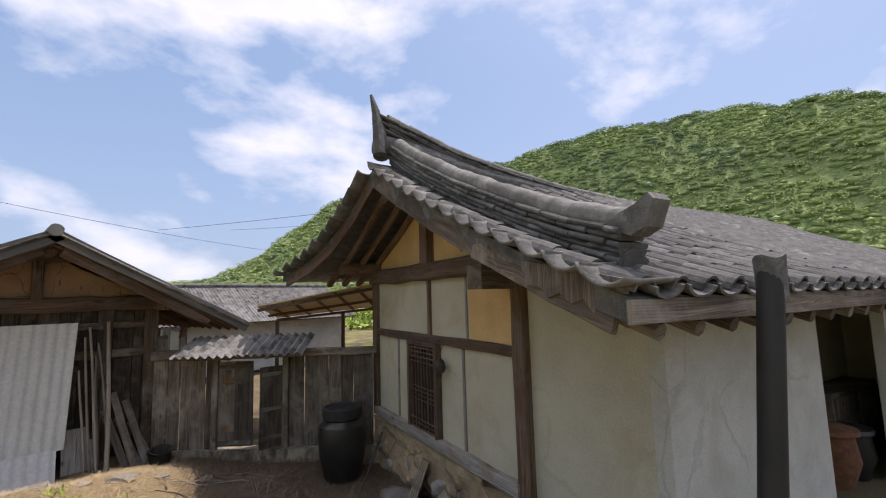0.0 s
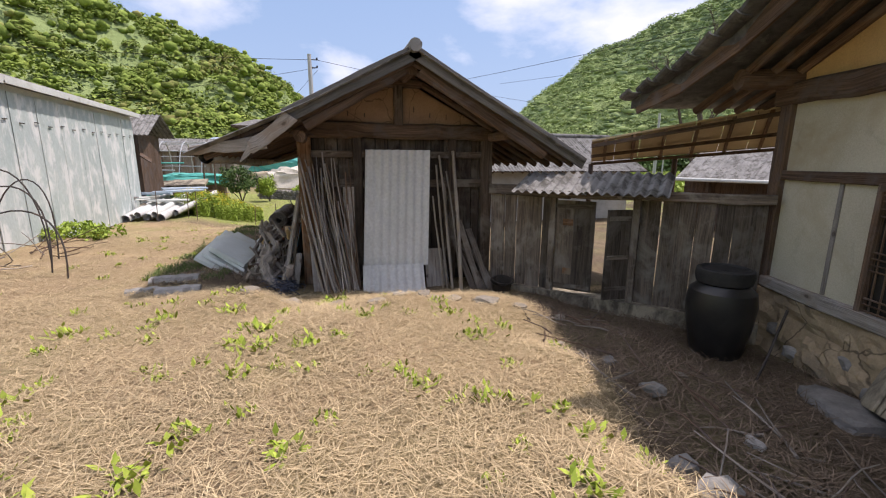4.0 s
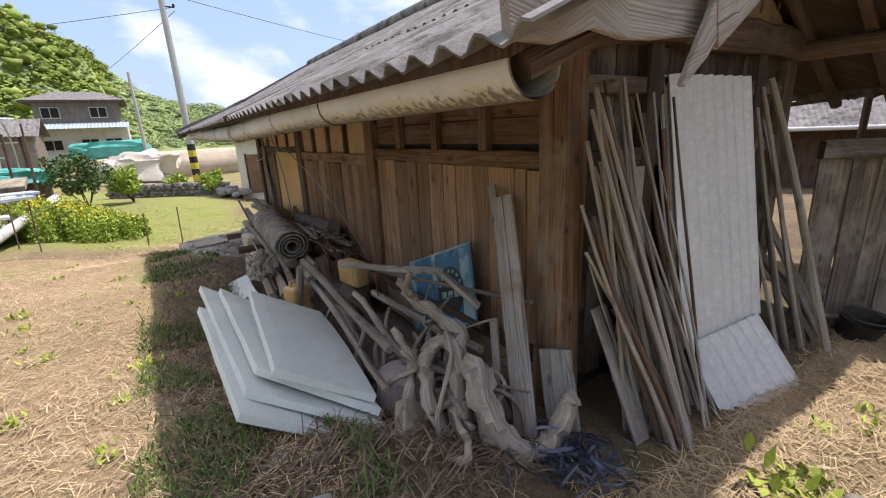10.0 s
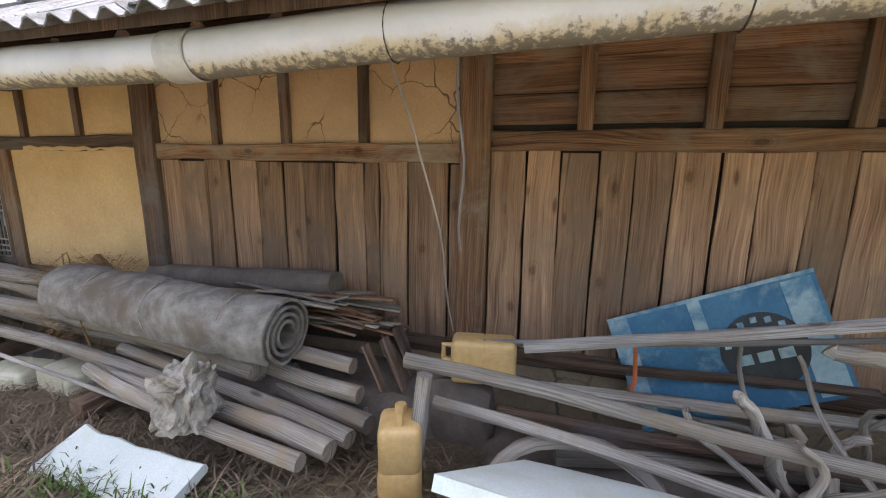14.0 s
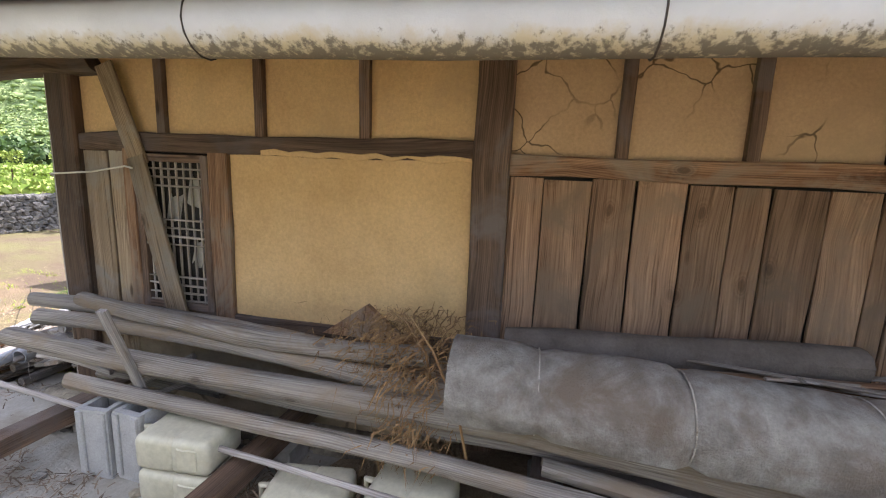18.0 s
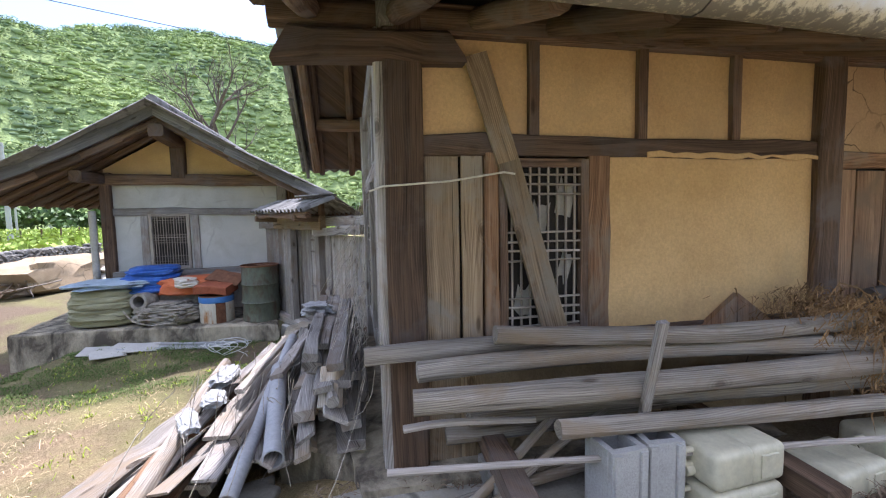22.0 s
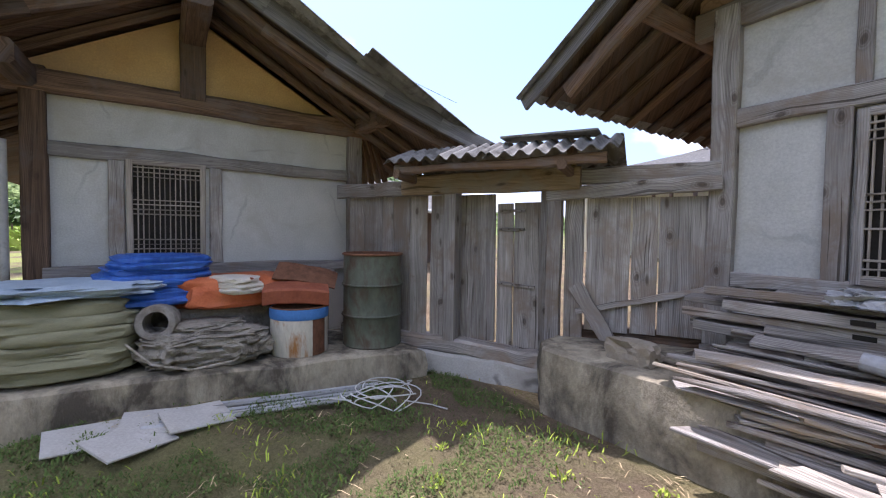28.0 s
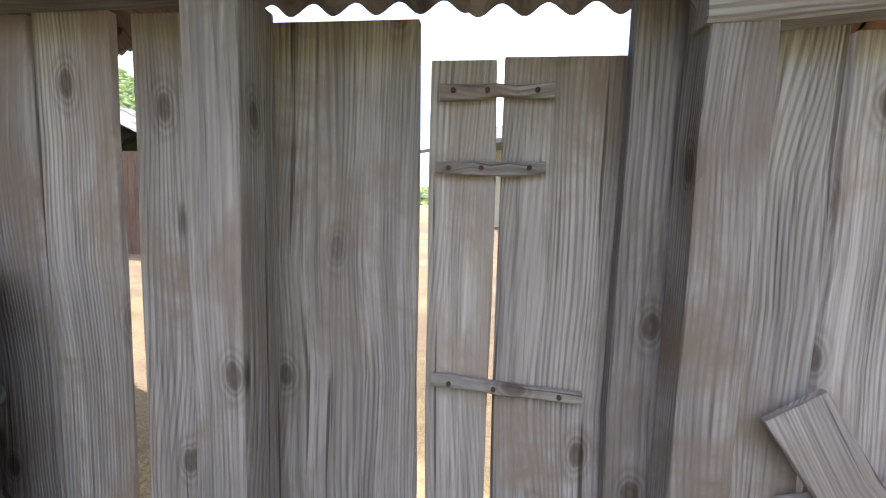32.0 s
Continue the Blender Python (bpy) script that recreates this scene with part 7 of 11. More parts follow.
    Geo().tube([(1.98 + 0.172 * math.cos(a), 7.55 + 0.172 * math.sin(a), -0.58 + 0.02 * math.sin(a)) for a in np.linspace(0, 2 * math.pi, 25)], 0.008, 6).ob("rim", STEEL_DARK, bk)
    # plank bottoms and slab at the corner
    lone(Geo().board((-0.95, 7.78, -0.79), (0.1, 7.68, -0.79), 0.26, 0.05, (0, 0, 1)), "threshold_slab", W_GREY, "worn timber slab lying before the shed", "slab")
    lone(bent((-1.75, 8.18, -0.70), (-0.80, 7.66, -0.70), 0.014, 0.011, 0.01), "cane", W_POLE, "pale cane lying on the ground", "cane")
    g = Geo()
    for k in range(120):
        r = random.uniform(0.05, 0.19)
        c = Vector((-1.35 + random.gauss(0, 0.12), 7.98 + random.gauss(0, 0.10), -0.73 + random.uniform(0.0, 0.22)))
        e1 = Vector((random.gauss(0, 1), random.gauss(0, 1), random.gauss(0, 0.6))).normalized()
        ax2 = Vector((random.gauss(0, 0.7), random.gauss(0, 0.7), 1)).normalized()
        e2 = ax2.cross(e1).normalized()
        a0, arc, kink = random.uniform(0, 6.28), random.uniform(1.5, 5.0), random.uniform(0.1, 0.5)
        vs = []
        for j in range(13):
            a = a0 + arc * j / 12
            rr = r * (1 + kink * math.sin(2.3 * a + k))
            p = c + e1 * (rr * math.cos(a)) + e2 * (rr * 0.7 * math.sin(a))
            p.z = max(-0.79, p.z)
            w = (ax2 * math.cos(a * 0.8 + k) + e1 * 0.6 * math.sin(a * 0.8 + k)).normalized() * 0.0075
            vs += [p - w, p + w]
        g.add(vs, [(2 * j, 2 * j + 1, 2 * j + 3, 2 * j + 2) for j in range(12)])
    lone(g, "strap_tangle", STRAP, "tangled heap of dark navy plastic strapping", "strapping", kind="stuff")


shed_front_things()


# ---- wood pile along the shed side ----
def side_things():
    random.seed(23)
    # foam boards
    slabs = (((-2.40, 10.65, -0.13), (-2.54, 9.18, -0.15), (-2.02, 8.95, -0.43)), ((-2.60, 11.00, -0.16), (-2.61, 9.34, -0.19), (-2.03, 8.90, -0.52)),
             ((-2.74, 11.25, -0.17), (-2.70, 9.22, -0.25), (-2.03, 8.86, -0.61)), ((-2.80, 10.80, -0.22), (-2.77, 9.06, -0.28), (-2.03, 8.80, -0.69)))
    for k, (a, e, b) in enumerate(slabs):
        a, e, b = Vector(a), Vector(e), Vector(b)
        g = Geo()
        nrm = (a - e).cross(b - e)
        nrm = nrm.normalized() if nrm.z > 0 else -nrm.normalized()
        th = 0.05
        nu, nv = 7, 7
        vs, fs = [], []
        for side in (0, -1):
            for j in range(nv + 1):
                for i in range(nu + 1):
                    s, t = i / nu, j / nv
                    p = e + (b - e) * s + (a - e) * t
                    sag = 0.03 * math.sin(3.0 * t + k) * s
                    edge = 0.012 * noise.noise(Vector((s * 9, t * 9, k)))
                    vs.append(p + nrm * (side * th + sag + (0.006 if 0 < i < nu and 0 < j < nv and side == 0 else 0)) + (b - e).normalized() * edge)
        m = nu + 1
        q = m * (nv + 1)
        for j in range(nv):
            for i in range(nu):
                x = j * m + i
                fs += [(x, x + 1, x + m + 1, x + m), (q + x, q + x + m, q + x + m + 1, q + x + 1)]
            fs += [(j * m, j * m + m, q + j * m + m, q + j * m), (j * m + nu, q + j * m + nu, q + j * m + m + nu, j * m + m + nu)]
        for i in range(nu):
            fs += [(i, q + i, q + i + 1, i + 1), (nv * m + i, nv * m + i + 1, q + nv * m + i + 1, q + nv * m + i)]
        lone(g.add(vs, fs), "foam_board", FOAM, "greenish-white foam board slumped over rubble", "foam board", "foam boards")
    lone(Geo().board((-2.24, 12.72, -0.64), (-2.28, 11.85, -0.62), 0.27, 0.05, (-0.3, 0.1, 1), 0.012, 6, 0.012), "foam_board", FOAM, "broken piece of foam board on the rubble", "foam board", "foam boards")
    lone(heap((-2.22, 9.75, -0.98), (0.24, 0.60, 0.24), 3, 0.25, 3), "rubble_mound", CLAY_WALL, "mound of earth and rubble under the foam boards", "rubble")
    # driftwood roots
    def gnarled(pts, r0, r1, seed, twist=0.22):
        """A crooked, fluted root along a smooth line through pts."""
        pts = [Vector(p) for p in pts]
        line = []
        for i in range(len(pts) - 1):
            p0, p1, p2, p3 = pts[max(i - 1, 0)], pts[i], pts[i + 1], pts[min(i + 2, len(pts) - 1)]
            for j in range(5):
                q = j / 5
                line.append(0.5 * (2 * p1 + (p2 - p0) * q + (2 * p0 - 5 * p1 + 4 * p2 - p3) * q * q + (3 * p1 - p0 - 3 * p2 + p3) * q ** 3))
        line.append(pts[-1])
        n = len(line)
        rad = []
        for i in range(n):
            jit = Vector([noise.noise(Vector((i * 0.55, seed * 3.7, 5.0 * c))) for c in range(3)]) * (0.5 * r0)
            if 0 < i < n - 1:
                line[i] = line[i] + jit
            rad.append((r0 + (r1 - r0) * i / n) * (1 + 0.30 * noise.noise(Vector((i * 0.8, seed, 2.0)))))
        return Geo().tube(line, rad, 12, wob=twist)
    for k, (pts, r0, r1) in enumerate((
            ([(-1.24, 8.08, -0.30), (-1.34, 8.12, -0.54), (-1.48, 8.18, -0.61), (-1.60, 8.28, -0.48), (-1.63, 8.40, -0.28), (-1.55, 8.54, -0.20)], 0.05, 0.085),
            ([(-1.60, 8.42, -0.82), (-1.68, 8.52, -0.50), (-1.63, 8.64, -0.30), (-1.50, 8.76, -0.12), (-1.58, 8.92, 0.0), (-1.66, 9.10, 0.12), (-1.60, 9.32, 0.14)], 0.065, 0.028),
            ([(-1.74, 8.60, -0.66), (-1.77, 8.74, -0.40), (-1.70, 8.84, -0.20), (-1.60, 8.74, -0.11), (-1.62, 8.58, -0.24)], 0.05, 0.035),
            ([(-1.52, 8.26, -0.83), (-1.60, 8.34, -0.62), (-1.58, 8.46, -0.40), (-1.50, 8.58, -0.26)], 0.055, 0.04),
            ([(-1.80, 8.76, -0.80), (-1.84, 8.86, -0.52), (-1.74, 9.0, -0.30), (-1.78, 9.14, -0.12)], 0.045, 0.022),
            ([(-1.66, 9.06, 0.10), (-1.72, 9.02, 0.20), (-1.70, 8.98, 0.30)], 0.028, 0.016))):
        lone(gnarled(pts, r0, r1, k + 1), "driftwood_root", W_DRIFT, "thick gnarled bleached driftwood root", "driftwood", "driftwood")
    for k in range(30):
        p = Vector((random.uniform(-2.0, -1.25), random.uniform(8.15, 9.5), -0.80))
        q = Vector((random.uniform(-1.9, -1.22), random.uniform(8.2, 9.8), random.uniform(-0.55, 0.02)))
        mid = p.lerp(q, 0.35) + Vector((random.uniform(-0.14, 0.08), random.uniform(-0.16, 0.16), random.uniform(0.0, 0.16)))
        mid2 = p.lerp(q, 0.7) + Vector((random.uniform(-0.10, 0.08), random.uniform(-0.12, 0.12), random.uniform(0.0, 0.12)))
        r = random.uniform(0.010, 0.032)
        lone(gnarled([p, mid, mid2, q], r * 1.2, r * 0.6, 20 + k, 0.16), "driftwood_branch", W_DRIFT if k % 3 else W_POLE, "crooked dry grey branch in the wood pile", "driftwood", "driftwood")
    # leaning planks
    for (x0, y0, z0), (x1, y1, z1), w, m in (((-1.40, 8.24, -0.82), (-1.10, 8.80, 0.72), 0.15, W_GREY), ((-1.28, 8.30, -0.82), (-1.08, 8.92, 0.78), 0.06, W_POLE), ((-1.46, 8.42, -0.82), (-1.25, 8.72, -0.05), 0.05, W_GREY), ((-1.20, 8.12, -0.82), (-1.12, 8.32, -0.15), 0.2, W_GREY)):
        lone(Geo().board((x0, y0, z0), (x1, y1, z1), w, 0.03, (-1, -0.3, 0.3)), "leaning_plank", m, "grey plank leaning on the shed corner post", "plank", "leaning planks")
    # blue signboard with a dark disc and unreadable lettering
    sg = thing("signboard", (-1.06, 9.6, -0.62), "faded torn blue signboard with a black round emblem", "signboard")
    o = Vector((-1.10, 10.08, -0.02))
    ax = Vector((0.02, -0.90, 0.37)).normalized()
    dn = Vector((-0.13, -0.25, -0.62)).normalized()
    nn = ax.cross(dn)
    if nn.x > 0:
        nn = -nn
    def spot(u, v, h=0.0):
        return o + ax * u + dn * v + nn * h
    def patch(us, vs_, mat, name, h):
        Geo().add([spot(us[0], vs_[0], h), spot(us[1], vs_[0], h), spot(us[1], vs_[1], h), spot(us[0], vs_[1], h), *[spot(u, v, h - 0.004) for u, v in ((us[0], vs_[0]), (us[1], vs_[0]), (us[1], vs_[1]), (us[0], vs_[1]))]],
                  [(0, 1, 2, 3), (7, 6, 5, 4), (0, 4, 5, 1), (1, 5, 6, 2), (2, 6, 7, 3), (3, 7, 4, 0)]).ob(name, mat, sg)
    patch((0, 0.97), (0, 0.62), SIGN_BLUE, "board", 0.0)
    patch((0.0, 0.10), (0.02, 0.6), SIGN_PALE, "stripe", 0.004)
    patch((0.82, 0.95), (0.03, 0.6), SIGN_PALE, "stripe", 0.004)
    patch((0.40, 0.46), (0.01, 0.25), SIGN_PALE, "stripe", 0.0045)
    patch((0.0, 0.97), (0.0, 0.018), SIGN_PALE, "edge_tear", 0.005)
    disc = Geo()
    c = spot(0.66, 0.33, 0.006)
    disc.add([c] + [c + ax * (0.19 * math.cos(a)) + dn * (0.19 * math.sin(a)) for a in np.linspace(0, 2 * math.pi, 33)[:-1]], [(0, 1 + i, 1 + (i + 1) % 32) for i in range(32)])
    disc.ob("emblem", SIGN_BLACK, sg)
    for k in range(7):
        a = 3.5 + 0.4 * k
        pc = (0.66 + 0.155 * math.cos(a), 0.33 + 0.155 * math.sin(a))
        patch((pc[0] - 0.014, pc[0] + 0.014), (pc[1] - 0.014, pc[1] + 0.014), SIGN_PALE, "letter_bar", 0.009)
    for k in range(3):
        patch((0.535 + 0.09 * k, 0.60 + 0.09 * k), (0.335, 0.385), SIGN_PALE, "letter_bar", 0.009)
    # long sticks over the pile
    for p, q, r, m, lab in (((-1.61, 10.47, -0.02), (-1.56, 8.86, 0.31), 0.03, W_GREY, "grey batten"), ((-1.45, 10.75, -0.10), (-1.13, 8.50, 0.10), 0.018, W_BAMBOO, "bamboo cane"),
                            ((-1.83, 10.98, -0.06), (-1.865, 9.03, -0.20), 0.035, W_POLE, "bare grey pole"), ((-1.80, 10.85, -0.26), (-1.95, 8.95, -0.42), 0.03, W_POLE, "bare grey pole"),
                            ((-1.50, 10.6, -0.45), (-1.55, 9.0, -0.40), 0.04, W_OLD, "dark pole"), ((-1.35, 10.4, -0.35), (-1.30, 8.8, -0.30), 0.035, W_POLE, "bare grey pole"),
                            ((-1.62, 10.3, -0.55), (-1.4, 8.7, -0.5), 0.045, W_POLE, "bare grey pole"), ((-1.2, 10.5, -0.25), (-1.2, 8.9, -0.2), 0.03, W_OLD, "dark pole"),
                            ((-1.9, 10.2, -0.7), (-1.7, 8.9, -0.62), 0.05, W_POLE, "bare grey pole"), ((-1.3, 9.9, -0.72), (-1.35, 8.7, -0.68), 0.06, W_POLE, "bare grey pole")):
        lone(bent(p, q, r, r * 0.85, 0.03), "pole", m, lab + " laid across the wood pile", "pole", "wood pile")
    tub = thing("plastic_tub", (-1.72, 9.2, -0.80), "pale pinkish plastic tub upside down in the wood pile", "tub")
    Geo().lathe([(0.0, 0.30), (0.14, 0.30), (0.165, 0.28), (0.19, 0.03), (0.205, 0.02), (0.205, 0.0), (0.18, 0.0), (0.15, 0.27), (0.0, 0.275)][::-1], (-1.72, 9.2, -0.78), 28).ob("body", TUB_PINK, tub)
    lone(Geo().board((-1.53, 8.95, 0.30), (-1.35, 8.75, 0.05), 0.07, 0.03, (0, 0, 1)), "bracket_board", W_POLE, "short grey board on the wood pile", "board")
    lone(bent((-1.98, 10.92, -0.72), (-1.90, 10.86, -0.08), 0.04, 0.035, 0.01), "stake", W_POLE, "upright grey stake in the wood pile", "stake")
    lone(Geo().tube([(-1.78, 10.62 - 0.42 + 0.42 * math.cos(a), -0.78 + 0.44 * math.sin(a)) for a in np.linspace(0.0, math.pi, 15)], 0.035, 8, flat=0.5, wob=0.08), "wooden_hoop", W_POLE, "half-buried curved wooden hoop", "hoop")
    lone(Geo().tube([(-1.5, 9.98, 0.0), (-1.5, 9.97, -0.16), (-1.49, 9.98, -0.22)], 0.012, 6, flat=0.3), "red_ribbon", TARP_RED, "strip of red ribbon hanging from a stick", "ribbon")
    # small logs laid slanting to the roll
    for k, (x, y, z) in enumerate(((-2.09, 11.38, -0.50), (-1.98, 11.30, -0.50), (-1.90, 11.24, -0.48), (-1.74, 11.22, -0.50), (-1.68, 11.30, -0.38), (-1.60, 11.38, -0.27), (-1.55, 11.30, -0.52))):
        lone(bent((x, y, z), (x + random.uniform(0.10, 0.3), y + random.uniform(1.3, 1.9), z + random.uniform(0.02, 0.12)), random.uniform(0.042, 0.055), 0.04, 0.03, 5, 9), "log", W_POLE, "thin debarked log in a bundle", "log", "log bundle")
    # long roof poles
    for p, q, r in (((-1.17, 16.42, -0.12), (-1.35, 13.4, -0.18), 0.068), ((-1.32, 16.18, -0.17), (-1.50, 12.6, -0.22), 0.07), ((-1.46, 16.22, -0.25), (-1.72, 11.9, -0.32), 0.082), ((-1.34, 15.80, -0.01), (-1.42, 13.6, -0.06), 0.065),
                    ((-1.30, 15.9, -0.34), (-1.55, 11.8, -0.40), 0.07), ((-1.60, 15.6, -0.38), (-1.85, 12.2, -0.46), 0.06), ((-1.2, 15.9, -0.48), (-1.35, 12.2, -0.50), 0.075)):
        lone(bent(p, q, r * 0.70, r * 0.80, 0.08, 10, 10, 0.09), "roof_pole", W_POLE, "long stripped grey pole stacked along the wall", "pole", "long poles")
    for y in (15.75, 14.45, 13.0):
        lone(Geo().board((-1.05, y, -0.66), (-1.95, y + 0.05, -0.66), 0.12, 0.10, (0, 0, 1)), "bearer", W_OLD, "dark timber bearer under the long poles", "timber")
        lone(Geo().box((-1.45, y - 0.09, -0.86), (-1.15, y + 0.09, -0.71), 0.01), "bearer_stone", STONE, "squared stone under a bearer", "stone")
    for p, q, r, m in (((-1.55, 16.35, -0.50), (-1.95, 11.9, -0.60), 0.016, W_BAMBOO), ((-1.45, 16.0, -0.80), (-1.15, 15.2, -0.38), 0.025, W_POLE), ((-1.50, 15.95, -0.81), (-1.2, 15.0, -0.45), 0.022, W_POLE), ((-1.40, 16.1, -0.81), (-1.3, 15.0, -0.72), 0.03, W_POLE),
                       ((-1.10, 16.0, -0.62), (-1.15, 15.0, -0.60), 0.05, W_POLE), ((-1.30, 16.25, -0.45), (-1.36, 15.6, -0.45), 0.02, W_BAMBOO)):
        lone(bent(p, q, r, r * 0.85, 0.02), "stick", m, "grey stick by the shed corner", "stick", "sticks")
    lone(Geo().board((-1.56, 15.15, -0.42), (-1.72, 15.18, 0.10), 0.05, 0.03, (-1, 0, 0)), "upright_batten", W_GREY, "grey batten standing in a cement block", "batten")
    prop = thing("prop_plank", (-1.10, 15.36, -0.14), "long grey plank propped slantwise against the lattice door", "plank")
    Geo().board((-1.10, 15.34, -0.16), (-1.06, 15.62, 0.85), 0.15, 0.025, (-1, 0, 0.05), w1=0.13).ob("lower_plank", W_TAN, prop)
    Geo().board((-1.05, 15.60, 0.80), (-1.06, 15.80, 1.40), 0.13, 0.02, (-1, 0, 0.05)).ob("upper_plank", W_TAN, prop)
    lone(Geo().tube([(-1.0, 16.36, 0.70), (-1.07, 16.30, 0.72), (-1.08, 15.95, 0.745), (-1.10, 15.66, 0.79), (-1.11, 15.6, 0.78)], 0.006, 6), "tie_cord", CREAM_BAG, "pale cord tied round the corner post", "cord")
    # fallen clay slab and plant litter
    wedge = Geo().add([(-1.06, 14.36, -0.16), (-1.08, 13.82, -0.16), (-1.05, 14.08, 0.04), (-1.02, 14.36, -0.16), (-1.02, 13.82, -0.16), (-1.01, 14.08, 0.04)], [(0, 1, 2), (5, 4, 3), (0, 2, 5, 3), (1, 4, 5, 2), (0, 3, 4, 1)])
    lone(wedge, "wood_triangle", W_BROWN, "triangular brown board leaning on the clay panel", "board")
    # carpet roll
    roll = thing("carpet_roll", (-1.75, 12.4, -0.2), "thick roll of grey felt carpet tied with cord", "carpet roll")
    g = Geo()
    turns, npt, ny = 3.6, 84, 34
    vs, fs = [], []
    for j in range(ny + 1):
        s = j / ny
        y = 11.68 + 1.77 * s
        pinch = 1 - 0.13 * max(0, 1 - abs(s - 0.18) / 0.03) - 0.13 * max(0, 1 - abs(s - 0.5) / 0.03) - 0.13 * max(0, 1 - abs(s - 0.80) / 0.03)
        for i in range(npt + 1):
            a = 2 * math.pi * turns * i / npt
            r = (0.045 + 0.145 * i / npt) * pinch * (1 + 0.03 * math.sin(2 * a + s * 9) + (0.10 * noise.noise(Vector((2.2 * math.cos(a), 2.2 * math.sin(a), s * 5))) if i > npt * 0.6 else 0))
            for th in (0.0, 0.018):
                vs.append((-1.74 + 0.12 * s + (r + th) * math.cos(a), y, -0.06 + 0.02 * s + (r + th) * math.sin(a) * 0.93))
    m = 2 * (npt + 1)
    for j in range(ny):
        for i in range(npt):
            for th, flip in ((0, 1), (1, 0)):
                x = j * m + 2 * i + th
                quad = (x, x + 2, x + m + 2, x + m)
                fs.append(quad if flip else quad[::-1])
    for i in range(npt):
        x = 2 * i
        fs.append((x, x + 1, x + 3, x + 2))
        x = ny * m + 2 * i
        fs.append((x, x + 2, x + 3, x + 1))
    g.add(vs, fs)
    g.smooth = True
    g.ob("felt", FELT, roll)
    for s in (0.18, 0.5, 0.80):
        y = 11.68 + 1.77 * s
        Geo().tube([(-1.74 + 0.12 * s + 0.182 * math.cos(a), y, -0.06 + 0.02 * s + 0.17 * math.sin(a)) for a in np.linspace(0, 2 * math.pi, 25)], 0.003, 5).ob("cord", STUMP, roll)
    lone(bent((-1.22, 11.70, 0.06), (-1.2, 13.25, -0.03), 0.085, 0.08, 0.03, 6, 12, 0.08), "dark_roll", MAT_DARK, "dark rolled mat behind the carpet roll", "mat roll")
    for k in range(34):
        y = random.uniform(11.2, 11.6)
        lone(Geo().board((random.uniform(-1.5, -1.12), y, random.uniform(-0.20, 0.06)), (random.uniform(-1.45, -1.14), y + random.uniform(0.5, 1.3), random.uniform(-0.16, 0.04)), random.uniform(0.02, 0.05), 0.012, (0, 0, 1)), "kindling_stick", W_POLE if k % 2 else W_BROWN, "split kindling stick in a bundle", "kindling", "kindling")
    for k in range(12):
        y = random.uniform(11.1, 11.3)
        lone(Geo().board((-1.15 - 0.04 * k, y, -0.38), (-1.15 - 0.04 * k + 0.02, y + 0.12, -0.38 + random.uniform(0.15, 0.3)), 0.07, 0.014, (0, -1, 0)), "shingle_scrap", W_OLD, "dark split board scrap", "board", "kindling")
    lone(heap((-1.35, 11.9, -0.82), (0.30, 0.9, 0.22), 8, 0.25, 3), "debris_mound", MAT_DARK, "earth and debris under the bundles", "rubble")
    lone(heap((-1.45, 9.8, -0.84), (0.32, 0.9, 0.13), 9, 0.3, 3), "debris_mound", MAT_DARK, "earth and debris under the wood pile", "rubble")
    lone(heap((-2.06, 12.05, -0.46), (0.12, 0.11, 0.15), 5, 0.5, 4, 0.3, 3.4), "pale_stump", STUMP, "gnarled whitish root stump", "stump")
    g = Geo()
    for k in range(1800):
        hang = k % 4 == 0
        p = Vector((random.gauss(-1.60, 0.06) if hang else random.uniform(-1.60, -1.10), random.gauss(13.66, 0.10) if hang else random.gauss(13.76, 0.17), random.uniform(-0.46, -0.04) if hang else random.uniform(-0.16, 0.07)))
        d = Vector((random.uniform(-0.06, 0.04), random.uniform(-0.09, 0.09), random.uniform(-0.16, 0.0) if hang else random.uniform(-0.08, 0.07)))
        w = Vector((0.0012, 0.0022, 0.0008)) * random.uniform(0.6, 1.5)
        q = p + d * 0.5 + Vector((random.uniform(-0.03, 0.03), random.uniform(-0.03, 0.03), random.uniform(-0.02, 0.04)))
        g.add([p - w, p + w, q + w, q - w, p + d], [(0, 1, 2, 3), (3, 2, 4)])
    lone(g, "withered_vine_heap", DEADVINE, "heap of brown withered vines on the long poles", "vines", kind="stuff")
    for pts in ([(-1.5, 13.55, -0.3), (-1.52, 13.6, 0.0), (-1.46, 13.72, 0.12), (-1.42, 13.8, 0.15), (-1.44, 13.9, 0.08)], [(-1.62, 13.35, -0.55), (-1.64, 13.42, -0.2), (-1.60, 13.55, 0.05), (-1.52, 13.68, 0.17)]):
        lone(Geo().tube(pts, [0.007, 0.006, 0.005, 0.004, 0.003][: len(pts)], 5), "withered_vine", DEADVINE, "thin withered vine on the pole pile", "vine")


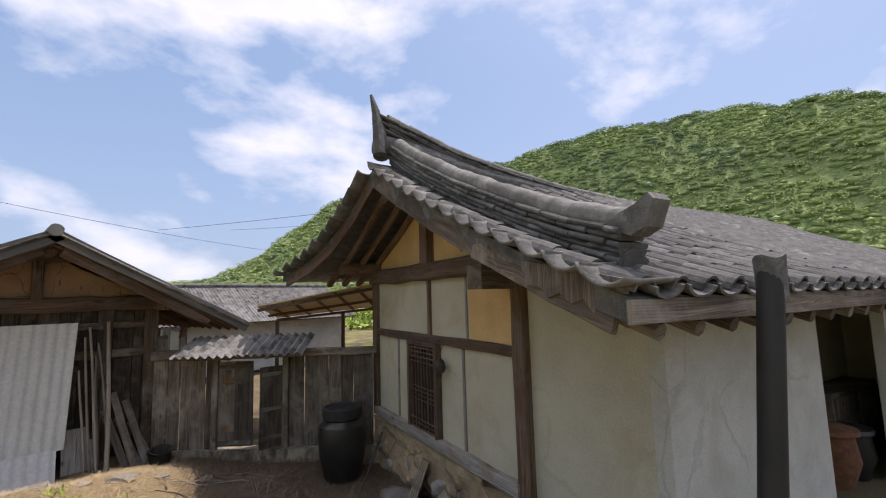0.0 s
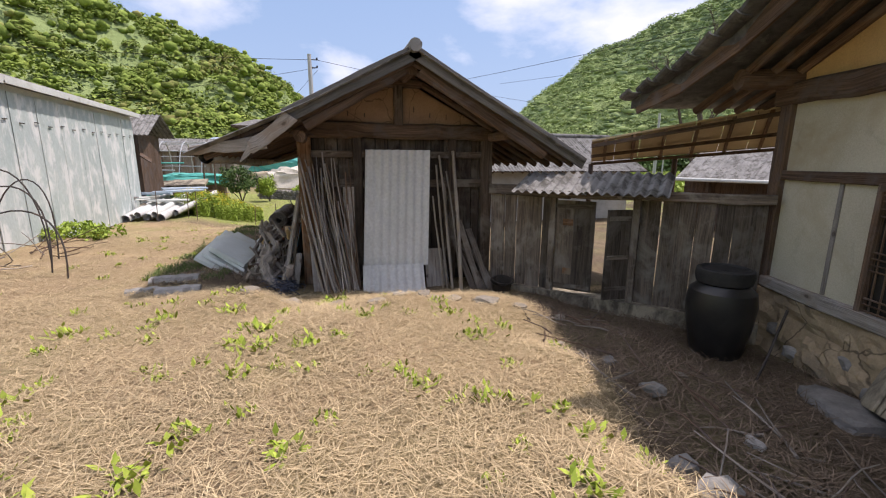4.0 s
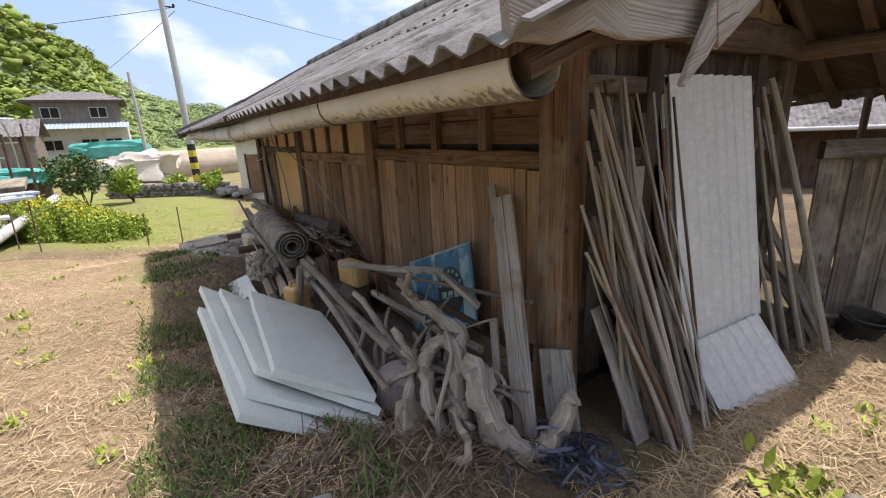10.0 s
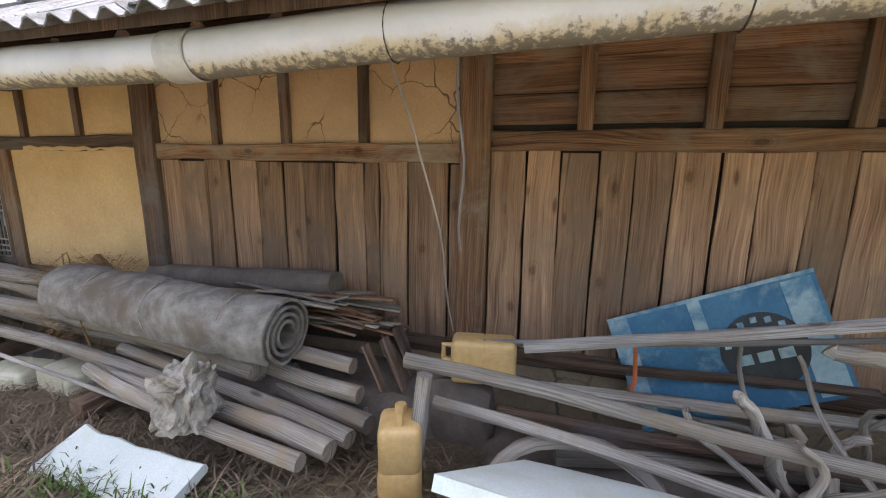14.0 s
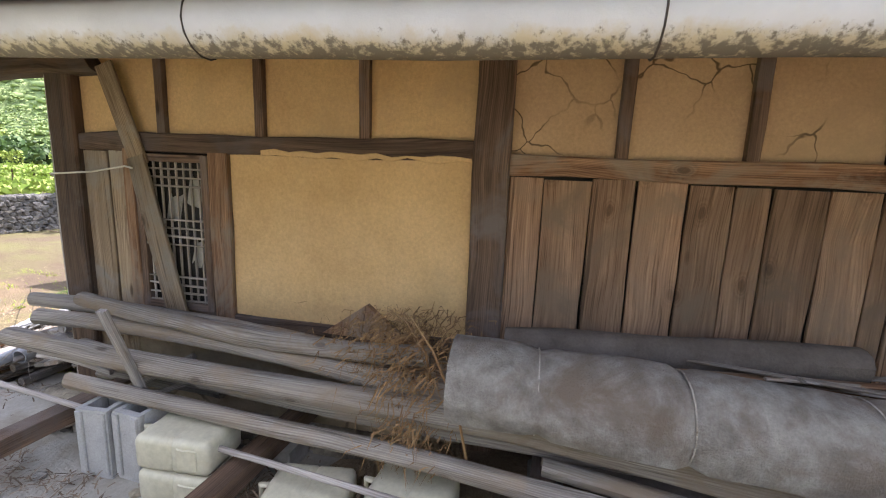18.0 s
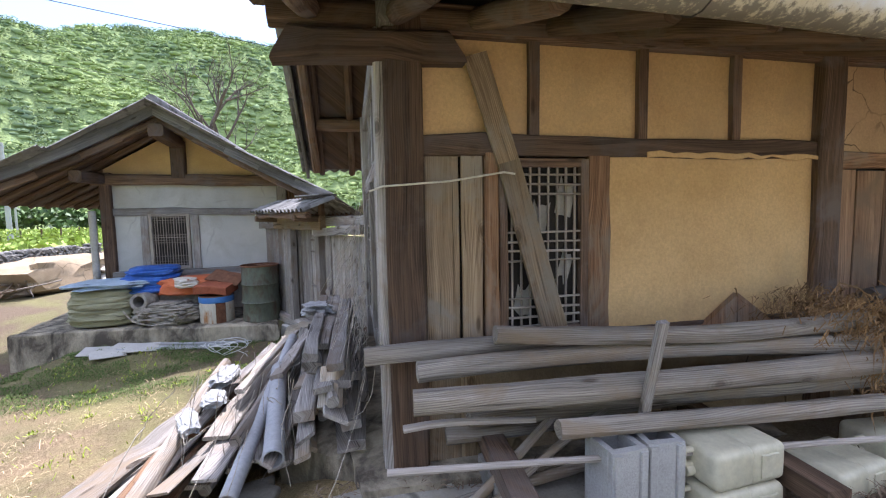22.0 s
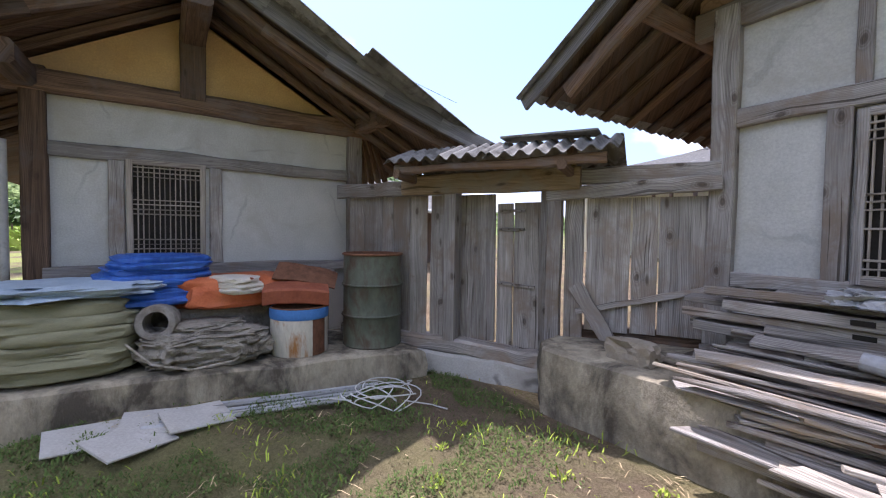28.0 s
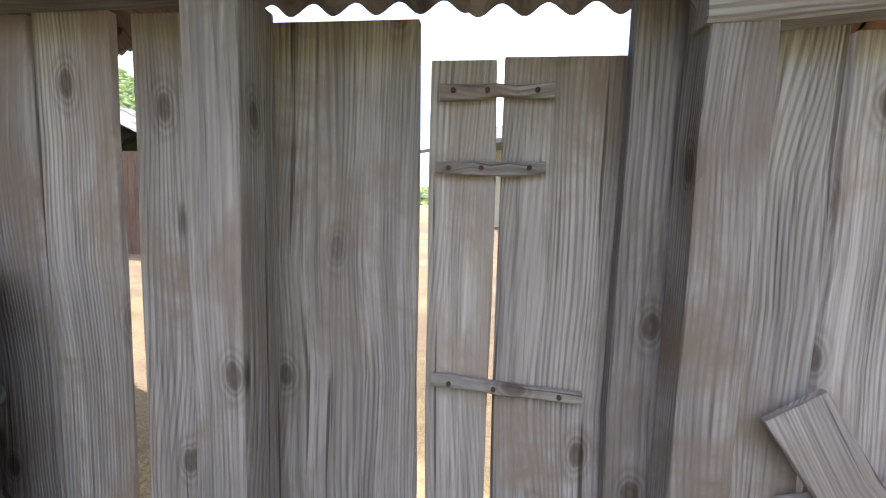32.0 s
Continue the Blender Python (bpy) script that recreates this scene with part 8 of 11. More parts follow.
def jerrycan(at, size, mat, rot, label, lying=False):
    x, y, z = at
    w, d, h = size
    e = thing("jerrycan", at, label, "jerrycan", "jerrycans")
    m = pose(x, y, z, 0, 90 if lying else 0, rot)
    def tr(g):
        g.v = [tuple(m @ Vector(p)) for p in g.v]
        return g
    lift = w / 2 if lying else 0.0
    m = pose(x, y, z + lift, 0, 0, rot) @ pose(-h / 2 if lying else 0, 0, 0, 0, 90 if lying else 0, 0)
    g = Geo()
    bm = bmesh.new()
    bmesh.ops.create_cube(bm, size=1.0)
    for q in bm.verts:
        q.co = Vector((q.co.x * w, q.co.y * d, (q.co.z + 0.5) * h))
    bmesh.ops.bevel(bm, geom=bm.edges[:], offset=min(w, d) * 0.2, segments=4, profile=0.5, affect="EDGES")
    bmesh.ops.bisect_plane(bm, geom=bm.verts[:] + bm.edges[:] + bm.faces[:], plane_co=(0, 0, h * 0.46), plane_no=(0, 0, 1))
    bmesh.ops.bisect_plane(bm, geom=bm.verts[:] + bm.edges[:] + bm.faces[:], plane_co=(0, 0, h * 0.49), plane_no=(0, 0, 1))
    bmesh.ops.bisect_plane(bm, geom=bm.verts[:] + bm.edges[:] + bm.faces[:], plane_co=(0, 0, h * 0.52), plane_no=(0, 0, 1))
    for q in bm.verts:
        if abs(q.co.z - h * 0.49) < 0.002:
            q.co.x *= 0.95
            q.co.y *= 0.95
    bm.verts.index_update()
    g.add([Vector(q.co) for q in bm.verts], [tuple(q.index for q in f.verts) for f in bm.faces])
    bm.free()
    g.smooth = True
    tr(g).ob("body", mat, e)
    tr(Geo().board((0, d * 0.5, h * 0.15), (0, d * 0.5, h * 0.4), w * 0.6, 0.012, (0, 1, 0), 0.004)).ob("panel", mat, e)
    tr(Geo().lathe([(0.028, h), (0.028, h + 0.03), (0.024, h + 0.036), (0.0, h + 0.036)], (w * 0.24, 0, 0), 14)).ob("cap", mat, e)
    tr(Geo().tube([(-w * 0.28, 0, h * 0.96), (-w * 0.28, 0, h + 0.045), (w * 0.05, 0, h + 0.045), (w * 0.1, 0, h * 0.97)], 0.015, 8)).ob("handle", mat, e)
    return e


def cement_block(at, rot):
    e = thing("cement_block", at, "grey hollow cement block standing on end", "cement block", "cement blocks")
    x, y, z = at
    m = pose(x, y, z, 0, 0, rot)
    pieces = [("face_shell", (-0.1, -0.09, 0), (-0.065, 0.09, 0.39)), ("face_shell", (0.065, -0.09, 0), (0.1, 0.09, 0.39)), ("web", (-0.066, -0.09, 0), (0.066, -0.06, 0.39)),
              ("web", (-0.066, 0.06, 0), (0.066, 0.09, 0.39)), ("web", (-0.066, -0.06, 0), (0.066, 0.06, 0.03))]
    for sx in (-0.1, 0.1):
        pieces += [("rib", (sx - 0.012, -0.085, 0.03), (sx + 0.012, -0.045, 0.38)), ("rib", (sx - 0.012, 0.045, 0.03), (sx + 0.012, 0.085, 0.38))]
    for nm, lo, hi in pieces:
        g = Geo().box(lo, hi, 0.005)
        g.v = [tuple(m @ Vector(p)) for p in g.v]
        g.ob(nm, BLOCK, e)


side_things()
random.seed(31)
jerrycan((-1.42, 10.70, -0.32), (0.24, 0.16, 0.34), JERRY_Y, 100, "yellowed plastic jerrycan lying on the wood pile", True)
jerrycan((-1.94, 10.96, -0.70), (0.20, 0.19, 0.42), JERRY_Y, 20, "yellowed plastic jerrycan standing by the wood pile")
# Filler added to carry the jerrycan, coloured dark to stay hidden beneath it.
lone(heap((-1.36, 10.85, -0.80), (0.12, 0.2, 0.24), 12, 0.25, 3), "debris_mound", MAT_DARK, "filler mound added under the jerrycan, darkened to stay hidden", "rubble")
jerrycan((-1.66, 14.78, -0.845), (0.18, 0.28, 0.40), JERRY_W, 92, "milky plastic jerrycan lying on the concrete", True)
jerrycan((-1.66, 14.78, -0.655), (0.18, 0.28, 0.40), JERRY_W, 94, "milky plastic jerrycan lying on another", True)
jerrycan((-1.66, 14.12, -0.845), (0.18, 0.28, 0.40), JERRY_W, 98, "milky plastic jerrycan lying on the concrete", True)
jerrycan((-1.60, 13.62, -0.80), (0.18, 0.28, 0.40), JERRY_W, 85, "milky plastic jerrycan lying under the poles", True)
cement_block((-1.62, 15.33, -0.843), 4)
cement_block((-1.60, 15.12, -0.843), -5)


# ---- by the farmhouse ----
def house_things():
    random.seed(41)
    x, y = 3.73, 5.25
    jar = thing("black_crock", (x, y, -0.97), "large black glazed crock with a basin as lid", "crock")
    Geo().lathe([(0.0, 0.0), (0.25, 0.0), (0.27, 0.02), (0.335, 0.35), (0.365, 0.62), (0.34, 0.78), (0.27, 0.84), (0.265, 0.86), (0.0, 0.86)], (x, y, -0.97), 36).ob("body", BLACK_POT, jar)
    Geo().lathe([(0.20, 0.86), (0.285, 0.88), (0.30, 0.96), (0.29, 1.03), (0.25, 1.045), (0.23, 1.02), (0.0, 1.0)], (x, y, -0.97), 32).ob("lid", RUBBER, jar)
    lone(bent((3.52, 4.55, -0.95), (4.12, 4.78, -0.32), 0.012, 0.014, 0.01), "tool_handle", STEEL_DARK, "thin black rod leaning on the foundation", "rod")
    for k in range(4):
        u = 1.75 + 0.05 * k
        lone(Geo().board((*hp(u + 0.0, 0.30), -0.80), (*hp(u + 0.02, 0.10), -0.40), 0.36, 0.022, (HD.x * 0.7 + HN.x, HD.y * 0.7 + HN.y, 0.3)), "floor_tile", CONCRETE, "grey slab leaning on the house foundation", "slab", "slabs")
    lone(Geo().lump((*hp(2.0, 0.40), -0.92), (0.42, 0.26, 0.14), 0.2, 3, 2, 1.2), "step_stone", STONE, "flat stepping stone by the house", "stone")
    lone(Geo().board((*hp(1.2, 0.45), -0.93), (*hp(1.05, 0.2), -0.6), 0.42, 0.05, (HN.x, HN.y, 0.6)), "fallen_slab", CONCRETE, "fallen mortar slab by the foundation", "slab")
    for at, ax, r in (((2.75, 2.5, -0.72), (0.5, 0.9, 0.1), 0.15), ((2.95, 2.0, -0.68), (0.7, 0.7, 0.0), 0.14)):
        lone(Geo().lathe([(r, -0.2), (r, 0.2), (r * 0.82, 0.2), (r * 0.82, -0.2), (r, -0.2)], at, 20, ax), "clay_pipe", STONE, "short broken grey clay pipe", "pipe", "clay pipes")
    lone(heap((2.1, 2.5, -0.9), (0.17, 0.22, 0.10), 7, 0.9, 4, 0.4, 3.0), "blue_plastic", BLUE_NET, "crumpled bright blue plastic sheet", "plastic")
    lm = thing("hanging_lamp", (*hp(1.42, 0.10), 0.75), "black metal lamp hanging beside the window", "lamp")
    Geo().lathe([(0.0, 0.0), (0.055, 0.0), (0.075, 0.05), (0.06, 0.13), (0.02, 0.17), (0.012, 0.22), (0.0, 0.22)], (*hp(1.42, 0.10), 0.75), 16).ob("shade", STEEL_DARK, lm)
    Geo().tube([(*hp(1.42, 0.10), 0.96), (*hp(1.42, 0.06), 1.06), (*hp(1.42, 0.0), 1.1)], 0.005, 5).ob("hook", STEEL_DARK, lm)
    ch = thing("chimney_post", (*hp(-1.15, -2.3), -0.9), "tall sooty black steel chimney pipe", "chimney")
    cx, cy = hp(-2.2, 0.12)
    bx, by = hp(-2.2, 0.70)
    Geo().tube([(bx, by, -1.0), lerp((bx, by, -1.0), (cx, cy, 1.80), 0.5), (cx, cy, 1.80)], 0.062, 16, wob=0.03).ob("shaft", SOOT_PIPE, ch)
    shell = Geo()
    arc = np.linspace(1.6, 5.2, 10)
    ring = [(cx + r * math.cos(a), cy + r * math.sin(a), z + 0.012 * math.sin(3 * a)) for z, r in ((1.60, 0.068), (1.84, 0.074)) for a in arc]
    ring += [(cx + r * math.cos(a), cy + r * math.sin(a), z + 0.012 * math.sin(3 * a)) for z, r in ((1.60, 0.056), (1.84, 0.060)) for a in arc]
    fs = []
    for i in range(9):
        fs += [(i, i + 1, 11 + i, 10 + i), (21 + i, 20 + i, 30 + i, 31 + i), (10 + i, 11 + i, 31 + i, 30 + i), (i + 1, i, 20 + i, 21 + i)]
    shell.add(ring, fs + [(0, 10, 30, 20), (9, 29, 39, 19)]).ob("cap", TILE, ch, "grey curved tile round the pipe mouth")
    for k, (u, v, q, mat, lab) in enumerate(((-0.98, -3.85, 1.35, RUST, "brown clay crock with a lid by the house wall"), (-1.02, -4.30, 1.2, BLACK_POT, "dark glazed crock by the house wall"))):
        px, py = hp(u, v)
        jr = thing("clay_crock", (px, py, gz(px, py)), lab, "crock", "crocks")
        Geo().lathe([(0.0, 0.0), (0.13 * q, 0.0), (0.20 * q, 0.22 * q), (0.17 * q, 0.42 * q), (0.18 * q, 0.45 * q), (0.0, 0.45 * q)], (px, py, gz(px, py)), 24).ob("body", mat, jr)
        Geo().lathe([(0.0, 0.452 * q), (0.21 * q, 0.455 * q), (0.20 * q, 0.49 * q), (0.05 * q, 0.53 * q), (0.0, 0.53 * q)], (px, py, gz(px, py)), 24).ob("lid", mat, jr)
    cab = thing("cabinet", (*hp(-0.7, -5.1), -1.0), "dark wooden cabinet in the recess", "cabinet")
    Geo().prism([hp(-0.9, -4.3), hp(-0.9, -5.9), hp(-0.53, -5.9), hp(-0.53, -4.3)], -1.05, 0.30).ob("body", W_BLACK, cab)
    for v in (-4.34, -5.12):
        Geo().prism([hp(-0.925, v), hp(-0.925, v - 0.74), hp(-0.903, v - 0.74), hp(-0.903, v)], -0.9, 0.24).ob("door", W_BLACK, cab)
    # stones along the terrace edge and before the shed
    spots = [(1.25, 3.0, 0.2), (1.43, 3.43, 0.18), (1.55, 3.2, 0.14), (1.25, 2.45, 0.2), (1.95, 4.85, 0.12), (2.0, 4.3, 0.14), (2.3, 3.6, 0.1), (1.25, 6.47, 0.24), (0.87, 6.62, 0.16), (1.63, 6.25, 0.15), (0.48, 6.72, 0.17),
             (0.2, 6.8, 0.15), (-0.14, 6.6, 0.16), (-0.6, 6.95, 0.16), (-1.2, 7.1, 0.2), (-1.7, 7.25, 0.2), (0.58, 6.56, 0.12), (2.1, 6.1, 0.14), (1.7, 5.4, 0.1), (2.6, 4.6, 0.09), (2.7, 5.6, 0.1)]
    for k, (px, py, r) in enumerate(spots):
        drain = k < 7
        lone(Geo().lump((px, py, gz(px, py) + r * (0.2 if drain else 0.05)), (r * 0.9, r * random.uniform(0.45, 0.75), r * (0.42 if drain else 0.30)), 0.6, 2, k, random.uniform(0, 3)), "edge_stone", STONE if drain else STONE_TAN, "rough field stone at the edge of the terrace", "stone", "edge stones")
    for k, (px, py, a, b, rot, zt) in enumerate(((-2.84, 8.28, 0.62, 0.26, 0.08, -0.36), (-2.50, 8.02, 0.2, 0.16, 0.5, -0.46), (-2.62, 7.66, 0.52, 0.26, 0.1, -0.36), (-3.12, 7.86, 0.36, 0.2, 0.3, -0.40))):
        d = Vector((math.cos(rot), math.sin(rot), 0)) * (a / 2)
        p = Vector((px, py, zt - 0.15))
        lone(Geo().board(p - d, p + d, b, 0.24, (0.08, -0.05, 1), 0.05, 8, 0.032, w1=b * 0.75), "slab_stone", STONE, "long rough hewn stone at the terrace edge", "stone", "slab stones")
    lone(Geo().lump((-2.60, 8.80, -0.66), (0.20, 0.24, 0.24), 0.5, 2, 91, 0.6), "slab_stone", STONE, "rough brown rock beside the foam boards", "stone", "slab stones")
    lone(Geo().board((-1.95, 8.66, -0.72), (-1.82, 8.86, -0.52), 0.22, 0.10, (0.4, -1, 0.6), 0.01), "mortar_lump", CONCRETE, "broken grey mortar lump", "rubble")


    rng = random.Random(17)
    for k in range(60):
        x, y = rng.uniform(1.5, 3.0), rng.uniform(1.6, 6.6)
        if x - 0.3 * (y - 1.85) > 3.1:
            continue
        a = rng.uniform(0, 3.14)
        d = Vector((math.cos(a), math.sin(a), 0)) * rng.uniform(0.12, 0.45)
        p, q = Vector((x, y, 0)) - d, Vector((x, y, 0)) + d
        p.z, q.z = gz(p.x, p.y) + 0.03, gz(q.x, q.y) + rng.uniform(0.03, 0.12)
        lone(bent(p, q, rng.uniform(0.006, 0.016), 0.005, 0.03, 4, 5, 0.1), "dry_stick", W_OLD if k % 2 else W_POLE, "dead stick in the litter by the house", "stick", "dead sticks")


house_things()


# ---- by the second gate ----
def gate_things():
    random.seed(53)
    px, py, pz = 4.08, 17.94, -1.06
    dr = thing("oil_drum", (px, py, pz), "faded green rusty steel oil drum", "drum")
    prof = [(0.0, 0.0), (0.278, 0.0), (0.287, 0.012), (0.28, 0.03)]
    for h in (0.30, 0.59):
        prof += [(0.28, h - 0.03), (0.292, h), (0.28, h + 0.03)]
    prof += [(0.28, 0.86), (0.28, 0.875)]
    Geo().lathe(prof, (px, py, pz), 40).ob("shell", DRUM_GREEN, dr)
    for h in (0.30, 0.59):
        Geo().tube([(px + 0.290 * math.cos(a), py + 0.290 * math.sin(a), pz + h) for a in np.linspace(0, 2 * math.pi, 41)], 0.010, 6).ob("hoop", DRUM_GREEN, dr)
    Geo().tube([(px + 0.284 * math.cos(a), py + 0.284 * math.sin(a), pz + 0.88) for a in np.linspace(0, 2 * math.pi, 41)], 0.012, 8).ob("rim", RUST, dr)
    Geo().lathe([(0.27, 0.875), (0.268, 0.5), (0.0, 0.5)], (px, py, pz), 32).ob("inside", RUST, dr)
    g = Geo()
    for k in range(5):
        a = 1.2 * k
        c = Vector((px + 0.13 * math.cos(a), py + 0.13 * math.sin(a), pz + 0.855))
        g.add([c + Vector((0.14 * math.cos(a + b), 0.14 * math.sin(a + b), random.uniform(-0.03, 0.03))) for b in (0, 1.3, 2.8, 4.4)] , [(0, 1, 2, 3)])
    g.ob("torn_lid", RUST, dr)
    cx, cy = 4.15, 18.63
    can = thing("paint_can", (cx, cy, -1.06), "rusty white can with a blue band and a cut opening", "can")
    vs = Geo().lathe([(0.245, 0.0), (0.25, 0.01), (0.25, 0.32)], (cx, cy, -1.06), 32)
    n = 33
    vs.f = [f for f in vs.f if not (2 <= ((f[0] % n)) * 1 % 33 - 15 <= 4 and f[0] < 2 * n)]
    vs.ob("body", CAN_WHITE, can)
    Geo().lathe([(0.253, 0.32), (0.257, 0.335), (0.257, 0.41), (0.253, 0.42)], (cx, cy, -1.06), 32).ob("band", CAN_BLUE, can)
    Geo().lathe([(0.24, 0.0), (0.24, 0.41), (0.0, 0.40)], (cx, cy, -1.06), 32).ob("lining", RUST, can)
    Geo().tube([(cx + 0.253 * math.cos(a), cy + 0.253 * math.sin(a), -0.64) for a in np.linspace(0, 2 * math.pi, 33)], 0.007, 6).ob("rim", RUST, can)
    tray = thing("rusty_tray", (4.30, 18.66, -0.67), "rust-red sheet metal tray on the paint can", "tray")
    Geo().board((4.10, 18.38, -0.545), (4.25, 18.92, -0.535), 0.36, 0.14, (-0.16, 0.10, 1), 0.014, 6, 0.012, w1=0.30, bow=0.03).ob("pan", RED_RUST, tray)
    Geo().board((4.22, 18.26, -0.45), (4.42, 18.78, -0.34), 0.30, 0.015, (-0.5, 0.1, 1), 0.004, 6, 0.014, bow=0.03).ob("flap", RUST, tray)
    lone(Geo().board((4.98, 18.05, -0.42), (4.98, 19.35, -0.40), 0.34, 0.04, (0, 0, 1), 0.006, 5), "bench_board", W_GREY, "grey plank shelf along the plastered wall", "plank")
    for y in (18.2, 19.2):
        lone(Geo().box((4.85, y - 0.08, -1.06), (5.1, y + 0.08, -0.44), 0.01), "bench_support", CONCRETE, "rough block carrying the plank shelf", "block")
    bale = thing("cloth_bale", (4.45, 20.30, -1.06), "big bale of olive folded sackcloth", "bale")
    for k in range(6):
        sw = 1.0 - 0.02 * abs(k - 2.2) ** 1.5
        heap((4.45 + random.uniform(-0.02, 0.02), 20.30 + random.uniform(-0.02, 0.02), -1.06 + 0.085 * k), (0.41 * sw, 0.47 * sw, 0.088), 90 + k, 0.11, 4, 0.1 + random.uniform(-0.05, 0.05), 1.6, (1, 1, 2)).ob("fold", SACK, bale)
    lone(heap((4.50, 20.24, -0.47), (0.42, 0.50, 0.05), 22, 0.35, 4, 0.2, 2.6), "pale_sheet", TARP_PALE, "crumpled pale blue sheet over the bale", "sheet")
    tarp = thing("blue_tarp", (4.64, 19.66, -0.60), "folded bright blue tarpaulin", "tarpaulin")
    for k in range(8):
        g = heap((4.62 + 0.02 * (k % 3), 19.80 - 0.018 * k, -0.60 + 0.048 * k), (0.34 - 0.012 * k, 0.50 - 0.022 * k, 0.046), 60 + k, 0.13, 4, 0.12 + 0.04 * (k % 2), 1.7, (1, 1, 1))
        g.ob("fold", TARP_BLUE, tarp)
    lone(heap((4.60, 19.10, -0.66), (0.34, 0.52, 0.15), 24, 0.18, 4, 0.1, 1.7), "red_sheet", TARP_RED, "crumpled orange-red plastic sheet on the canvas", "sheet")
    bag = thing("cream_bag", (4.38, 19.10, -0.53), "folded cream woven bag with red stripes", "bag")
    for k in range(3):
        heap((4.38 - 0.02 * k, 19.11 + 0.015 * k, -0.52 + 0.045 * k), (0.25 - 0.02 * k, 0.19 - 0.02 * k, 0.036), 25 + k, 0.12, 4, 0.4 + 0.1 * k, 1.8).ob("fold", CREAM_BAG, bag)
    heap((4.34, 19.13, -0.395), (0.21, 0.035, 0.014), 29, 0.10, 3, 0.5, 1.5).ob("stripe", RED_RUST, bag, "dull red stripe")
    cv = thing("crumpled_canvas", (4.22, 19.34, -1.06), "heap of dirty crumpled canvas", "canvas")
    for k, (x, y, z, a, b, c, r) in enumerate(((4.26, 19.36, -1.06, 0.27, 0.44, 0.12, 0.0), (4.14, 19.60, -0.98, 0.20, 0.20, 0.10, 0.6), (4.20, 19.28, -0.92, 0.22, 0.34, 0.075, -0.2), (4.28, 19.40, -0.83, 0.20, 0.30, 0.055, 0.3), (4.10, 19.10, -1.0, 0.16, 0.20, 0.09, 0.9))):
        heap((x, y, z), (a, b, c), 110 + k, 0.30, 5, r, 2.6, (1, 1, 1.6)).ob("fold", CANVAS, cv)
    lone(heap((4.72, 19.30, -1.06), (0.30, 0.70, 0.24), 27, 0.2, 3), "canvas_bundle", CANVAS, "dark bundled canvas beneath the sheets", "canvas")
    lone(Geo().lathe([(0.135, -0.3), (0.14, -0.02), (0.13, 0.0), (0.085, 0.0), (0.08, -0.3)], (4.08, 19.72, -0.68), 24, (-1, 0.15, 0.1)), "felt_tube", FELT, "hollow end of a rolled grey mat", "mat roll")
    lone(Geo().tube([(3.98, 19.0, -0.86), (3.9, 19.2, -1.0), (3.88, 19.5, -1.02), (3.92, 19.75, -0.95), (4.0, 19.9, -0.8)], 0.009, 7), "canvas_strap", STUMP, "dirty strap hanging from the canvas", "strap")
    # grey sheets and conduits along the foot of the plinth
    for k, (px, py, rot) in enumerate(((3.66, 20.10, 8), (3.62, 19.72, -6), (3.55, 19.48, 12), (3.40, 19.85, 30))):
        m = pose(px, py, gz(px, py) + 0.025 + 0.006 * k, 4, -5, rot)
        g = Geo().board((0, -0.2, 0), (0, 0.2, 0), 0.34, 0.014, (0, 0, 1), 0.003)
        g.v = [tuple(m @ Vector(p)) for p in g.v]
        lone(g, "flat_sheet", CONC_PALE, "broken pale flat sheet lying on the grass", "sheet", "flat sheets")
    for k in range(5):
        y0 = 18.1 + 0.1 * k
        lone(bent((3.60 - 0.05 * k, y0, gz(3.55, y0) + 0.03), (3.74 - 0.05 * k, y0 + 1.3, gz(3.65, y0 + 1.2) + 0.03), 0.015, 0.015, 0.015), "conduit", CONDUIT, "grey plastic conduit on the ground", "pipe", "conduits")
    g = Geo()
    for k in range(6):
        a0 = random.uniform(0, 6.28)
        cx, cy = 3.24 + random.uniform(-0.12, 0.12), 18.28 + random.uniform(-0.12, 0.12)
        r = random.uniform(0.14, 0.34)
        squash, lean = random.uniform(0.5, 0.95), random.uniform(0, 3)
        pts = []
        for a in np.linspace(0, random.uniform(3.5, 6.0), 20):
            x, y = r * math.cos(a0 + a) * (1 + 0.15 * math.sin(2 * a)), squash * r * math.sin(a0 + a)
            pts.append((cx + x * math.cos(lean) - y * math.sin(lean), cy + x * math.sin(lean) + y * math.cos(lean), gz(cx, cy) + 0.03 + 0.10 * abs(math.sin(a * 0.9 + k)) + 0.006 * k))
        g.tube(pts, 0.005, 5)
    g.tube([(3.1, 18.1, gz(3.1, 18.1) + 0.04), (2.95, 17.95, gz(3.0, 18) + 0.02), (2.80, 17.90, gz(2.8, 17.9) + 0.02)], 0.005, 5)
    lone(g, "hose_coil", HOSE, "loose coil of thin white hose", "hose", kind="stuff")
    lone(heap((2.45, 18.1, -1.36), (0.06, 0.05, 0.03), 31, 0.35, 3, 0.3, 3.0), "plastic_scrap", PLASTIC_CLEAR, "crumpled clear plastic scrap on the grass", "plastic")
    lone(Geo().lump((1.86, 17.02, -0.75), (0.21, 0.12, 0.11), 0.8, 3, 77, -0.05), "rock", STONE_TAN, "rough pale rock on the concrete platform", "stone")
    # timber stacked along the end wall
    lab = "weathered grey salvaged timber in a stack"
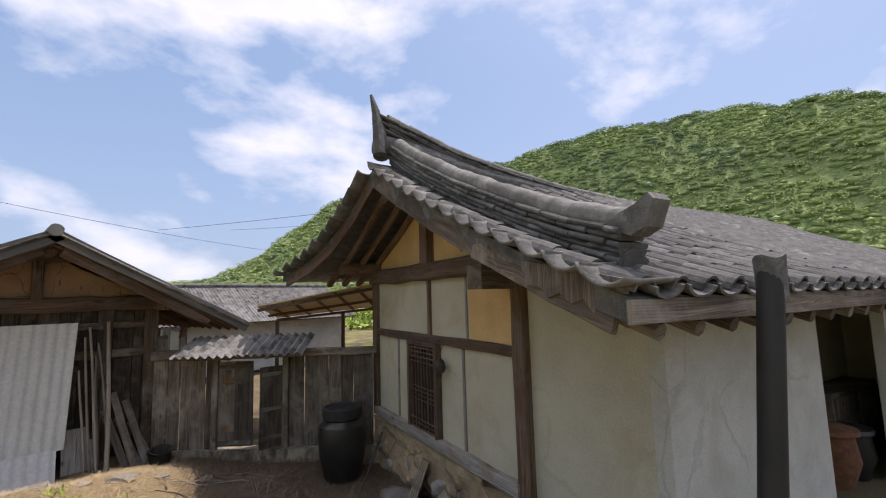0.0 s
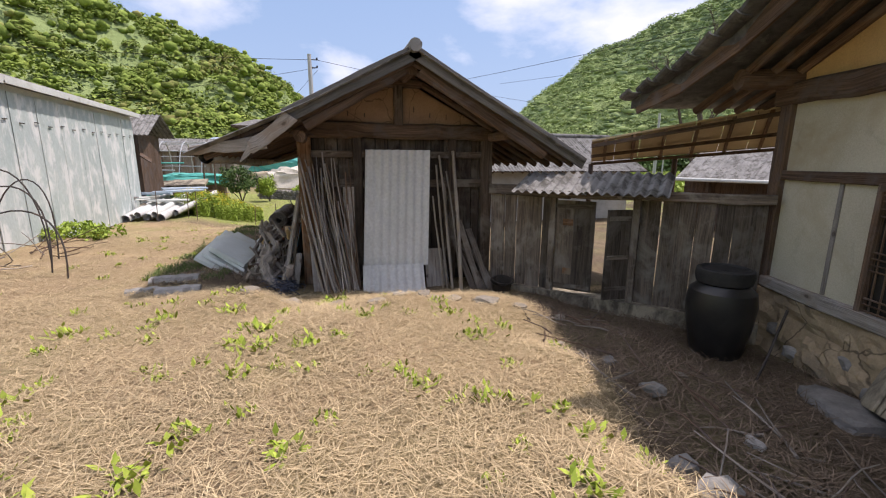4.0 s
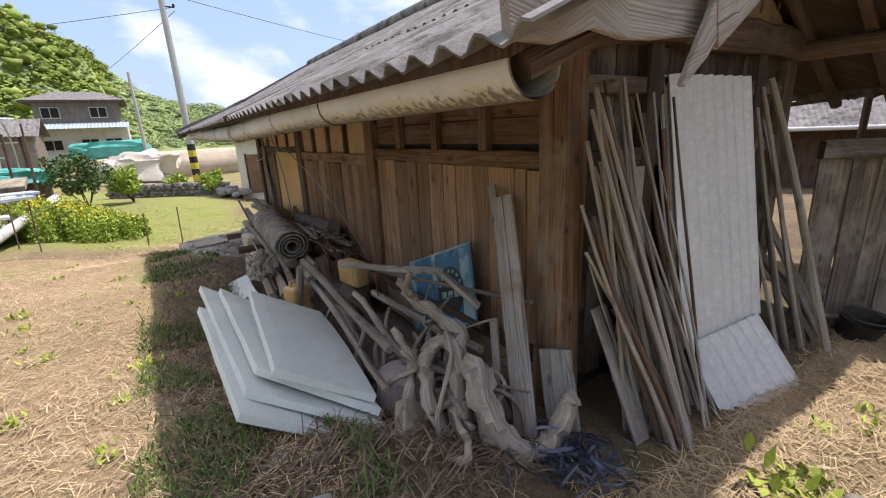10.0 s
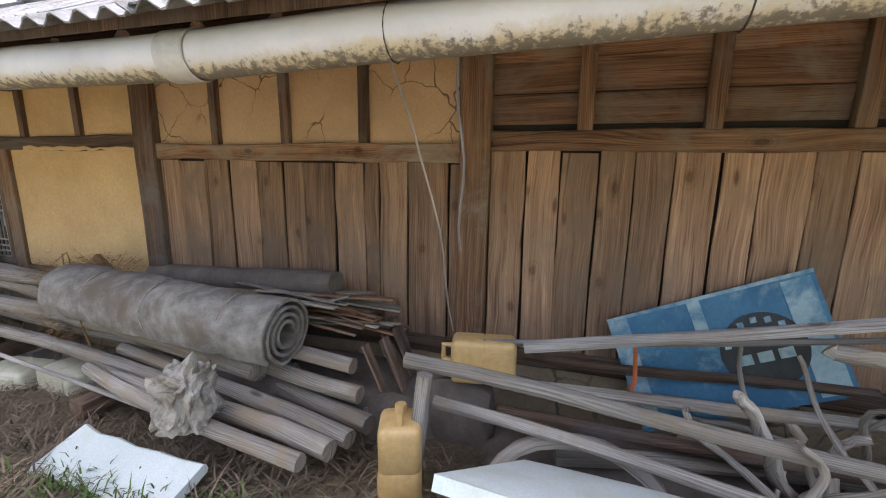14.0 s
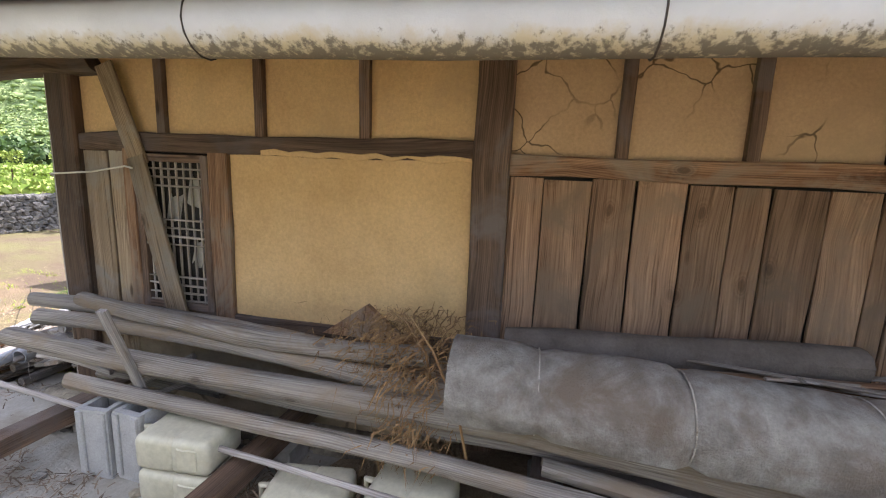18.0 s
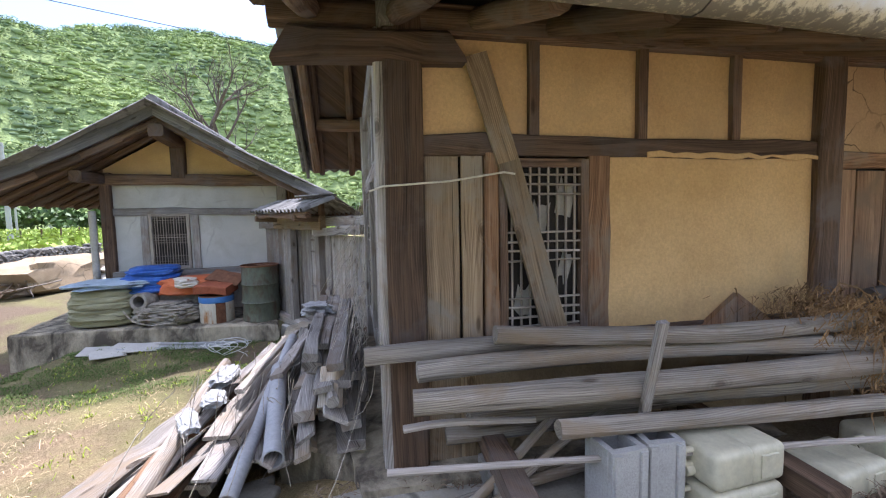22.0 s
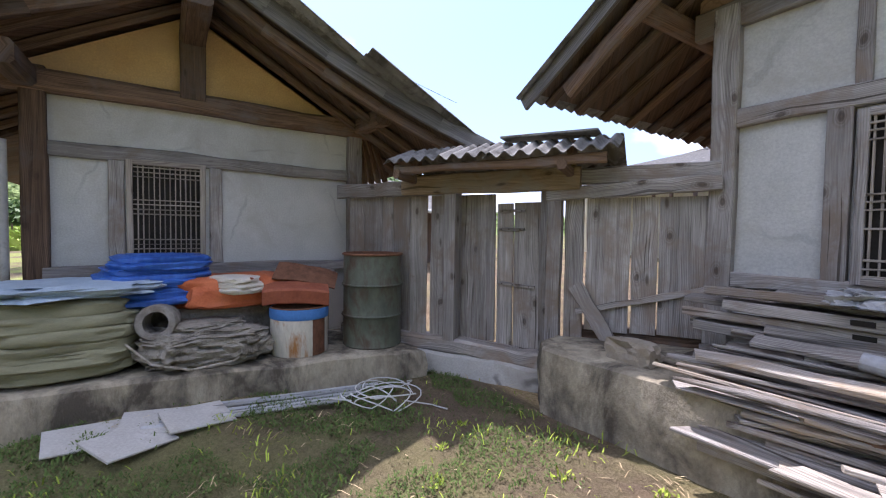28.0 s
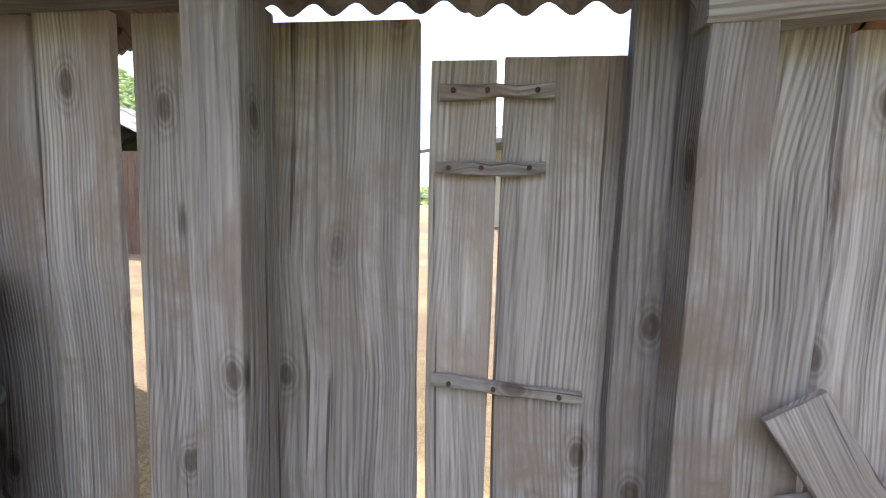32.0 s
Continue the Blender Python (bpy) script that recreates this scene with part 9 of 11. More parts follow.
    for row in range(7):
        for k in range(3):
            y = 16.42 + 0.115 * k + 0.022 * row
            z = -0.77 + 0.078 * row
            x0, x1 = random.uniform(1.2, 1.75), random.uniform(-0.85, -0.2)
            w, t = random.uniform(0.07, 0.13), random.uniform(0.03, 0.07)
            o = lone(Geo().board((x0, y, z), (x1, y + random.uniform(-0.05, 0.05), z + random.uniform(-0.03, 0.03)), w, t, (random.uniform(-0.05, 0.05), random.uniform(-0.15, 0.15), 1), 0.006, 5, 0.007, bow=random.uniform(-0.015, 0.015)), "timber", W_GREY, lab, "timber", "timber stack")
            if k == 2 and row > 2:
                # Solid near-black blocks stand in for the shade inside mortice slots.
                for xm in (0.2, 0.75):
                    Geo().box((xm, y + w / 2 - 0.012, z - 0.012), (xm + 0.09, y + w / 2 + 0.004, z + 0.014)).ob("mortice", DARK_IN, o, "near-black block painted as mortice slot shade")
    for k in range(44):
        y = 16.70 + 0.0145 * k
        z = -0.76 + 0.05 * (k % 7) - 0.007 * k
        x0 = random.uniform(0.9, 1.65)
        x1 = random.uniform(-1.05, -0.2)
        dy = random.uniform(-0.24, 0.2)
        if k % 6 == 0:
            lone(bent((x0, y, z), (x1, y + dy, z + 0.05), 0.042, 0.036, 0.03), "round_timber", W_GREY, "weathered round pole in the timber pile", "timber", "timber pile")
        else:
            lone(Geo().board((x0, y, z), (x1, y + dy, z + random.uniform(-0.05, 0.08)), random.uniform(0.04, 0.13), random.uniform(0.014, 0.034), (random.uniform(-0.1, 0.1), random.uniform(-0.5, 0.5), 1), 0.006, 6, 0.011, skew=random.uniform(-0.04, 0.04), bow=random.uniform(-0.03, 0.03)), "timber", W_BLEACH if k % 3 == 0 else W_GREY, lab, "timber", "timber pile")
    for k in range(46):
        s = k / 45
        y0 = 17.25 + 0.60 * s + random.uniform(-0.08, 0.08)
        x0 = random.uniform(0.55, 1.15) - 0.55 * s
        x1 = max(-1.35, x0 - random.uniform(1.3, 2.0))
        y1 = min(18.35, y0 + random.uniform(-0.2, 0.3) + 0.30 * s)
        lift = 0.42 * (1 - s) * random.random()
        z0, z1 = gz(x0, y0) + 0.05 + 0.03 * (k % 5) + lift, gz(x1, y1) + 0.05 + 0.04 * (k % 4) + lift
        m = W_BLEACH if k % 11 else W_BROWN
        lone(Geo().board((x0, y0, z0), (x1, y1, z1), random.uniform(0.04, 0.19), random.uniform(0.012, 0.034), (random.uniform(-0.1, 0.1), random.uniform(-0.4, 0.4), 1), 0.006, 6, 0.013, w1=random.uniform(0.03, 0.17), skew=random.uniform(-0.05, 0.05), bow=random.uniform(-0.04, 0.03)), "plank", m, "sun-bleached broken plank in the timber pile", "plank", "timber pile")
    for p, q, r in (((-1.22, 17.07, -0.74), (0.75, 17.02, -0.52), 0.042), ((-1.0, 16.90, -0.68), (0.05, 17.03, -0.56), 0.055)):
        d = Vector(q) - Vector(p)
        lone(Geo().lathe([(r * 0.86, 0.25), (r * 0.86, 0.0), (r, 0.0), (r, d.length), (0.0, d.length)], p, 20, d), "grey_pipe", PIPE_GREY, "smooth grey pipe lying on the timber pile", "pipe", "pipes")
    lone(Geo().board((-0.95, 17.99, -0.93), (0.22, 17.51, -0.74), 0.25, 0.035, (0.1, 0.1, 1), 0.008, 8, 0.016, w1=0.17), "plank", W_BLEACH, "wide sun-bleached split plank on the timber pile", "plank", "timber pile")
    lone(bent((-1.2, 17.50, -0.75), (0.40, 17.49, -0.59), 0.048, 0.04, 0.03, 8, 10, 0.08), "round_timber", W_POLE, "weathered round pole on the timber pile", "timber", "timber pile")
    lone(Geo().board((-1.1, 17.64, -0.84), (0.0, 17.52, -0.70), 0.07, 0.05, (0, 0.3, 1), 0.012, 8, 0.012, w1=0.04), "plank", W_BROWN, "rotten orange-brown timber on the pile", "plank", "timber pile")
    lone(Geo().board((-0.66, 16.60, -0.34), (-0.80, 16.62, -0.53), 0.12, 0.10, (-1, 0.4, 0.2), 0.012), "timber_block", W_BLEACH, "sawn bleached block at the stack end", "timber", "timber stack")
    lone(heap((0.75, 16.80, -0.30), (0.13, 0.10, 0.04), 45, 0.8, 4, 0.2, 3.0), "plastic_film", PLASTIC_CLEAR, "crumpled clear plastic film on the timber", "plastic", "plastic film")
    for k, (x, y, z, a, b) in enumerate(((0.05, 17.40, -0.60, 0.16, 0.07), (-0.30, 17.38, -0.63, 0.10, 0.06), (-0.55, 17.45, -0.66, 0.14, 0.05))):
        lone(heap((x, y, z), (a, b, 0.03), 150 + k, 0.5, 4, 0.2 * k, 2.4), "plastic_film", PLASTIC_CLEAR, "crumpled clear plastic film on the timber", "plastic", "plastic film")
    lone(heap((-0.05, 17.45, -0.84), (0.09, 0.16, 0.04), 46, 0.8, 4, 0.5, 3.0), "plastic_film", PLASTIC_CLEAR, "crumpled clear plastic film on the timber", "plastic", "plastic film")
    g = Geo()
    for k in range(110):
        p = Vector((random.uniform(-0.45, 0.35), random.uniform(16.45, 17.25), random.uniform(-0.5, 0.7))) if k < 60 else Vector((random.uniform(-1.15, 0.1), random.uniform(16.7, 17.45), random.uniform(-0.6, -0.2)))
        if p.z > -0.3:
            p.y = SY1 + random.uniform(0.08, 0.16)
        pts = [p]
        sway = Vector((random.uniform(-0.06, 0.06), 0.012, random.uniform(-0.09, 0.0)))
        for j in range(9):
            sway = sway + Vector((random.uniform(-0.03, 0.03), random.uniform(-0.008, 0.01), random.uniform(-0.03, 0.022)))
            p = p + sway * 0.8
            p.z = max(p.z, -0.9)
            pts.append(p.copy())
        g.tube(pts, 0.0022, 4, cap=False)
    lone(g, "dry_vines", STUMP, "bare pale vines hanging over the shutter and timber", "vines", kind="stuff")


gate_things()


def apron_things():
    rng = random.Random(71)
    for k, (x, y, l, w, rot) in enumerate(((-1.65, 16.75, 0.55, 0.4, 0.4), (-1.15, 17.0, 0.5, 0.34, 1.1), (-2.2, 16.2, 0.6, 0.45, 0.1), (-2.45, 15.3, 0.5, 0.4, 1.4), (-0.75, 17.1, 0.4, 0.3, 0.2), (-2.1, 17.15, 0.45, 0.3, 0.7))):
        d = Vector((math.cos(rot), math.sin(rot), 0)) * (l / 2)
        p = Vector((x, y, -0.815 if y < 17 else gz(x, y) + 0.04))
        lone(Geo().board(p - d, p + d, w, 0.07, (rng.uniform(-0.08, 0.08), rng.uniform(-0.08, 0.08), 1), 0.012, 6, 0.025, w1=w * rng.uniform(0.6, 1.1)), "broken_slab", CONC_APRON, "broken piece of concrete slab on the apron", "slab", "broken slabs")
    for k in range(70):
        x, y = rng.uniform(-2.7, -1.05), rng.uniform(13.7, 17.1)
        r = rng.uniform(0.012, 0.05)
        z = -0.84 if (x > -2.55 and y < 16.8) else gz(x, y)
        lone(Geo().lump((x, y, z + r * 0.35), (r, r * 0.8, r * 0.6), 0.5, 1, k, rng.uniform(0, 3)), "rubble_chip", STONE if k % 2 else CONCRETE, "small chip of stone on the concrete apron", "stone", "rubble chips")


apron_things()


# ---- straw, twigs and weeds ----
def scatter(name, mat, label, n, region, length, tilt, keep, seed, width=0.004, cat="straw", level=None):
    rng = np.random.default_rng(seed)
    vs, fs = [], []
    x0, x1, y0, y1 = region
    k = 0
    while k < n:
        x, y = rng.uniform(x0, x1), rng.uniform(y0, y1)
        if rng.random() > keep(x, y):
            k += 0.25
            continue
        a = rng.uniform(0, 2 * math.pi)
        ln = rng.uniform(*length)
        up = rng.uniform(*tilt)
        z = (gz(x, y) if level is None else level) + 0.012 + rng.uniform(0, 0.02)
        dx, dy = math.cos(a), math.sin(a)
        wx, wy = -dy * width * rng.uniform(0.6, 1.3), dx * width
        o = len(vs)
        m = 0.55
        vs += [(x - wx, y - wy, z), (x + wx, y + wy, z), (x + dx * ln * m + wx * 0.8, y + dy * ln * m + wy * 0.8, z + up * ln * 0.7), (x + dx * ln * m - wx * 0.8, y + dy * ln * m - wy * 0.8, z + up * ln * 0.7),
               (x + dx * ln, y + dy * ln, z + up * ln * rng.uniform(0.4, 1.0))]
        fs += [(o, o + 1, o + 2, o + 3), (o + 3, o + 2, o + 4)]
        k += 1
    me = bpy.data.meshes.new(name)
    me.from_pydata(vs, [], fs)
    me.materials.append(mat)
    tagged(new(name, me), label, cat, kind="stuff")


def on_straw(x, y):
    return max(0.0, 1 - 1.2 * soil_share(x, y)) * (1 if not (-1.0 < x < 2.1 and y > 7.7) else 0)


def patchy(x, y, f=0.9, cut=0.08):
    return 1.0 if noise.noise(Vector((x * f, y * f, 7))) > cut else 0.05


scatter("straw", STRAW, "dry bleached straw strewn over the terrace", 95000, (-5.0, 2.2, -0.5, 7.9), (0.05, 0.2), (-0.05, 0.30), on_straw, 1, 0.0024)
scatter("straw_side", STRAW, "dry straw on the path beside the shed", 26000, (-6.0, -2.4, 7.5, 17.5), (0.05, 0.16), (-0.05, 0.35), lambda x, y: patchy(x, y, 0.7, -0.2), 2, 0.0026)
scatter("straw_yard", STRAW, "dry grass on the back yard", 11000, (-4.0, 4.0, 17.0, 24.0), (0.03, 0.10), (0.0, 0.5), lambda x, y: patchy(x, y, 0.8, -0.1) * (0.2 if x > 1.4 else 1), 3, 0.003)
scatter("twigs", TWIG, "dark twigs and leaf litter by the house drain", 19000, (0.9, 4.2, 1.0, 7.9), (0.04, 0.22), (-0.05, 0.5), lambda x, y: soil_share(x, y), 4, 0.004, "twigs")
scatter("twigs_side", TWIG, "brown litter along the wood pile", 9000, (-3.1, -1.6, 8.0, 14.5), (0.04, 0.2), (0.0, 0.6), lambda x, y: 0.9, 5, 0.004, "twigs")
scatter("apron_litter", TWIG, "brown leaf litter and twigs on the concrete apron", 2600, (-2.6, -1.1, 13.6, 16.7), (0.015, 0.09), (0.0, 0.4), lambda x, y: patchy(x, y, 2.3, 0.1), 31, 0.004, "twigs", -0.835)
scatter("grass", GRASS, "short fresh grass in the shade by the gate", 24000, (1.6, 3.95, 17.4, 20.9), (0.010, 0.032), (0.3, 1.2), lambda x, y: patchy(x, y, 2.2, 0.0) * max(0.05, min(1.0, (x - 1.6) / 0.7)), 6, 0.004, "grass")
scatter("grass_yard", WEED, "thin fresh grass in the back yard", 9000, (-4.5, 3.5, 17.2, 25.0), (0.02, 0.06), (0.5, 1.4), lambda x, y: patchy(x, y, 1.9, 0.28), 7, 0.004, "grass")
scatter("grass_side", GRASS, "fresh grass in the shade beside the shed", 10000, (-3.3, -2.2, 8.2, 16.5), (0.03, 0.09), (0.5, 1.6), lambda x, y: patchy(x, y, 1.2, 0.05), 8, 0.004, "grass")


def weeds():
    rng = random.Random(77)
    g = Geo()
    spots = [(rng.uniform(-3.6, 1.2), rng.uniform(0.8, 7.3)) for _ in range(150)] + [(rng.uniform(-5, -2.8), rng.uniform(8, 17)) for _ in range(40)] + [(rng.uniform(-3.5, 2.6), rng.uniform(17.4, 22)) for _ in range(60)] + [(-0.75, 7.2), (-0.6, 7.25), (-0.5, 7.15), (-0.7, 7.1), (2.0, 6.9), (1.55, 5.2)] * 2
    for x, y in spots:
        n = rng.randint(14, 34)
        size = rng.uniform(0.025, 0.065) * (0.6 if y > 17 else 1.35 if y < 6.5 else 1) * (1.7 if (x, y) == (-0.6, 7.25) else 1)
        z = gz(x, y) + 0.01
        for _ in range(n):
            a, el = rng.uniform(0, 6.28), rng.uniform(0.2, 1.3)
            cx, cy = x + rng.gauss(0, size * 0.9), y + rng.gauss(0, size * 0.9)
            d = Vector((math.cos(a) * math.cos(el), math.sin(a) * math.cos(el), math.sin(el))) * size * rng.uniform(0.7, 1.5)
            s = Vector((-math.sin(a), math.cos(a), 0)) * size * 0.24
            p = Vector((cx, cy, z))
            g.add([p, p + d * 0.5 + s, p + d, p + d * 0.5 - s], [(0, 1, 2, 3)])
    lone(g, "weed_clumps", WEED, "scattered clumps of yellow-green young weeds", "weeds", kind="stuff")


weeds()


# ---- beyond the yard ----
PANEL_GREEN = surf("faded_green_white_panel", (0.40, 0.46, 0.44), (0.50, 0.55, 0.52), 1.2, 0.8, 0.15, 0.004, stain=(0.66, 0.67, 0.64), stain_at=(0.48, 0.60), stain_scale=3.2, fine=30, stretch=(1, 1, 0.4))
PANEL_WHITE = surf("chalky_white_panel", (0.55, 0.56, 0.52), (0.64, 0.65, 0.61), 1.0, 0.85, 0.15, 0.004, stain=(0.46, 0.46, 0.40), fine=30)
TEAL = surf("teal_shade_net", (0.05, 0.30, 0.26), (0.12, 0.42, 0.36), 2.0, 0.8, 0.6, 0.05, fine=15)
GALV = surf("galvanised_tube", (0.36, 0.37, 0.38), (0.48, 0.49, 0.50), 5.0, 0.5, 0.05, 0.002, metal=0.4)
SAND = surf("heaped_sand", (0.40, 0.33, 0.24), (0.50, 0.42, 0.31), 1.5, 0.95, 0.5, 0.05, fine=12)
LEAF_YG = surf("young_yellow_green_leaves", (0.30, 0.41, 0.07), (0.46, 0.55, 0.13), 2.0, 0.7, 0.0, islands=True, rnd=0.45, spec=0.25)
LEAF_RAPE = surf("rape_leaves", (0.24, 0.36, 0.045), (0.42, 0.52, 0.09), 2.0, 0.7, 0.0, islands=True, rnd=0.45, spec=0.25)
LEAF_DARK = surf("dark_shrub_leaves", (0.05, 0.10, 0.025), (0.12, 0.19, 0.05), 2.0, 0.6, 0.0, islands=True, rnd=0.45, spec=0.3)
PETAL = surf("yellow_petals", (0.70, 0.52, 0.02), (0.80, 0.64, 0.05), 2.0, 0.7, 0.0, islands=True, rnd=0.25)
BARK = wood("orchard_bark", (0.17, 0.14, 0.115), (0.09, 0.075, 0.06), (0.5, 0.47, 0.45), vary=0.3)
CREAM_WALL = surf("cream_block_wall", (0.58, 0.55, 0.47), (0.68, 0.65, 0.57), 1.2, 0.9, 0.2, 0.006, stain=(0.48, 0.44, 0.36), fine=40)
BROWN_PAINT = surf("brown_door_paint", (0.15, 0.085, 0.055), (0.22, 0.13, 0.085), 3.0, 0.6, 0.2, 0.004)
HAZARD_Y = surf("hazard_yellow", (0.55, 0.42, 0.03), (0.65, 0.50, 0.05), 3.0, 0.6, 0.0)
CONC_POLE = surf("pole_concrete", (0.36, 0.36, 0.35), (0.46, 0.46, 0.45), 2.0, 0.9, 0.2, 0.005, stretch=(1, 1, 0.2))


def leaf_cloud(clumps, per, size, mat, name, parent=None, seed=1, label="", cat="leaves", squash=0.8):
    """Many small leaf quads gathered round clump centres (x, y, z, r)."""
    rng = np.random.default_rng(seed)
    c = np.repeat(np.array(clumps, dtype=float), per, axis=0)
    n = len(c)
    d = rng.standard_normal((n, 3))
    d /= np.linalg.norm(d, axis=1)[:, None]
    p = c[:, :3] + d * (c[:, 3:] * rng.random((n, 1)) ** 0.45) * (1, 1, squash)
    a = rng.standard_normal((n, 3))
    a /= np.linalg.norm(a, axis=1)[:, None]
    b = np.cross(a, rng.standard_normal((n, 3)))
    b /= np.linalg.norm(b, axis=1)[:, None]
    s = size * rng.uniform(0.6, 1.4, (n, 1))
    vs = np.stack([p - a * s, p + b * s * 0.55, p + a * s, p - b * s * 0.55], axis=1).reshape(-1, 3)
    me = bpy.data.meshes.new(name)
    base = np.array(BASE[parent.name]) if parent else np.zeros(3)
    me.from_pydata((vs - base).tolist(), [], np.arange(4 * n).reshape(-1, 4).tolist())
    me.materials.append(mat)
    o = new(name, me)
    if parent:
        o.parent = parent
        BASE[o.name] = BASE[parent.name]
        if label:
            o["label"] = label
    else:
        tagged(o, label, cat, kind="stuff")
    return o


def branching(g, p, d, length, r, depth, rng, tips, spread=0.55, droop=0.0):
    """A limb that bends and forks; tips collects the twig ends."""
    pts, rad = [p], [r]
    q, dd = p.copy(), d.copy()
    for k in range(4):
        dd = (dd + Vector((rng.uniform(-0.16, 0.16), rng.uniform(-0.16, 0.16), rng.uniform(-0.06, 0.10) - droop))).normalized()
        q = q + dd * (length / 4)
        pts.append(q.copy())
        rad.append(r * (1 - 0.11 * (k + 1)))
    g.tube(pts, rad, 7 if depth > 2 else 4, cap=False, wob=0.05)
    if depth == 0:
        tips.append(q)
        return
    for k in range(rng.randint(2, 3)):
        s = pts[rng.randint(2, 4)]
        nd = (dd + Vector((rng.uniform(-1, 1), rng.uniform(-1, 1), rng.uniform(-0.25, 0.7))) * spread * 1.4).normalized()
        branching(g, s, nd, length * rng.uniform(0.58, 0.82), r * 0.55, depth - 1, rng, tips, spread, droop)
    tips.append(q)


def tree(at, height, label, leaves=None, seed=1, group="", per=40, trunk_r=None, leaf=0.045, depth=4):
    rng = random.Random(seed)
    t = thing("tree", at, label, "tree", group)
    g, tips = Geo(), []
    r = trunk_r or height * 0.022
    branching(g, Vector(at), Vector((0.05, 0.03, 1)), height * 0.36, r, depth, rng, tips)
    g.ob("trunk", BARK, t)
    if leaves:
        leaf_cloud([(q.x, q.y, q.z, rng.uniform(0.10, 0.26)) for q in tips], per, leaf, leaves, "crown", t, seed)
    return t


def stone_wall(p0, p1, height, thick, label, seed, n_near=240, size=0.2):
    """A dry wall of single field stones, laid in rough courses."""
    rng = random.Random(seed)
    w = thing("dry_stone_wall", (p0[0], p0[1], gz(*p0)), label, "stone wall")
    d = Vector((p1[0] - p0[0], p1[1] - p0[1]))
    ln = d.length
    d.normalize()
    nrm = Vector((-d.y, d.x))
    mesh = []
    for k in range(14):
        o = Geo().lump(BASE[w.name], (1, 1, 1), 0.55, 1, k + seed).ob("stone", STONE_DARK, w)
        o.location = (0, 0, -50)
        mesh.append(o.data)
        bpy.data.objects.remove(o)
    placed, rest = 0, Geo()
    z = 0.0
    row = 0
    while z < height:
        h = rng.uniform(0.10, 0.17) * size / 0.2
        for face in (0, 1):
            s = rng.uniform(0, 0.2)
            while s < ln:
                top = height * (1 + 0.22 * noise.noise(Vector((s * 0.9, seed, 0))))
                l = rng.uniform(0.8, 1.8) * size
                if z < top:
                    px, py = p0[0] + d.x * s + nrm.x * (face - 0.5) * thick * (1 - 0.4 * z / height), p0[1] + d.y * s + nrm.y * (face - 0.5) * thick * (1 - 0.4 * z / height)
                    o = bpy.data.objects.new("stone", rng.choice(mesh))
                    scene.collection.objects.link(o)
                    o.parent = w
                    b = BASE[w.name]
                    o.location = (px - b[0], py - b[1], gz(px, py) + z + h * 0.4 - b[2])
                    o.scale = (l * 0.68, size * rng.uniform(0.7, 1.0), h * 0.8)
                    o.rotation_euler = (rng.uniform(-0.2, 0.2), rng.uniform(-0.25, 0.25), math.atan2(d.y, d.x) + rng.uniform(-0.3, 0.3))
                    placed += 1
                s += l * 0.95
        z += h * 0.86
        row += 1
    return w


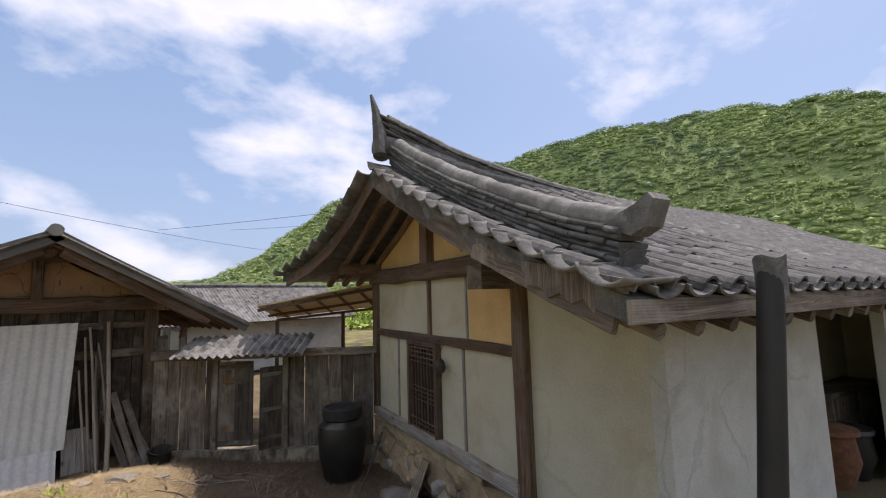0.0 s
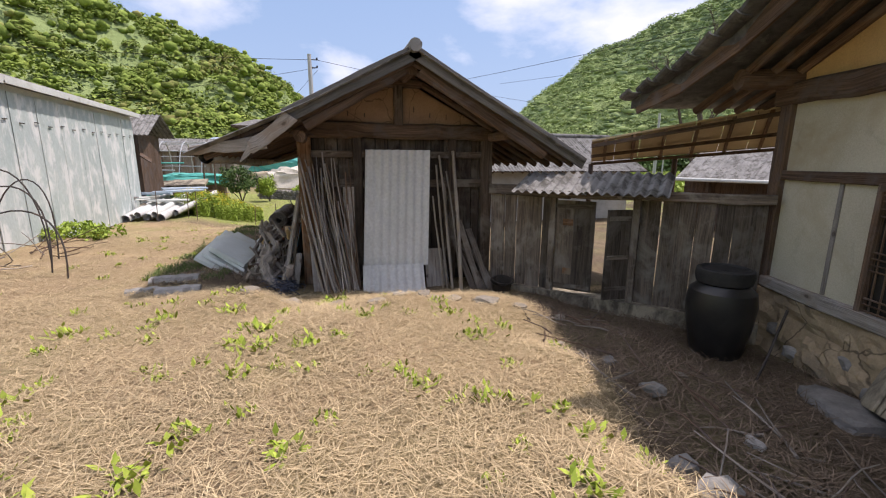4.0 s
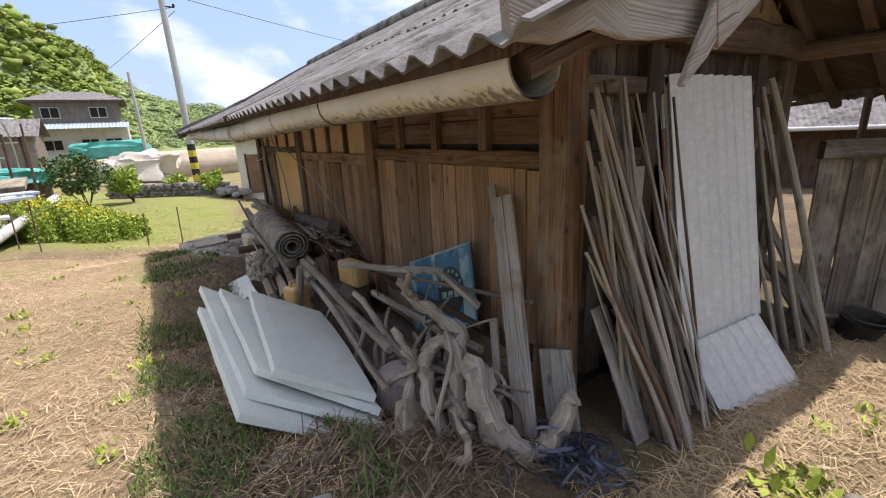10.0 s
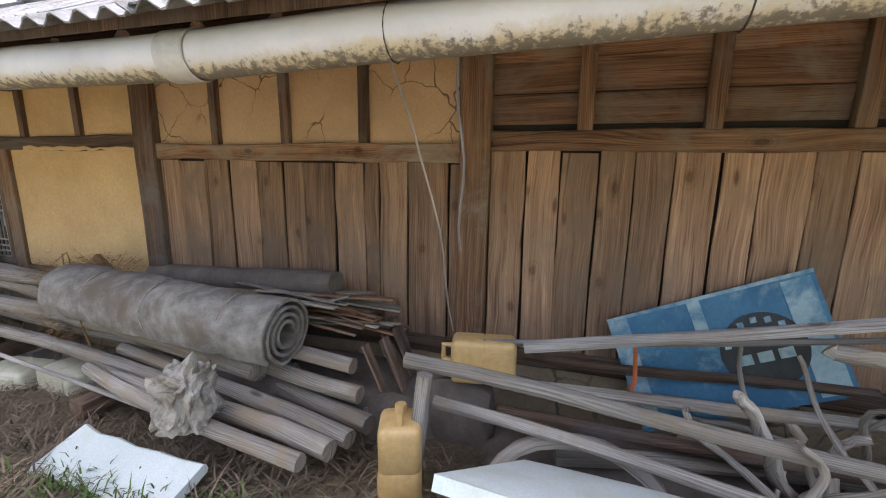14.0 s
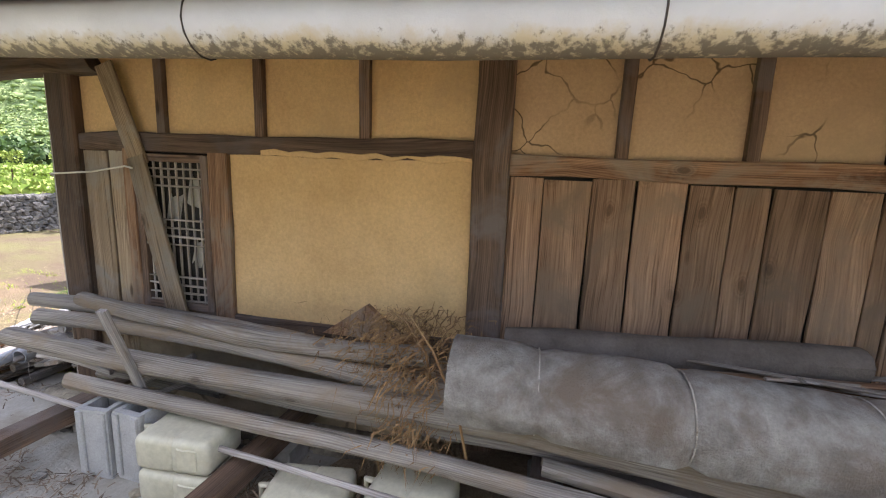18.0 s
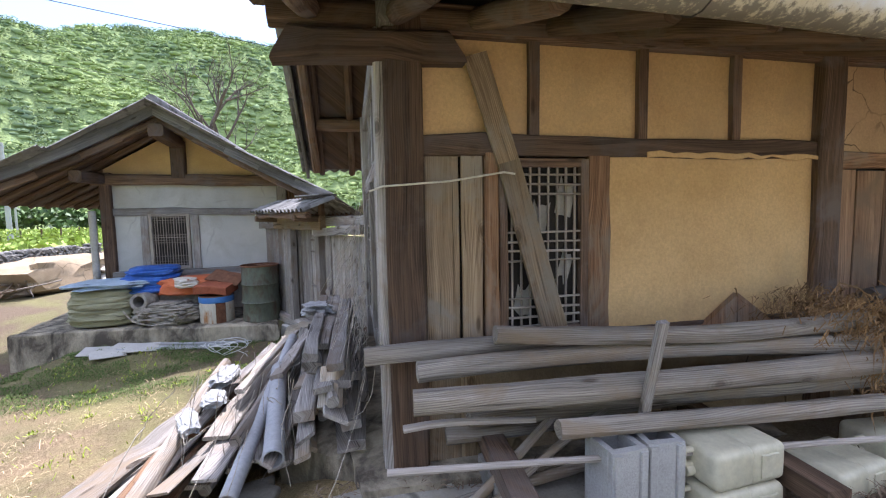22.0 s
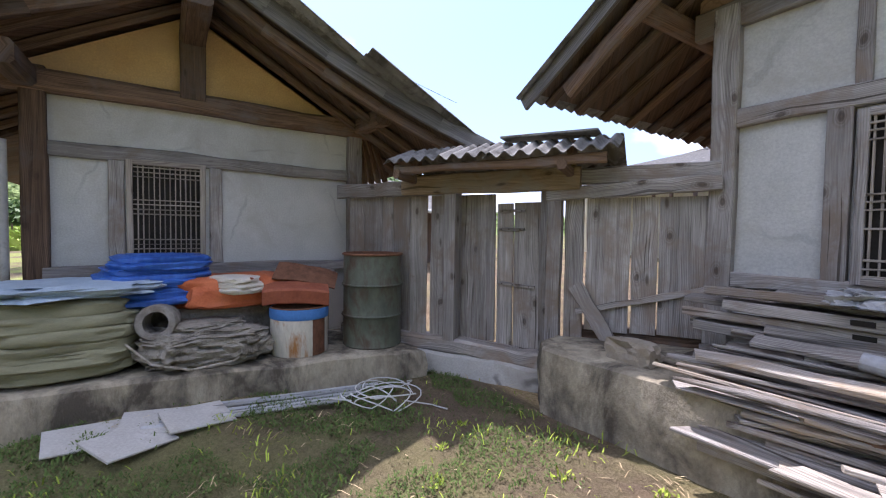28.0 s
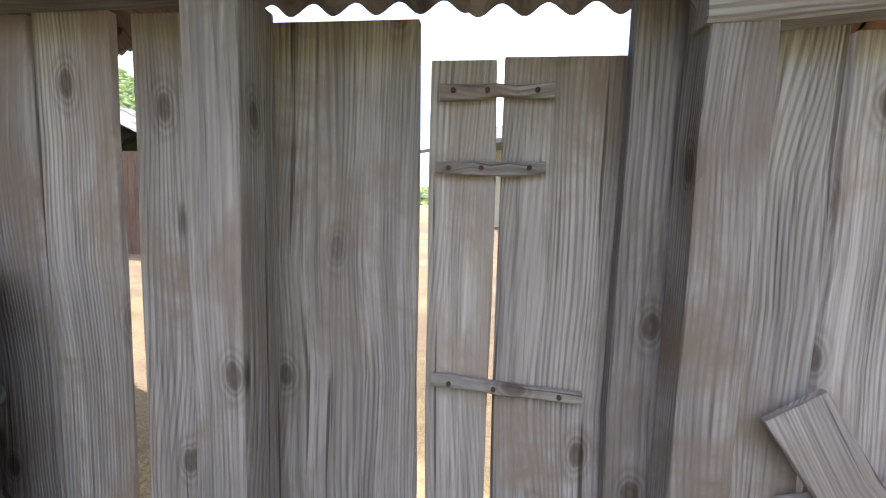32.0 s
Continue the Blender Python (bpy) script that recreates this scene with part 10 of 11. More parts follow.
def white_building():
    b = thing("farm_building", (-9.5, 14.8, -0.6), "long white farm building clad in faded green-white panels", "building")
    w0, w1 = (-6.85, 9.9), (-7.2, 19.5)
    Geo().prism([(-12, 9.9), w0, w1, (-12, 19.5)], -1.1, [2.9, 2.78, 2.72, 2.85]).ob("wall", PANEL_WHITE, b)
    for k in range(8):
        s0, s1 = 0.2 + 0.1 * k, 0.2 + 0.1 * (k + 1)
        a, c = lerp(w0, w1, s0), lerp(w0, w1, s1)
        g = Geo().corrugated((a[0] + 0.03, a[1] + 0.01, -0.75), (c[0] - a[0], c[1] - a[1] - 0.02, 0), (0, 0, 3.38 - 0.05 * k / 8), (1, 0, 0), pitch=0.24, amp=0.008, thick=0.01, rows=1, per=4)
        g.ob("cladding_panel", PANEL_GREEN, b)
    for k in range(14):
        y = 12.0 + 0.55 * k
        x = -6.85 - 0.35 * (y - 9.9) / 9.6 + 0.045
        Geo().box((x, y - 0.07, 2.0 + 0.05 * (k % 2)), (x + 0.02, y + 0.07, 2.02 + 0.05 * (k % 2))).ob("fixing", STEEL_DARK, b)
    Geo().prism([(-12.2, 9.6), (-6.6, 9.6), (-6.98, 19.75), (-12.2, 19.75)], [2.92, 2.80, 2.74, 2.87], [3.02, 2.92, 2.84, 2.97]).ob("roof", SHEET, b, "flat pale roof with a thin white edge")
    for k in range(4):
        y = 10 + 2.45 * k
        Geo().board((-6.62 - 0.037 * (y - 9.9), y, 2.80), (-6.62 - 0.037 * (y + 2.3 - 9.9), y + 2.38, 2.785), 0.14, 0.02, (1, 0, 0)).ob("fascia", PANEL_WHITE, b)
    # lean roof in front
    s = thing("open_shelter", (-7.4, 8.0, -0.45), "small open shelter with a dark plank roof", "shelter")
    for k in range(7):
        y = 7.2 + 0.28 * k
        Geo().board((-8.6, y, 2.05), (-5.75, y, 1.45), 0.27, 0.03, (0.2, 0, 1)).ob("roof_board", W_OLD, s)
    for x, y in ((-6.1, 7.3), (-6.1, 8.8), (-8.4, 7.3), (-8.4, 8.8)):
        Geo().board((x, y, gz(x, y) - 0.05), (x, y, 1.48 if x > -7 else 1.95), 0.09, 0.09, (1, 0, 0)).ob("post", W_OLD, s)
    # brown shed behind it
    s = thing("brown_shed", (-9, 21.3, -0.7), "brown timber shed with a corrugated roof", "shed")
    Geo().box((-12, 20.5, -1.0), (-7.35, 22.5, 2.2)).ob("wall", W_OLD, s)
    for k in range(5):
        Geo().corrugated((-12.2 + 1.06 * k, 20.0, 2.15 + 0.004 * (k % 2)), (1.1, 0, 0), (0, 1.5, 0.85), (0, -0.5, 1), 0.15, 0.02, rows=1).ob("roof_sheet", SLATE, s)
        Geo().corrugated((-12.2 + 1.06 * k, 23.0, 2.15), (1.1, 0, 0), (0, -1.5, 0.85), (0, 0.5, 1), 0.15, 0.02, rows=1).ob("roof_sheet", SLATE, s)
    for x in (-7.4, -8.6, -9.8):
        Geo().board((x, 20.42, -0.9), (x, 20.42, 2.18), 0.12, 0.12, (1, 0, 0)).ob("post", W_OLD, s)
    Geo().board((-7.2, 19.95, 1.45), (-6.9, 20.1, 1.2), 0.2, 0.05, (1, 0, 0)).ob("bracket", W_OLD, s)
    # bent hoops before the white wall
    rng = random.Random(4)
    for k, (x0, x1, y, h, lean) in enumerate(((-6.3, -4.95, 9.5, 1.45, 0.5), (-6.5, -5.3, 10.2, 1.7, -0.2), (-5.9, -4.5, 9.0, 1.1, 0.3), (-6.6, -5.6, 11.0, 1.5, 0.2))):
        pts = [(x0 + (x1 - x0) * (1 - math.cos(a)) / 2 + lean * math.sin(a) * 0.3, y + 0.25 * math.sin(a), gz(x0, y) - 0.04 + h * math.sin(a) ** 0.8) for a in np.linspace(0.0, math.pi, 18)]
        lone(Geo().tube(pts, 0.013, 6), "bent_hoop", STEEL_DARK, "bent dark iron hoop stuck in the ground", "hoop", "iron hoops")
    for k in range(26):
        x, y = rng.uniform(-6.6, -5.4), rng.uniform(9.0, 12.2)
        d = Vector((rng.uniform(-0.5, 0.5), rng.uniform(-0.5, 0.5), 0))
        p, q = Vector((x, y, gz(x, y) + 0.02)) - d, Vector((x, y, gz(x, y) + rng.uniform(0.05, 0.5))) + d
        lone(bent(p, q, 0.012, 0.006, 0.06, 4, 5, 0.1), "branch", W_OLD if k % 2 else W_POLE, "dry branch in the brush before the white wall", "branch", "brush")


white_building()


def plants_west():
    rng = random.Random(9)
    rape = thing("rape_bush", (-4.9, 20.2, gz(-4.9, 20.2)), "mass of flowering rape with bright yellow blossoms", "flowers")
    cl, fl = [], []
    for k in range(150):
        a, r = rng.uniform(0, 6.28), rng.random() ** 0.5
        x, y = -4.85 + 1.5 * r * math.cos(a), 20.3 + 1.2 * r * math.sin(a)
        if x > -3.9:
            y += 0.4
        h = (1.25 - 0.55 * (x + 6.2) / 2.9) * (1.05 - 0.35 * r) * rng.uniform(0.75, 1.1)
        for j in range(4):
            cl.append((x, y, gz(x, y) + h * (j + 0.4) / 4, 0.17))
        fl.append((x, y, gz(x, y) + h * 1.0, 0.13))
    leaf_cloud(cl, 52, 0.032, LEAF_RAPE, "foliage", rape, 3)
    leaf_cloud(fl[:120], 16, 0.022, PETAL, "blossoms", rape, 4)
    small = [(-6.4 + rng.uniform(-0.7, 0.6), 13.6 + rng.uniform(-0.8, 0.6)) for _ in range(26)]
    leaf_cloud([(x, y, gz(x, y) + rng.uniform(0.05, 0.32), 0.18) for x, y in small], 60, 0.05, LEAF_RAPE, "low_weeds", None, 5, "clump of low bright green weeds", "weeds")
    for cx, cy, r, h, seed, m, lab in ((-5.0, 26.5, 0.9, 1.9, 6, LEAF_DARK, "loose dark green shrub beside the field"), (-3.7, 27.2, 0.7, 1.3, 8, LEAF_RAPE, "green shrub beside the low stone wall"), (-0.9, 27.3, 0.6, 0.9, 12, LEAF_RAPE, "green weeds on the low stone wall"),
                                    (-2.0, 28.6, 0.8, 0.8, 13, LEAF_RAPE, "green weeds on the low stone wall")):
        rs = random.Random(seed)
        t = thing("shrub", (cx, cy, gz(cx, cy)), lab, "shrub", "shrubs")
        g, tips = Geo(), []
        for k in range(5):
            branching(g, Vector((cx, cy, gz(cx, cy) - 0.03)), Vector((rs.uniform(-0.5, 0.5), rs.uniform(-0.5, 0.5), 1)).normalized(), h * 0.42, 0.025, 3, rs, tips)
        g.ob("stems", BARK, t)
        leaf_cloud([(q.x, q.y, q.z, 0.2) for q in tips], 26, 0.06, m, "leaves", t, seed)
    stone_wall((-4.4, 30.4), (-0.3, 26.8), 0.55, 0.6, "low tumbled wall of grey field stones", 3, size=0.24)
    for k in range(30):
        x, y = rng.uniform(-0.8, 0.6), rng.uniform(25.6, 27.4)
        r = rng.uniform(0.12, 0.3)
        lone(Geo().lump((x, y, gz(x, y) + r * 0.4 + rng.uniform(0, 0.25)), (r, r * 0.8, r * 0.6), 0.4, 2, k, rng.uniform(0, 3)), "rubble_stone", STONE, "dark field stone in a rubble heap", "stone", "rubble heap")


plants_west()


def piles_west():
    rng = random.Random(31)
    for k in range(9):
        a = Vector((-7.0 + 0.16 * k, 17.8 + rng.uniform(-0.3, 0.5), gz(-6.6, 18) + 0.10 + 0.06 * (k % 3)))
        b = a + Vector((rng.uniform(0.2, 0.7), rng.uniform(2.8, 3.8), rng.uniform(0.3, 0.55)))
        lone(Geo().tube([a, b], 0.10 if k % 3 else 0.14, 14, cap=False), "white_pipe", PANEL_WHITE if k % 2 else SHEET, "thick white plastic pipe lying on a pile", "pipe", "white pipes")
    lone(heap((-7.0, 20.4, -0.85), (0.8, 1.4, 0.30), 6, 0.35, 3), "rubble_mound", CONCRETE, "mound of grey rubble under the white pipes", "rubble")
    for k in range(70):
        a = Vector((rng.uniform(-7.2, -5.3), rng.uniform(20.6, 22.4), gz(-6.4, 21) + rng.uniform(0.1, 0.85)))
        d = Vector((rng.uniform(-0.8, 0.8), rng.uniform(-0.6, 0.6), rng.uniform(-0.15, 0.15)))
        lone(bent(a - d * 0.7, a + d * 0.7, 0.028, 0.018, 0.06, 4, 6, 0.1), "branch", W_OLD if k % 3 else W_POLE, "crooked brown branch in a brushwood pile", "branch", "brushwood")
    for k in range(110):
        a = Vector((rng.gauss(-7.3, 0.6), rng.gauss(20.6, 0.9), gz(-7, 20) + rng.uniform(0.1, 0.75)))
        d = Vector((rng.uniform(-1, 1), rng.uniform(-1, 1), rng.uniform(-0.2, 0.2))) * rng.uniform(0.2, 0.6)
        if k % 3:
            lone(Geo().board(a - d, a + d, rng.uniform(0.05, 0.2), 0.03, (rng.uniform(-0.4, 0.4), rng.uniform(-0.4, 0.4), 1), 0.004, 2), "scrap_board", rng.choice([PANEL_WHITE, SHEET, W_GREY, W_POLE, W_OLD, CONCRETE]), "weathered scrap piece on the rubbish pile", "scrap", "scrap pieces")
        else:
            lone(Geo().tube([a - d, a + d], rng.uniform(0.02, 0.06), 8), "scrap_pipe", rng.choice([GALV, PANEL_WHITE, STEEL_DARK, TEAL]), "short length of pipe on the rubbish pile", "pipe", "scrap pieces")
    for k in range(12):
        a = Vector((rng.uniform(-8.2, -6.6), rng.uniform(18.6, 21.0), gz(-7, 20) + 0.45 + 0.05 * k))
        lone(Geo().board(a, a + Vector((rng.uniform(0.8, 1.5), rng.uniform(-0.6, 0.9), rng.uniform(-0.1, 0.1))), rng.uniform(0.15, 0.4), 0.06, (0.1, 0, 1)), "panel_scrap", rng.choice([PANEL_WHITE, SHEET, W_GREY, TARP_PALE]), "pale scrap panel on a rubbish pile", "panel", "scrap panels")
    for x, y, h in ((-6.1, 17.6, 1.0), (-5.4, 18.4, 0.9), (-5.0, 17.9, 1.0), (-3.3, 18.9, 0.8), (-2.6, 19.2, 0.9)):
        lone(Geo().tube([(x, y, gz(x, y) - 0.05), (x + 0.03, y, gz(x, y) + h)], 0.014, 6), "stake", W_OLD, "thin dark stake stuck in the ground", "stake", "stakes")
    lone(Geo().board((-9.4, 23.2, 0.1), (-5.9, 23.4, 0.25), 1.0, 0.12, (0, -0.2, 1)), "concrete_slab", CONCRETE, "pale concrete slab lying on blocks", "slab")
    for x in (-9.0, -7.6, -6.2):
        lone(Geo().box((x - 0.2, 23.0, gz(x, 23) - 0.1), (x + 0.2, 23.6, 0.13), 0.01), "block_pier", BLOCK, "stack of cement blocks under a slab", "block", "block stacks")
    # hoop tunnel frame
    t = thing("tunnel_frame", (-11, 31, -0.9), "bare metal hoop frame of a growing tunnel", "tunnel frame")
    for k in range(8):
        x = -7.6 - 1.15 * k
        pts = [(x + 0.15 * math.sin(a), 30.8 - 1.5 * math.cos(a), -1.0 + 3.3 * math.sin(a) ** 0.75) for a in np.linspace(0, math.pi, 17)]
        Geo().tube(pts, 0.03, 6).ob("hoop", GALV, t)
    for a in (0.5, 0.9, 1.3, 1.57, 1.9, 2.4):
        y, z = 30.8 - 1.5 * math.cos(a), -1.0 + 3.3 * math.sin(a) ** 0.75
        Geo().tube([(-7.3, y, z), (-16, y, z)], 0.022, 5).ob("rail", GALV, t)
    for k in range(16):
        x, z = rng.uniform(-15, -8.5), 0.2 + 0.07 * k
        lone(Geo().tube([(x - 2.4, 28.6 + 0.1 * (k % 4), z), (x + 2.2, 28.5 + 0.1 * (k % 4), z + rng.uniform(-0.06, 0.06))], 0.04, 6), "steel_tube", GALV if k % 3 else TEAL, "long thin tube on a stack", "tube", "tube stack")
    for k in range(3):
        lone(Geo().box((-13.8 + 2.6 * k, 28.0, -1.1), (-13.5 + 2.6 * k, 28.9, 0.22), 0.01), "block_pier", BLOCK, "stack of cement blocks under tubes", "block", "block stacks")
    lone(heap((-7.6, 28.6, -0.1), (1.6, 0.6, 0.32), 15, 0.35, 4), "teal_netting", TEAL, "folded heap of teal shade netting", "net")
    lone(Geo().box((-9.2, 28.3, -1.2), (-6.2, 29.0, -0.1), 0.02), "long_crate", W_OLD, "long dark timber crate under the netting", "crate")
    lone(heap((-4.9, 46.0, 0.0), (2.2, 1.0, 0.75), 16, 0.3, 4), "teal_netting", TEAL, "large heap of teal shade netting", "net")
    lone(heap((-3.3, 39.5, -1.2), (1.6, 0.8, 0.9), 17, 0.7, 4), "sack_cover", CREAM_BAG, "heap of whitish sacks and film", "sacks")
    lone(heap((-0.4, 46.0, -1.7), (7.0, 2.4, 1.2), 18, 0.12, 4), "sand_mound", SAND, "smooth mound of pale brown sand", "sand")
    for x, y, h in ((-6.9, 27.0, 2.6), (-6.3, 26.6, 2.4), (-7.5, 34, 3.2)):
        lone(Geo().tube([(x, y, -1.1), (x + 0.1, y, h - 0.9)], 0.04, 7), "post", W_OLD, "dark wooden post by the tunnel frame", "post", "posts")


piles_west()


def village():
    def low_shed(x0, x1, y, ze, zr, depth, wall, roof, label):
        s = thing("low_shed", ((x0 + x1) / 2, y, gz(x0, y)), label, "shed", "low sheds")
        Geo().box((x0, y, -1.6), (x1, y + depth, ze)).ob("wall", wall, s)
        n = int((x1 - x0) / 1.3)
        w = (x1 - x0 + 0.8) / n
        for k in range(n):
            for sg in (0, 1):
                Geo().corrugated((x0 - 0.4 + w * k, y - 0.5 if not sg else y + depth + 0.5, ze - 0.1 + 0.005 * (k % 2)), (w + 0.05, 0, 0), (0, (depth / 2 + 0.5) * (1 if not sg else -1), zr - ze + 0.1), (0, 0, 1), 0.3, 0.03, rows=1, per=4).ob("roof_sheet", roof, s)
        for k in range(n):
            xx = x0 + (x1 - x0) * (k + 0.5) / n
            Geo().box((xx - 0.06, y - 0.12, -1.4), (xx + 0.06, y - 0.01, ze - 0.05)).ob("post", W_OLD, s)
    low_shed(-19.5, -9.6, 50, 2.2, 3.4, 4.0, W_POLE, SLATE, "long low shed with a grey corrugated roof")
    low_shed(-27, -20.2, 44, 2.2, 3.3, 4.0, W_POLE, SLATE, "long low shed with a grey corrugated roof")
    h = thing("village_house", (-8.0, 68, -1.2), "two-storey house, brown above and white below", "house")
    Geo().box((-12.4, 66, -1.6), (-4.2, 74, 3.4)).ob("lower_wall", PANEL_WHITE, h)
    Geo().box((-11.6, 66.6, 3.4), (-4.6, 73.4, 5.7)).ob("upper_wall", W_POLE, h)
    Geo().prism([(-12.4, 65.6), (-3.9, 65.6), (-3.9, 74), (-12.4, 74)], [5.65] * 4, [5.85, 5.85, 6.2, 6.2]).ob("roof_edge", W_OLD, h)
    Geo().add([(-12.4, 65.6, 5.85), (-3.9, 65.6, 5.85), (-3.9, 74, 5.85), (-12.4, 74, 5.85), (-10, 69.8, 7.0), (-6.2, 69.8, 7.0)], [(0, 1, 5, 4), (1, 2, 5), (2, 3, 4, 5), (3, 0, 4)]).ob("roof", SLATE, h)
    for x, z in ((-10.3, 4.1), (-6.4, 4.1), (-10.6, 0.9), (-7.6, 0.9), (-5.6, 0.9)):
        y = 66.55 if z > 3 else 65.95
        w = Geo().box((x - 0.75, y - 0.06, z), (x + 0.75, y + 0.02, z + 1.1), 0.01).ob("window", PANEL_WHITE, h)
        for sx in (-0.36, 0.36):
            Geo().box((x + sx - 0.32, y - 0.09, z + 0.08), (x + sx + 0.32, y - 0.05, z + 1.02)).ob("pane", DARK_IN, w)
    for k in range(5):
        Geo().corrugated((-13 + 1.8 * k, 63.4, 3.0), (1.85, 0, 0), (0, 2.6, 0.6), (0, 0, 1), 0.3, 0.03, rows=1, per=4).ob("awning_sheet", TARP_PALE, h)
    lone(heap((-12.8, 60, 1.6), (1.6, 1.0, 1.2), 21, 0.2, 3), "blue_cover_heap", TARP_PALE, "heap under a pale blue cover", "cover")
    lone(Geo().box((-14.2, 59, -1.5), (-11.4, 61, 1.4), 0.02), "store_box", W_OLD, "dark timber store under a cover", "store")
    # cream outbuilding
    c0, c1 = Vector((0.05, 26.05)), Vector((1.75, 25.15))
    d = (c1 - c0).normalized()
    n = Vector((-d.y, d.x))
    ob = thing("cream_outbuilding", (0.9, 26.5, -1.2), "small cream outbuilding with two brown doors", "outbuilding")
    c1 = c0 + d * 2.5
    b0, b1 = c0 + n * 2.6, c1 + n * 2.6
    Geo().prism([tuple(c0), tuple(c1), tuple(b1), tuple(b0)], -1.5, 1.12).ob("wall", CREAM_WALL, ob)
    e = 0.3
    Geo().prism([tuple(c0 - d * e - n * e), tuple(c1 + d * e - n * e), tuple(b1 + d * e + n * e), tuple(b0 - d * e + n * e)], [1.12] * 4, [1.24, 1.24, 1.30, 1.30]).ob("roof", CREAM_WALL, ob, "thin flat concrete roof slab")
    for s, w, z0, z1 in ((0.75, 0.78, -1.0, 0.55), (1.85, 0.5, -0.2, 0.6)):
        m = c0 + d * s
        q0, q1 = m - d * (w / 2), m + d * (w / 2)
        dr = Geo().prism([tuple(q0 - n * 0.03), tuple(q1 - n * 0.03), tuple(q1 + n * 0.02), tuple(q0 + n * 0.02)], z0, z1).ob("door" if w > 0.6 else "window", BROWN_PAINT, ob)
        for a0, a1 in ((q0 - d * 0.06, q0), (q1, q1 + d * 0.06)):
            Geo().prism([tuple(a0 - n * 0.05), tuple(a1 - n * 0.05), tuple(a1 + n * 0.02), tuple(a0 + n * 0.02)], z0, z1 + 0.05).ob("frame", STEEL_DARK, dr)
    # poles and wires
    def pole(x, y, top, r, label, bands=False, arms=True):
        p = thing("utility_pole", (x, y, -1.4), label, "utility pole", "utility poles")
        Geo().tube([(x, y, -1.5), (x, y, top * 0.5), (x - 0.03, y, top)], [r * 1.25, r * 1.05, r * 0.85], 14).ob("shaft", CONC_POLE, p)
        if bands:
            for k in range(7):
                Geo().tube([(x, y, -0.9 + 0.28 * k), (x, y, -0.62 + 0.28 * k)], r * 1.3, 14, cap=False).ob("band", HAZARD_Y if k % 2 else RUBBER, p)
        if arms:
            for z in (top - 0.3, top - 0.75):
                Geo().tube([(x - 0.05, y, z), (x + 0.42, y, z)], 0.03, 6).ob("arm", STEEL_DARK, p)
                Geo().lathe([(0.0, -0.02), (0.05, 0.0), (0.05, 0.12), (0.0, 0.14)], (x + 0.40, y, z), 10).ob("insulator", RUBBER, p)
    pole(-1.2, 30.0, 7.5, 0.13, "grey concrete utility pole with black and yellow bands", True)
    pole(-2.95, 45.0, 6.0, 0.10, "thin grey utility pole", False, False)
    pole(34.0, 41.0, 6.4, 0.14, "grey concrete utility pole by the field", False, False)
    pole(35.5, 41.5, 2.4, 0.07, "short dark post by the field", False, False)

    def wire(a, b, sag, r=0.012):
        a, b = Vector(a), Vector(b)
        pts = [a.lerp(b, k / 24) - Vector((0, 0, sag * 4 * (k / 24) * (1 - k / 24))) for k in range(25)]
        lone(Geo().tube(pts, r, 5), "overhead_wire", RUBBER, "thin black overhead wire", "wire", "overhead wires")
    wire((-0.8, 30, 7.2), (34, 41, 6.2), 0.6)
    wire((-0.8, 30, 6.75), (-40, 70, 9.0), 0.8)
    wire((-0.8, 30, 7.2), (-45, 40, 10.5), 0.8)
    wire((-0.8, 30, 6.6), (-14, 100, 8.5), 0.8)
    wire((7.0, 29.0, 6.1), (19.0, 6.5, 6.9), 0.15, 0.011)
    wire((16.5, 43.0, 8.8), (34.0, 9.0, 8.6), 0.2, 0.013)


village()



def court_building():
    """The low house across the court, seen over the fence and through the gate."""
    a, b = Vector((11.2, 14.0)), Vector((14.0, 8.0))
    d = (b - a).normalized()
    n = Vector((-d.y, d.x))
    if n.x < 0:
        n = -n
    h = thing("court_house", (12.6, 11.0, -1.2), "low house across the court with a grey corrugated roof", "house")
    p, q = a + n * 0.9, b + n * 0.9
    r, t = b + n * 4.6, a + n * 4.6
    Geo().prism([tuple(p), tuple(t), tuple(r), tuple(q)], -1.6, 0.85).ob("wall", W_OLD, h, "dark boarded wall in the eaves' shade")
    ln = (b - a).length
    for k in range(6):
        o = a + d * (ln * k / 6)
        w = d * (ln / 6 + 0.05)
        for base, run in ((o, n * 2.75), (o + n * 5.5, n * -2.75)):
            Geo().corrugated((base.x, base.y, 0.72 + 0.004 * (k % 2)), (w.x, w.y, 0), (run.x, run.y, 1.25), (0, 0, 1), 0.14, 0.018, rows=2, per=5).ob("roof_sheet", SLATE, h)
    e0, e1 = a - n * 0.06, b - n * 0.06
    Geo().tube([(e0.x, e0.y, 0.70), (e1.x, e1.y, 0.68)], 0.06, 10).ob("gutter", PANEL_WHITE, h, "white plastic gutter")
    for k in range(4):
        c = a + d * (ln * (k + 0.5) / 4) + n * 0.8
        Geo().board((c.x, c.y, gz(c.x, c.y) - 0.1), (c.x, c.y, 0.82), 0.12, 0.12, (1, 0, 0)).ob("post", W_OLD, h)


court_building()


